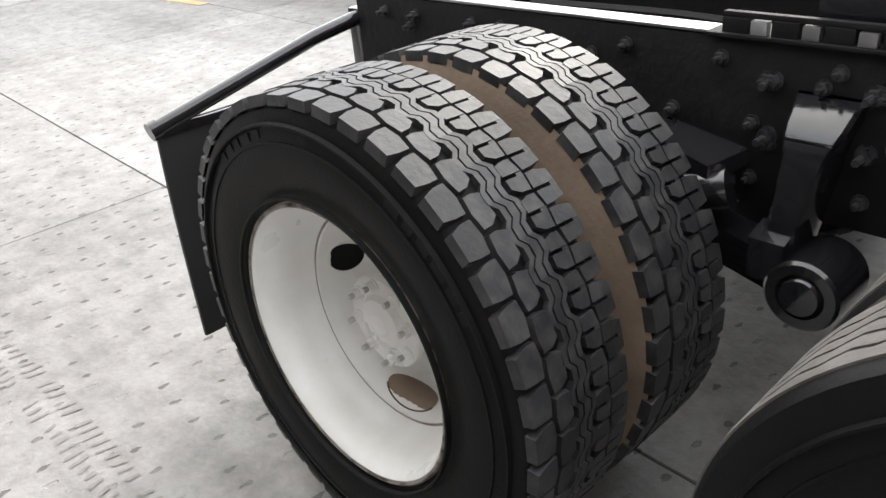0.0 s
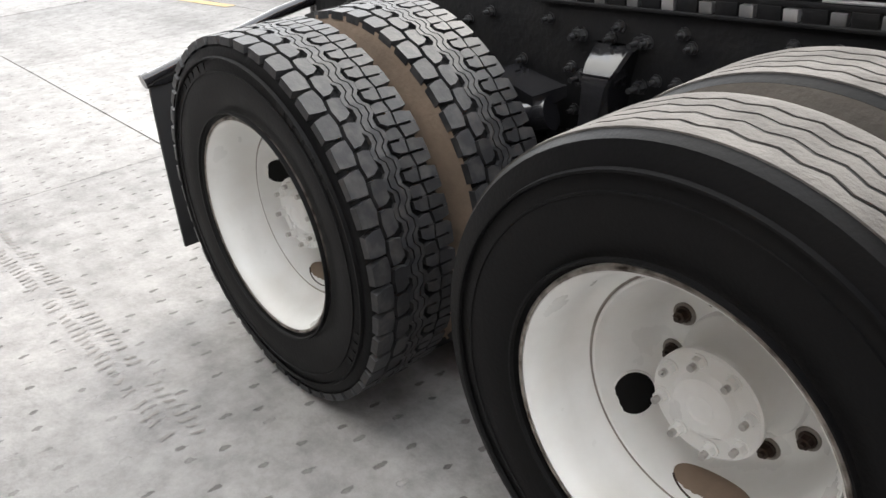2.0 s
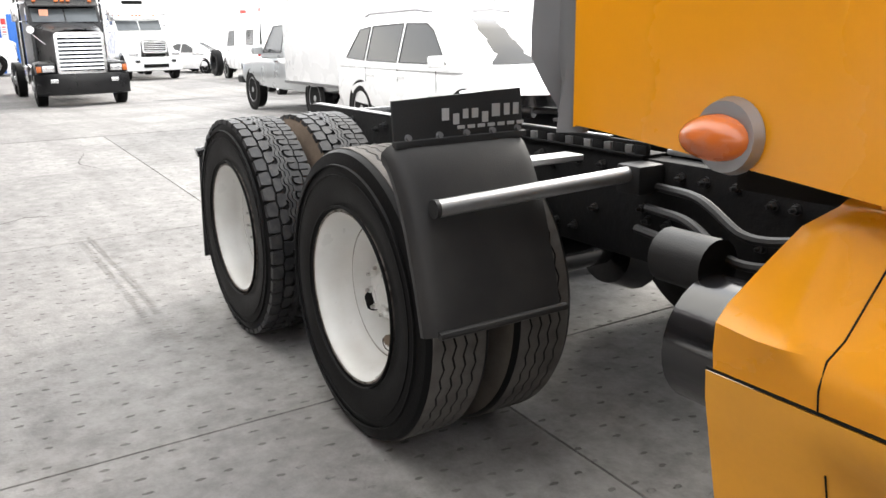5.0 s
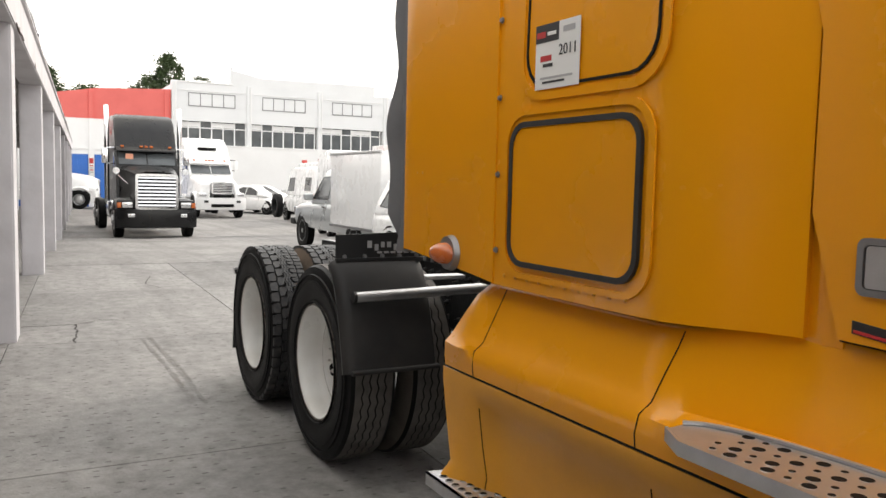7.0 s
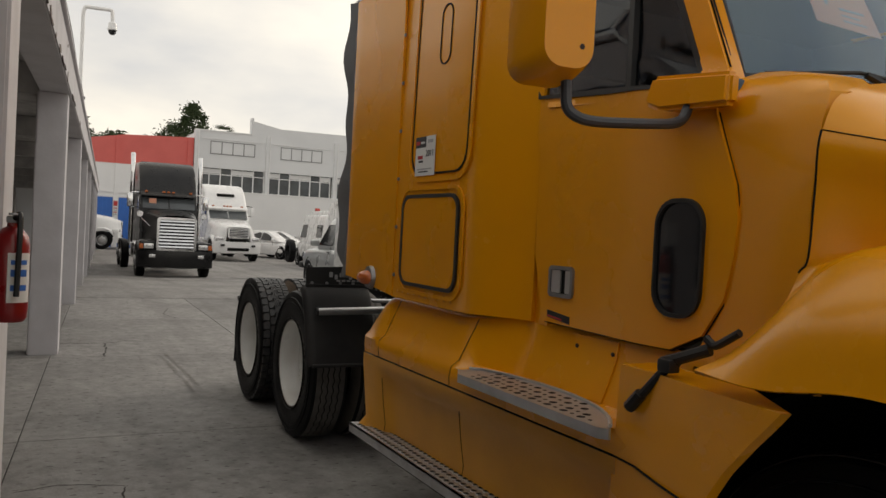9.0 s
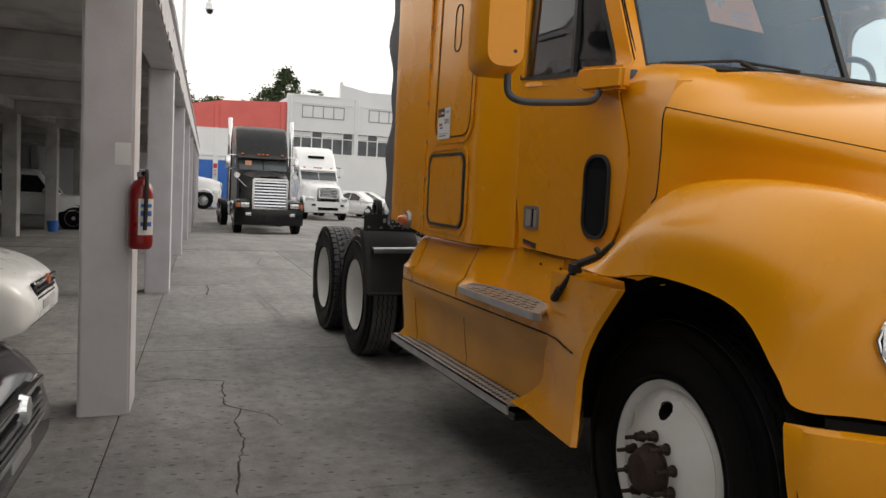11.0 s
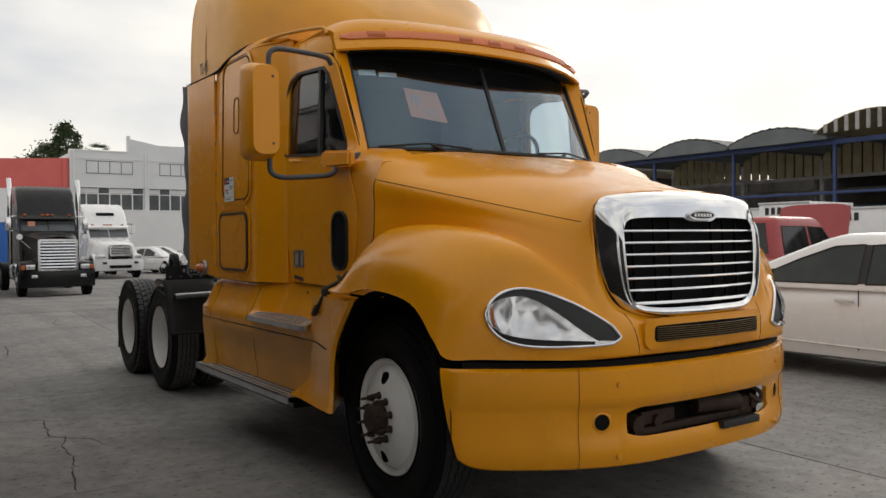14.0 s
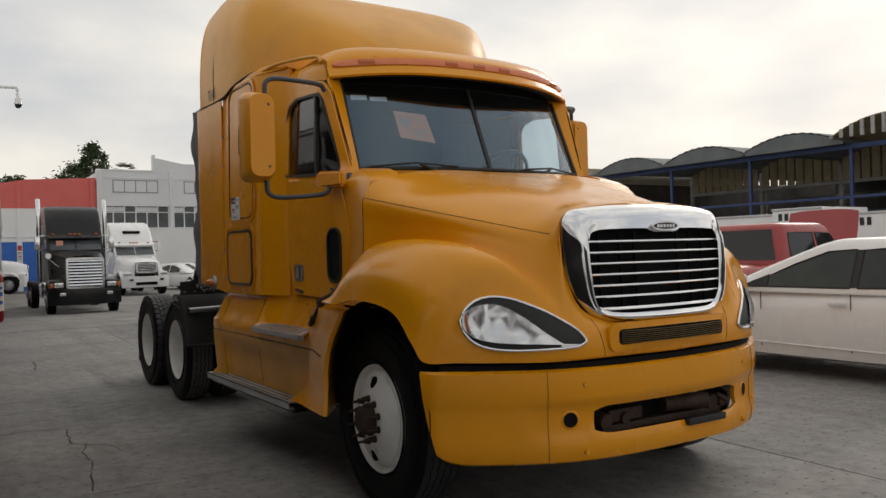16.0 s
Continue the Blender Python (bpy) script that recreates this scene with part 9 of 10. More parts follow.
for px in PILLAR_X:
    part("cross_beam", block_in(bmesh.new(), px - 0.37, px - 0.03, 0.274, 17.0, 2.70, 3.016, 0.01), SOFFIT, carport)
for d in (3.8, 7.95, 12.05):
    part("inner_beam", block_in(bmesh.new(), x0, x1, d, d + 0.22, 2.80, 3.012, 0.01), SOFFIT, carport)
# broken concrete with rusty bars along the lower edge of the beam
rnd = random.Random(11)
for k in range(26):
    x = rnd.choice((rnd.uniform(-5.5, 1.0), rnd.uniform(-9.0, 6.5), rnd.uniform(1.8, 5.5)))
    w, h = rnd.uniform(0.06, 0.32), rnd.uniform(0.03, 0.10)
    zc = rnd.choice((2.735 + h * 0.4, 2.735 + h * 0.4, 3.02))
    bm = bmesh.new()
    n = 11
    out = [(w * 0.5 * math.cos(a) * rnd.uniform(0.6, 1.15), h * 0.5 * math.sin(a) * rnd.uniform(0.55, 1.15)) for a in np.linspace(0, math.tau, n, endpoint=False)]
    slab_of(bm, out, lambda u, v, t: along(x + u, -0.0285 - t, zc + v), 0.006)
    part("spalled_patch", bm, SPALL, carport, "", 0)
for xs_, ln in ((-4.9, 0.9), (-2.4, 0.6), (0.0, 0.7), (3.1, 0.8)):
    bm = bmesh.new()
    tube(bm, [along(xs_ + ln * t, -0.034, 2.75 + 0.012 * math.sin(7 * t)) for t in np.linspace(0, 1, 6)], 0.008, 6)
    part("bare_rebar", bm, RUST, carport)
solid("wall_carport_back", block_in(bmesh.new(), x0, x1, 17.0, 17.2, -0.4, 3.2), WALL_GREY, "plain grey back wall of the carport", "wall", "structure")
solid("wall_carport_end", block_in(bmesh.new(), x0 - 0.25, x0 - 0.002, 2.4, 17.0, -0.4, 3.2), WALL_GREY, "plain grey end wall of the carport", "wall", "structure")


# fire extinguisher and its sign on a pillar
def at_pillar(dx, dy, z):
    """On the face of the pillar turned to the front: dx towards the yard, dy out from the face."""
    return (1.600 + dy, -1.712 + dx, z)


ext = thing("fire_extinguisher", pose(0, 0, 0), "red fire extinguisher with black hose hung on a pillar", "extinguisher")
bm = bmesh.new()
prof = [(0.001, 1.005), (0.055, 1.005), (0.067, 1.02), (0.070, 1.05), (0.070, 1.33), (0.063, 1.37), (0.040, 1.40), (0.022, 1.41), (0.022, 1.425), (0.001, 1.425)]
loft(bm, [[Vector(at_pillar(r * math.cos(a), r * math.sin(a), z)) for a in np.linspace(0, math.tau, 28, endpoint=False)] for r, z in prof])
part("cylinder", bm, FIRE_RED, ext)
bm = bmesh.new()
loft(bm, [[Vector(at_pillar(0.0712 * math.cos(a), 0.0712 * math.sin(a), z)) for a in np.linspace(radians(15), radians(100), 12)] for z in (1.09, 1.30)], False, False)
part("label", bm, LABEL_WHITE, ext, "white label")
for z, h in ((1.25, 0.02), (1.20, 0.03), (1.14, 0.025)):
    bm = bmesh.new()
    loft(bm, [[Vector(at_pillar(0.0725 * math.cos(a), 0.0725 * math.sin(a), zz)) for a in np.linspace(radians(35), radians(90), 8)] for zz in (z, z + h)], False, False)
    part("label_bar", bm, BLUE_DOOR, ext, "blue bars of print")
bm = bmesh.new()
box(bm, at_pillar(-0.025, -0.015, 1.425), at_pillar(0.03, 0.02, 1.455), 0.006)
box(bm, at_pillar(-0.015, -0.012, 1.458), at_pillar(0.02, 0.11, 1.468), 0.003)
part("valve", bm, STEEL, ext)
bm = bmesh.new()
tube(bm, bend([at_pillar(0.01, 0.02, 1.445), at_pillar(0.03, 0.085, 1.47), at_pillar(0.03, 0.105, 1.35), at_pillar(0.025, 0.098, 1.12)], 5, 0.3), 0.012, 8)
part("hose", bm, PLASTIC, ext)
bm = bmesh.new()
box(bm, at_pillar(-0.02, -0.062, 1.36), at_pillar(0.02, -0.04, 1.42), 0.004)
box(bm, at_pillar(-0.012, -0.05, 1.40), at_pillar(0.012, 0.0, 1.412), 0.002)
part("hanger", bm, STEEL, ext)
wall_sign = solid("wall_sign", boxed(at_pillar(-0.22, -0.0640, 1.49), at_pillar(-0.06, -0.0585, 1.62), 0.001), LABEL_WHITE, "small white notice on a pillar above the extinguisher", "sign")

# camera on a gooseneck pole above the carport edge
pole = thing("camera_pole", pose(-7.12, -1.13, 3.14), "white gooseneck pole with a hanging dome camera", "camera")
bm = bmesh.new()
tube(bm, bend([(0, 0, 0), (0, 0, 1.30), (0, 0.38, 1.31), (0, 0.39, 1.12)], 6, 0.12), 0.026, 12)
part("pole", bm, WHITE_PAINT, pole)
bm = bmesh.new()
loft(bm, [ring((0, 0.39, z), (0, 0, 1), r, 20) for z, r in ((1.14, 0.03), (1.12, 0.055), (1.04, 0.065), (1.03, 0.07), (1.02, 0.06))])
part("housing", bm, WHITE_PAINT, pole)
bm = bmesh.new()
loft(bm, [ring((0, 0.39, z), (0, 0, 1), r, 20) for z, r in ((1.02, 0.056), (0.985, 0.05), (0.96, 0.03), (0.955, 0.004))])
part("dome", bm, GLASS_DARK, pole)
part("pole_foot", boxed((-0.07, -0.07, -0.004), (0.07, 0.07, 0.02), 0.004), STEEL, pole)
# thin cables along the carport edge
cable = bmesh.new()
for d, z in ((-0.05, 3.17), (-0.02, 3.19)):
    tube(cable, [along(x, d, z + 0.02 * math.sin(x * 1.7) - 0.012) for x in np.linspace(6, -30, 60)], 0.008, 5)
solid("cable", cable, INK, "dark cables lying along the carport edge", "cable")

# ---- buildings at the end of the yard ----
WX = -46.0


def wall_piece(name, bm, material, parent, label=""):
    return part(name, bm, material, parent, label, 0)


red_hall = thing("red_hall", pose(WX, 0, -0.3), "hall with a red upper wall over a white base", "building", "", "structure")
wall_piece("wall_base", boxed((-0.4, -22.0, 0), (0.0, 6.95, 5.0)), WALL_WHITE, red_hall, "white base wall")
bm = bmesh.new()
slab_of(bm, [(-22.0, 5.0), (6.95, 5.0), (6.95, 6.95), (3.0, 6.75), (0.5, 6.30), (-22.0, 6.2)], lambda u, v, w: (0.02 - w, u, v), 0.4)
wall_piece("wall_upper", bm, WALL_RED, red_hall, "faded red upper wall")
wall_piece("coping", boxed((-0.45, -22.0, 6.90), (0.06, -21.0, 6.96)), WALL_GREY, red_hall)
for y in (-6.0, -2.0, 2.6, 6.7):
    wall_piece("pilaster", boxed((0.02, y - 0.12, 5.02), (0.10, y + 0.12, 6.3 + 0.09 * max(0, y))), WALL_RED, red_hall)
    wall_piece("pilaster", boxed((0.0, y - 0.12, 0.0), (0.09, y + 0.12, 5.0)), WALL_WHITE, red_hall)
wall_piece("ledge", boxed((0.0, -22.0, 3.25), (0.07, 6.95, 3.36)), WALL_WHITE, red_hall)
wall_piece("back", boxed((-14.0, -22.0, 0), (-0.45, 6.9, 5.6)), WALL_GREY, red_hall)
for ya, yb in ((1.05, 2.42), (2.75, 4.1), (-1.2, 0.2)):
    bm = bmesh.new()
    box(bm, (0.005, ya, 0.0), (0.07, yb, 2.96), 0.01)
    d = wall_piece("door", bm, BLUE_DOOR, red_hall, "blue sheet-steel door")
    for k in range(6):
        y = ya + (yb - ya) * (k + 0.5) / 6
        part("rib", boxed((0.07, y - 0.02, 0.1), (0.085, y + 0.02, 2.9), 0.004), BLUE_DOOR, d)
    part("door_frame", boxed((0.0, ya - 0.06, 2.965), (0.09, yb + 0.06, 3.05), 0.01), WALL_GREY, d)
wall_piece("door_post", boxed((0.0, 2.44, 0.0), (0.12, 2.73, 3.2)), WALL_WHITE, red_hall)
board = thing("sign_board", pose(WX + 0.125, 2.58, 1.55), "narrow white and red warning sign board", "sign")
part("panel", boxed((0.0, -0.13, 0.0), (0.02, 0.13, 0.95), 0.004), LABEL_WHITE, board)
part("red_field", boxed((0.021, -0.11, 0.60), (0.026, 0.11, 0.90)), LABEL_RED, board)
for k in range(4):
    part("text_bar", boxed((0.021, -0.09, 0.08 + k * 0.12), (0.025, 0.09, 0.14 + k * 0.12)), LABEL_RED if k % 2 else INK_GREY, board)

hall = thing("warehouse", pose(WX, 0, -0.3), "pale grey two-storey warehouse with window bands and a raised parapet", "building", "", "structure")
Y0, Y1 = 7.0, 36.0
wall_piece("base_wall", boxed((-0.5, Y0, 0), (0.35, Y1, 3.75)), WALL_WHITE, hall, "blank white ground-floor wall")
wall_piece("upper_wall", boxed((-0.5, Y0, 5.18), (0.0, Y1, 7.45)), WALL_GREY, hall)
# Black sheet stands for the dim rooms behind the panes
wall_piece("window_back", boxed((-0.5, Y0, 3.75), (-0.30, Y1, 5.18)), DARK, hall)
bm = bmesh.new()
slab_of(bm, [(10.6, 7.454), (20.0, 7.454), (20.0, 8.1), (15.6, 8.05), (12.4, 8.02), (10.6, 8.36)], lambda u, v, w: (-0.02 - w, u, v), 0.3)
wall_piece("parapet", bm, WALL_GREY, hall)
wall_piece("parapet_cap", boxed((-0.36, Y0, 7.455), (0.04, 10.58, 7.53)), WALL_WHITE, hall)
wall_piece("parapet_end", boxed((-0.40, 10.45, 7.46), (0.02, 10.6, 8.55)), WALL_GREY, hall)
wall_piece("rooms", boxed((-14.0, Y0, 0), (-0.52, Y1, 7.3)), WALL_GREY, hall)
for y in (7.12, 11.6, 16.2, 20.8, 25.4, 30.0):
    wall_piece("column", boxed((-0.28, y - 0.14, 3.76), (0.12, y + 0.14, 7.44), 0.01), WALL_GREY, hall)
    wall_piece("downpipe", boxed((0.122, y + 0.05, 3.76), (0.19, y + 0.12, 7.44), 0.02), WALL_WHITE, hall)
for bay in (7.12, 11.6, 16.2, 20.8, 25.4):
    a, b = bay + 0.16, bay + 4.32
    win = new("window")
    win.parent = hall
    n = 6
    for k in range(n):
        for z0, z1 in ((3.78, 4.78), (4.82, 5.16)):
            part("pane", boxed((-0.22, a + (b - a) * k / n + 0.03, z0 + 0.03), (-0.205, a + (b - a) * (k + 1) / n - 0.03, z1 - 0.02)), GLASS_GREY if z0 < 4 else WALL_WHITE if (k * 7 + int(bay)) % 3 else GLASS_GREY, win, "", 0)
    for k in range(n + 1):
        y = a + (b - a) * k / n
        part("mullion", boxed((-0.25, y - 0.035, 3.76), (-0.16, y + 0.035, 5.17)), WALL_WHITE, win, "", 0)
    part("transom", boxed((-0.25, a, 4.77), (-0.165, b, 4.83)), WALL_WHITE, win, "", 0)
    part("sill", boxed((-0.25, a, 3.70), (0.38, b, 3.78), 0.01), WALL_WHITE, win, "", 0)
    ya = bay + 0.85
    small = new("upper_window")
    small.parent = hall
    for k in range(4):
        part("pane", boxed((0.006, ya + k * 0.69 + 0.03, 6.13), (0.016, ya + k * 0.69 + 0.66, 6.80)), WALL_GREY, small, "", 0)
    for k in range(5):
        part("mullion", boxed((0.004, ya + k * 0.69 - 0.025, 6.08), (0.03, ya + k * 0.69 + 0.025, 6.85)), STEEL, small, "", 0)
    for z in (6.05, 6.82):
        part("rail", boxed((0.004, ya - 0.02, z), (0.03, ya + 2.78, z + 0.05)), STEEL, small, "", 0)
    bm = bmesh.new()
    tube(bm, [(0.06, bay + 0.3, 7.0), (0.06, bay + 2.2, 6.98), (0.06, bay + 4.2, 7.0)], 0.02, 5)
    part("conduit", bm, WALL_WHITE, hall)
# further red front beyond the warehouse, and an added wall out of view behind the camera
far_red = thing("red_hall", pose(WX - 2, 0, -0.3), "long red-topped hall beyond the warehouse", "building", "", "structure")
wall_piece("wall_base", boxed((-3.0, 36.0, 0), (0.0, 75.0, 5.8)), WALL_WHITE, far_red)
wall_piece("wall_upper", boxed((-3.0, 36.0, 5.8), (0.02, 75.0, 7.4)), WALL_RED, far_red)
solid("wall_east", boxed((38.0, -40.0, 0.0), (38.4, 50.0, 5.0)), WALL_WHITE, "added plain pale wall out of view behind the camera", "wall", "structure", smooth=0)


# ---- sheds at the side of the yard ----
shed = thing("open_shed", pose(0, 0, 0), "open market shed with blue steel posts and grey barrel roofs", "shed", "", "structure")
SY = 24.0
for x in (-18.4, -14.45, -10.67, -6.74, -2.8, 1.1, 5.0, 8.9):
    part("post", boxed((x - 0.055, SY - 0.055, -0.3), (x + 0.055, SY + 0.055, 4.70), 0.01), BLUE_STEEL, shed)
    for dy in (6.0, 12.0):
        part("inner_post", boxed((x - 0.08, SY + dy - 0.08, -0.3), (x + 0.08, SY + dy + 0.08, 4.60), 0.01), SOFFIT, shed)
part("eaves_beam", boxed((-19.0, SY - 0.08, 4.50), (10.0, SY + 0.08, 4.66), 0.01), BLUE_STEEL, shed)
part("rail", boxed((-19.0, SY - 0.05, 2.84), (10.0, SY + 0.05, 2.94), 0.01), BLUE_STEEL, shed)
for x in (-18.4, -14.45, -10.67):
    # barrel roof of one bay: ribbed sheet, front sheet and its strips
    w = 3.9
    rows = []
    for k in range(25):
        u = k / 24
        z = 4.74 + 0.50 * math.sin(math.pi * u) ** 0.8
        c = 0.03 if k % 2 else 0.0
        rows.append([(x + w * u, SY - 0.45, z + c), (x + w * u, SY + 20, z + 0.15 + c), (x + w * u, SY + 20, z + 0.12 + c), (x + w * u, SY - 0.45, z - 0.03 + c)])
    part("barrel_roof", loft(bmesh.new(), rows), ROOF_SHEET, shed, "grey ribbed barrel roof", 20)
    # Added upright sheet stands in for the visible top of the roof
    bm = bmesh.new()
    arc = [(x + w * k / 24, 4.70 + 0.50 * math.sin(math.pi * k / 24) ** 0.8) for k in range(25)]
    slab_of(bm, arc + [(x + w, 4.66), (x, 4.66)], lambda u, v, d: (u, SY - 0.44 + d, v), 0.03)
    part("gable_front", bm, ROOF_SHEET, shed, "added grey sheet standing in for the barrel roof top", 0)
    for k in range(9):
        a, b = x + 0.05 + (w - 0.1) * k / 9, x + (w - 0.1) * (k + 0.93) / 9
        z = 4.70 + 0.46 * math.sin(math.pi * (k + 0.5) / 9) ** 0.8
        part("gable_sheet", boxed((a, SY + 5.95, 3.95), (b, SY + 6.0, z + 0.1)), SKYLIGHT, shed, "", 0)
    part("tie_beam", boxed((x, SY + 5.9, 3.80), (x + w, SY + 6.05, 3.94), 0.01), SOFFIT, shed)
    part("tie_beam", boxed((x, SY + 11.9, 3.60), (x + w, SY + 12.05, 3.74), 0.01), SOFFIT, shed)
for x in (-6.74, -2.8, 1.1, 5.0):
    w = 3.9
    rows = []
    for k in range(25):
        u = k / 24
        z = 4.86 + 0.62 * math.sin(math.pi * u) ** 0.8
        rows.append([(x + w * u - 0.4, SY - 0.6, z), (x + w * u - 0.4, SY + 20, z + 0.15), (x + w * u - 0.4, SY + 20, z + 0.12), (x + w * u - 0.4, SY - 0.6, z - 0.03)])
    part("barrel_roof", loft(bmesh.new(), rows), SKYLIGHT, shed, "yellowed slatted barrel roof", 20)
    for k in range(11):
        a = x - 0.4 + w * k / 11
        part("roof_slat", boxed((a, SY - 0.62, 4.84), (a + 0.12, SY - 0.57, 4.86 + 0.60 * math.sin(math.pi * (k + 0.3) / 11) ** 0.8)), SOFFIT, shed, "", 0)
    for k in range(9):
        a, b = x + 0.05 + (w - 0.1) * k / 9, x + (w - 0.1) * (k + 0.93) / 9
        part("gable_sheet", boxed((a, SY + 5.95, 4.0), (b, SY + 6.0, 4.85)), SKYLIGHT, shed, "", 0)
    part("tie_beam", boxed((x, SY + 5.9, 3.85), (x + w, SY + 6.05, 3.99), 0.01), SOFFIT, shed)
# left end: a slatted gable
for k in range(7):
    part("roof_slat", boxed((-22.2 + k * 0.55, SY - 0.5, 4.72), (-21.9 + k * 0.55, SY + 12, 4.80 + 0.40 * math.sin(math.pi * (k + 0.5) / 7)), 0.01), SKYLIGHT if k % 2 else SOFFIT, shed, "", 0)
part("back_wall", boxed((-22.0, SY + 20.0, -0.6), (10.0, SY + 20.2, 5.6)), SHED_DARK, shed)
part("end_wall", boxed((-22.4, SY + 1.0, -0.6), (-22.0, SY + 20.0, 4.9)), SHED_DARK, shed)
for k in range(7):
    x = -20 + k * 4.2
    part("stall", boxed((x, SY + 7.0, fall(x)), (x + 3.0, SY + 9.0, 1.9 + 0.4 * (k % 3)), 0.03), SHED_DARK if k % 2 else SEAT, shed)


# white refrigeration units standing in a row before the shed
def cold_box(x, y, w, h, vents):
    root = thing("refrigerated_box", placed(x, y, 0.0), "white refrigerated box body with dark vents near its top", "container", "refrigerated boxes")
    part("body", boxed((-w / 2, -1.0, 0.45), (w / 2, 1.0, h), 0.03), WHITE_PAINT, root)
    for k in range(vents):
        a = -w / 2 + 0.18 + k * 0.17
        part("vent", boxed((a, -1.012, h - 0.30), (a + 0.10, -1.002, h - 0.12)), INK, root)
    part("top_rail", boxed((-w / 2 - 0.01, -1.02, h - 0.05), (w / 2 + 0.01, -0.99, h + 0.01), 0.004), ALU, root)
    part("bottom_rail", boxed((-w / 2 - 0.01, -1.02, 0.42), (w / 2 + 0.01, -0.99, 0.50), 0.004), STEEL, root)
    for sx in (-1, 1):
        for sy in (-0.8, 0.8):
            part("leg", boxed((sx * (w / 2 - 0.2) - 0.05, sy - 0.05, 0.0), (sx * (w / 2 - 0.2) + 0.05, sy + 0.05, 0.45)), STEEL, root)
    return root


cold_box(-5.45, 17.2, 2.3, 2.16, 0)
cold_box(-3.55, 17.0, 1.35, 2.27, 4)
cold_box(-1.0, 17.0, 2.6, 2.08, 3)
cold_box(2.0, 17.0, 2.8, 2.12, 4)


# ---- trees behind the halls ----
def tree(x, y, height, spread, label, seed, clumps=46, leaves=70):
    rnd = random.Random(seed)
    root = thing("tree", pose(x, y, -0.3), label, "tree")
    bm = bmesh.new()
    base = height * 0.55
    tube(bm, [(0, 0, 0), (0.1, 0.05, base * 0.5), (-0.05, 0.1, base), (0.0, 0.0, height * 0.85)], 0.16, 8)
    tips = []
    for k in range(9):
        a, z = rnd.uniform(0, math.tau), base * rnd.uniform(0.75, 1.35)
        tip = Vector((spread * 0.7 * math.cos(a), spread * 0.7 * math.sin(a), min(height * 0.95, z + height * 0.16)))
        tube(bm, [(0, 0, z * 0.9), tip * 0.5 + Vector((0, 0, z * 0.42)), tip], 0.06, 6)
        tips.append(tip)
    part("trunk", bm, BARK, root)
    verts, faces = [], []
    for k in range(clumps):
        if k < 18:
            c = tips[k % 9] + Vector((rnd.gauss(0, 0.35), rnd.gauss(0, 0.35), rnd.gauss(0, 0.3)))
        else:
            a, r = rnd.uniform(0, math.tau), spread * math.sqrt(rnd.random())
            z = base + (height - base) * rnd.random() ** 0.8
            f = max(0.15, 1 - ((z - base) / (height - base)) ** 2 * 0.75)
            c = Vector((r * f * math.cos(a), r * f * math.sin(a), z))
        cr = rnd.uniform(0.3, 0.62)
        for j in range(leaves):
            p = c + Vector((rnd.gauss(0, cr * 0.55), rnd.gauss(0, cr * 0.55), rnd.gauss(0, cr * 0.42)))
            d = Vector((rnd.gauss(0, 1), rnd.gauss(0, 1), rnd.gauss(0, 0.6))).normalized()
            s = d.orthogonal().normalized() * rnd.uniform(0.04, 0.07)
            d *= rnd.uniform(0.12, 0.24)
            i = len(verts)
            verts += [p - d, p + s, p + d, p - s]
            faces.append((i, i + 1, i + 2, i + 3))
    me = bpy.data.meshes.new("crown")
    me.from_pydata([tuple(v) for v in verts], [], faces)
    me.materials.append(LEAF)
    crown = new("crown", me)
    crown.parent = root
    return root


tree(-60.5, 9.3, 11.0, 1.7, "dark tall tree behind the warehouse roof", 3, 60, 80)
tree(-61.0, 7.6, 9.2, 1.1, "dark bushy tree behind the warehouse roof", 5, 34, 60)
tree(-58.0, 0.9, 8.9, 1.5, "broad green tree behind the red wall", 6, 50, 70)
tree(-58.5, 3.6, 8.0, 1.4, "low green tree behind the red wall", 8, 40, 60)
tree(-59.5, 5.6, 8.1, 1.0, "low green tree behind the red wall", 12, 26, 50)
# palm beside the tall tree
palm = thing("palm_tree", pose(-60.0, 11.4, -0.3), "fan palm behind the warehouse roof", "tree")
bm = bmesh.new()
tube(bm, [(0, 0, 0), (0.05, 0, 4.5), (0, 0, 9.0)], 0.15, 8)
part("trunk", bm, BARK, palm)
rnd = random.Random(2)
for k in range(22):
    a, up = rnd.uniform(0, math.tau), rnd.uniform(-0.3, 1.0)
    d = Vector((math.cos(a), math.sin(a), up)).normalized()
    s = d.cross(Vector((0, 0, 1))).normalized()
    bm = bmesh.new()
    for j in range(9):
        q = (d + s * (j - 4) * 0.16).normalized()
        p0, p1 = Vector((0, 0, 9.0)) + d * 0.35, Vector((0, 0, 9.0)) + q * rnd.uniform(0.85, 1.15) - Vector((0, 0, 0.12))
        e = s.cross(d) * 0.01 + s * 0.035
        v = [bm.verts.new(p) for p in (p0, (p0 + p1) / 2 + e, p1, (p0 + p1) / 2 - e)]
        bm.faces.new(v)
    part("frond", bm, LEAF, palm, "", 0)


# ---- concrete slabs of the yard, one by one ----
CUT_X = [-10.25, -6.92, -3.635, -0.29, 3.02, 6.32, 9.62, 12.95]
CUT_Y = [-20.0, -17.4, -15.2, -13.0, -10.8, -8.6, -6.3, -4.0, -1.70, 0.590, 2.95, 5.25, 7.55, 9.85, 12.15, 14.45, 16.75, 19.05, 21.35, 23.65, 28.0, 34.0, 40.0]
rnd = random.Random(9)


def cut_y(k, x):
    return CUT_Y[k] - (0.070 if k < 9 else 0.034 if k == 9 else 0.045) * x + (0.004 * math.sin(3 * x + k))


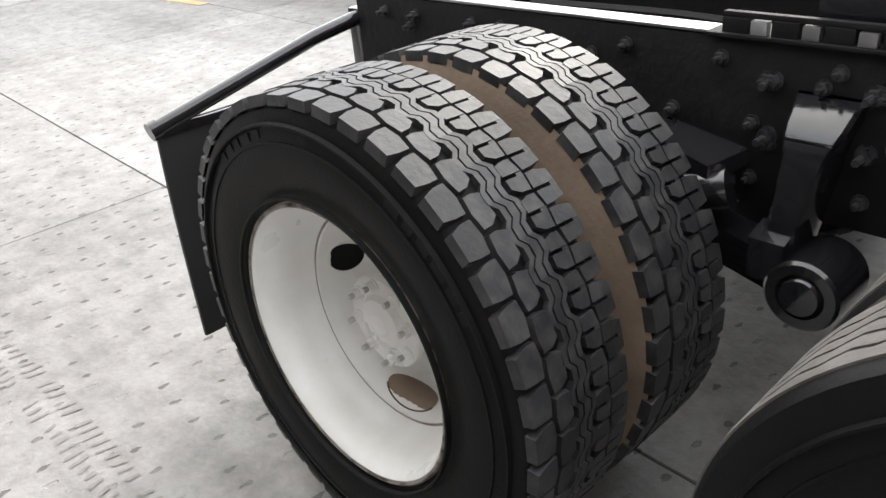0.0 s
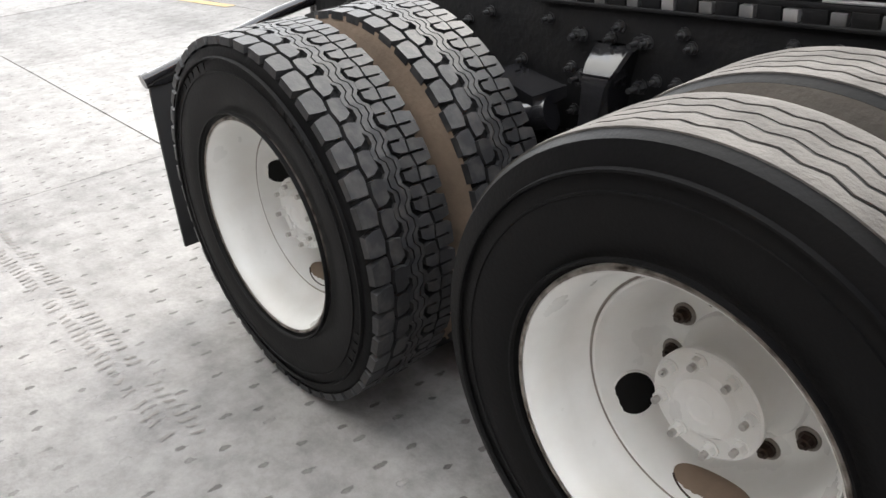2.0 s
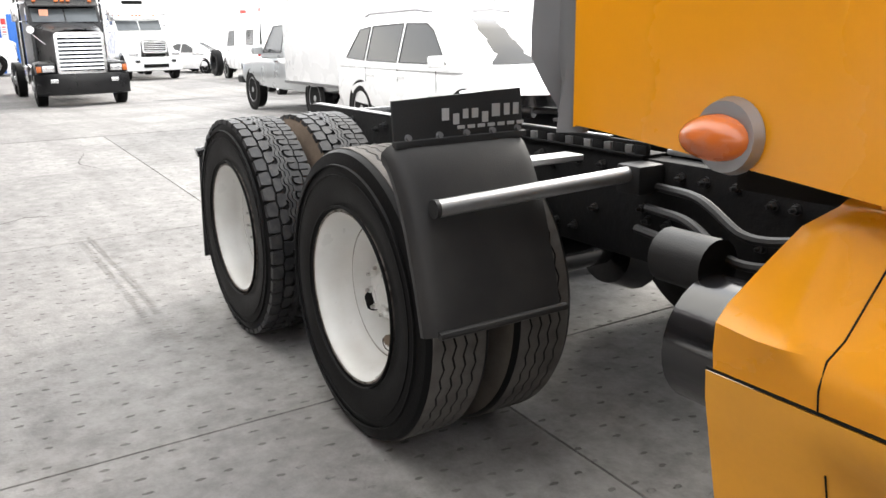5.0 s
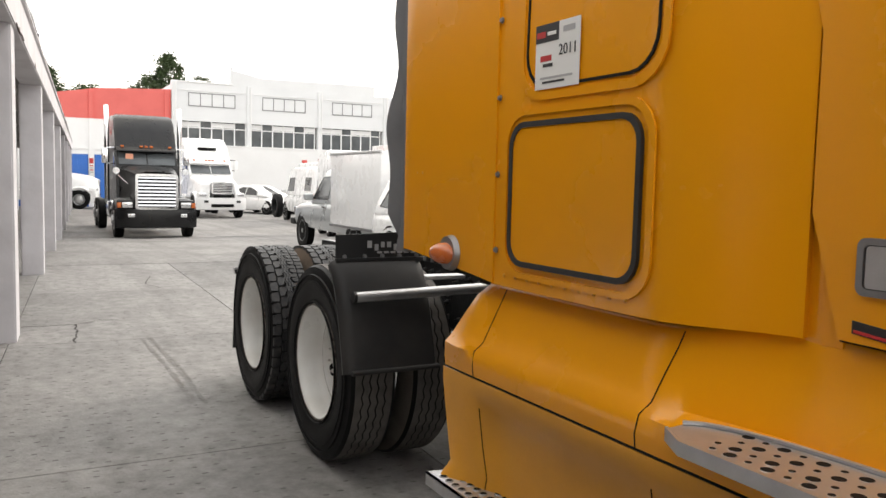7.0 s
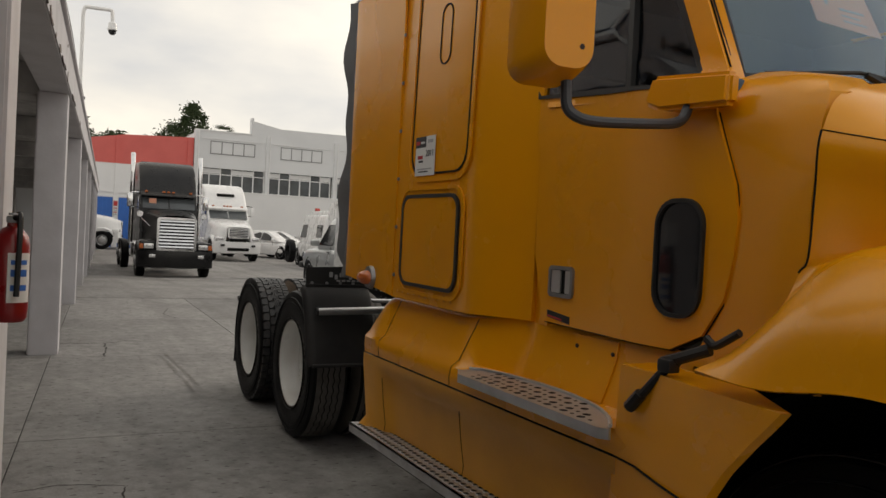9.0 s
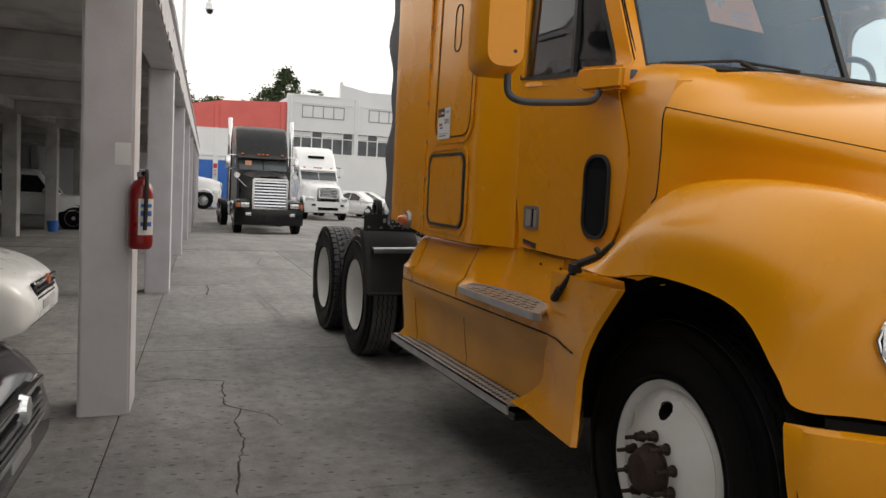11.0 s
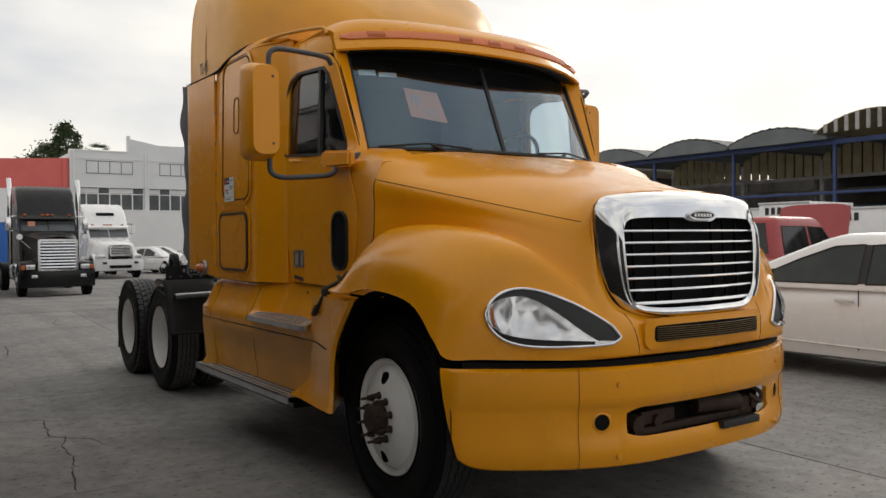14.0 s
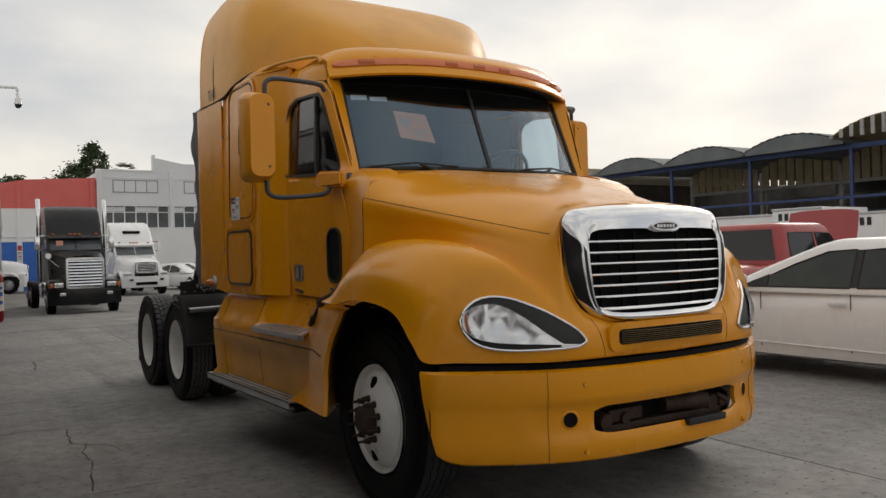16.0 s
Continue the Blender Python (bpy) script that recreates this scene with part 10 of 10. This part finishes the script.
for i in range(len(CUT_X) - 1):
    for k in range(len(CUT_Y) - 1):
        xa, xb = CUT_X[i] + 0.0035, CUT_X[i + 1] - 0.0035
        q = [(xa, cut_y(k, xa) + 0.004), (xb, cut_y(k, xb) + 0.004), (xb, cut_y(k + 1, xb) - 0.004), (xa, cut_y(k + 1, xa) - 0.004)]
        z = -rnd.uniform(0.0, 0.003)
        cx, cy = sum(p[0] for p in q) / 4, sum(p[1] for p in q) / 4
        verts, faces = [], []
        for zz, ins in ((-0.06, 0.0), (z - 0.004, 0.0), (z, 0.002)):
            for x, y in q:
                verts.append((x + (ins if x < cx else -ins), y + (ins if y < cy else -ins), zz))
        for b in (0, 4):
            for j in range(4):
                faces.append((b + j, b + (j + 1) % 4, b + 4 + (j + 1) % 4, b + 4 + j))
        faces.append((8, 9, 10, 11))
        me = bpy.data.meshes.new("slab")
        me.from_pydata(verts, [], faces)
        me.materials.append(CONCRETE)
        slab = new("slab", me)
        slab.parent = ground


bm = bmesh.new()
loft(bm, [[(x, y, -0.008) for y in (-19.9, 39.9)] for x in (-10.2, 12.9)], False, False)
part("joint_filler", bm, CRACK, ground, "dark dirt packed into the joints", 0)


# cracks: thin, jagged, open
def crack(pts, width, seed):
    r_ = random.Random(seed)
    fine = []
    for a, b in zip(pts, pts[1:]):
        n = max(2, int(math.dist(a, b) / 0.05))
        for j in range(n):
            t = j / n
            fine.append((a[0] + (b[0] - a[0]) * t + r_.gauss(0, 0.007), a[1] + (b[1] - a[1]) * t + r_.gauss(0, 0.007)))
    fine.append(pts[-1])
    bm = bmesh.new()
    rows = []
    for j, (x, y) in enumerate(fine):
        a, b = fine[max(0, j - 1)], fine[min(len(fine) - 1, j + 1)]
        d = Vector((b[0] - a[0], b[1] - a[1], 0)).normalized()
        n = Vector((-d.y, d.x, 0)) * width * r_.uniform(0.35, 1.2) * (0.3 if j in (0, len(fine) - 1) else 1)
        rows.append([Vector((x, y, 0.0015)) - n, Vector((x, y, 0.003)), Vector((x, y, 0.0015)) + n])
    loft(bm, rows, False, False)
    part("crack", bm, CRACK, ground, "", 0)


crack([(0.80, -1.13), (1.10, -1.17), (1.44, -1.19), (1.56, -1.10), (1.80, -1.16), (2.2, -1.15), (2.55, -1.22), (2.98, -1.27)], 0.006, 1)
crack([(0.80, -1.13), (0.74, -1.30), (0.70, -1.47), (0.76, -1.68)], 0.005, 2)
crack([(1.56, -1.10), (1.70, -0.95), (1.95, -0.90)], 0.004, 7)
crack([(-4.6, -1.36), (-4.59, -1.1), (-4.58, -0.85), (-4.2, -0.87), (-3.62, -0.92)], 0.010, 3)
crack([(-4.58, -0.85), (-4.75, -0.62), (-4.70, -0.45)], 0.006, 4)
crack([(4.2, -1.7), (4.6, -1.3), (5.1, -1.25), (5.9, -0.9)], 0.004, 5)
crack([(-8.5, 0.4), (-7.6, 0.2), (-7.0, 0.35)], 0.006, 6)


# print of a muddy tyre along the lane
r_print = random.Random(21)
bm = bmesh.new()
for k in range(64):
    x = -3.75 + 0.040 * k
    for sd in (-1, 1):
        if r_print.random() < 0.15 + 0.35 * (k > 50):
            continue
        y = -0.325 + 0.012 * math.sin(x * 2.1) + sd * 0.036
        u, v, wd = r_print.uniform(0.016, 0.030), r_print.uniform(0.008, 0.014), r_print.uniform(0.004, 0.008)
        q = [(x - wd, y - u), (x + wd, y - u + 0.004), (x + wd + v * sd, y + u), (x - wd + v * sd, y + u - 0.003)]
        bm.faces.new([bm.verts.new((a + r_print.gauss(0, 0.002), b + r_print.gauss(0, 0.002), 0.0025)) for a, b in q])
print_ob = part("tyre_print", bm, PRINT, ground, "faint brown tyre print on the concrete", 0)
tagged(print_ob, "faint brown tyre print on the concrete", kind="stuff")


# damp and oil stains near the black tractor
def stain(x, y, a, b, seed):
    r_ = random.Random(seed)
    bm = bmesh.new()
    n = 26
    out = []
    for j in range(n):
        t = j * math.tau / n
        k = r_.uniform(0.7, 1.15)
        out.append((x + a * k * math.cos(t), y + b * k * math.sin(t)))
    vs = [bm.verts.new((u, v, fall(u) + 0.004)) for u, v in out]
    c = bm.verts.new((x, y, fall(x) + 0.005))
    for j in range(n):
        bm.faces.new([c, vs[j], vs[(j + 1) % n]])
    part("oil_stain", bm, ASPHALT_PATCH, ground, "dark wet oil stain", 0)


stain(-20.4, 2.4, 0.5, 0.5, 1)
stain(-20.3, 4.6, 0.35, 0.8, 2)
stain(-19.6, 1.8, 0.25, 0.3, 3)
bm = bmesh.new()
loft(bm, [[(-7.8, 3.2, 0.004), (-7.8, 3.32, 0.004)], [(-10.2, 3.10, 0.004), (-10.2, 3.22, 0.004)]], False, False)
part("painted_line", bm, FADED_LINE, ground, "faded yellow painted line", 0)
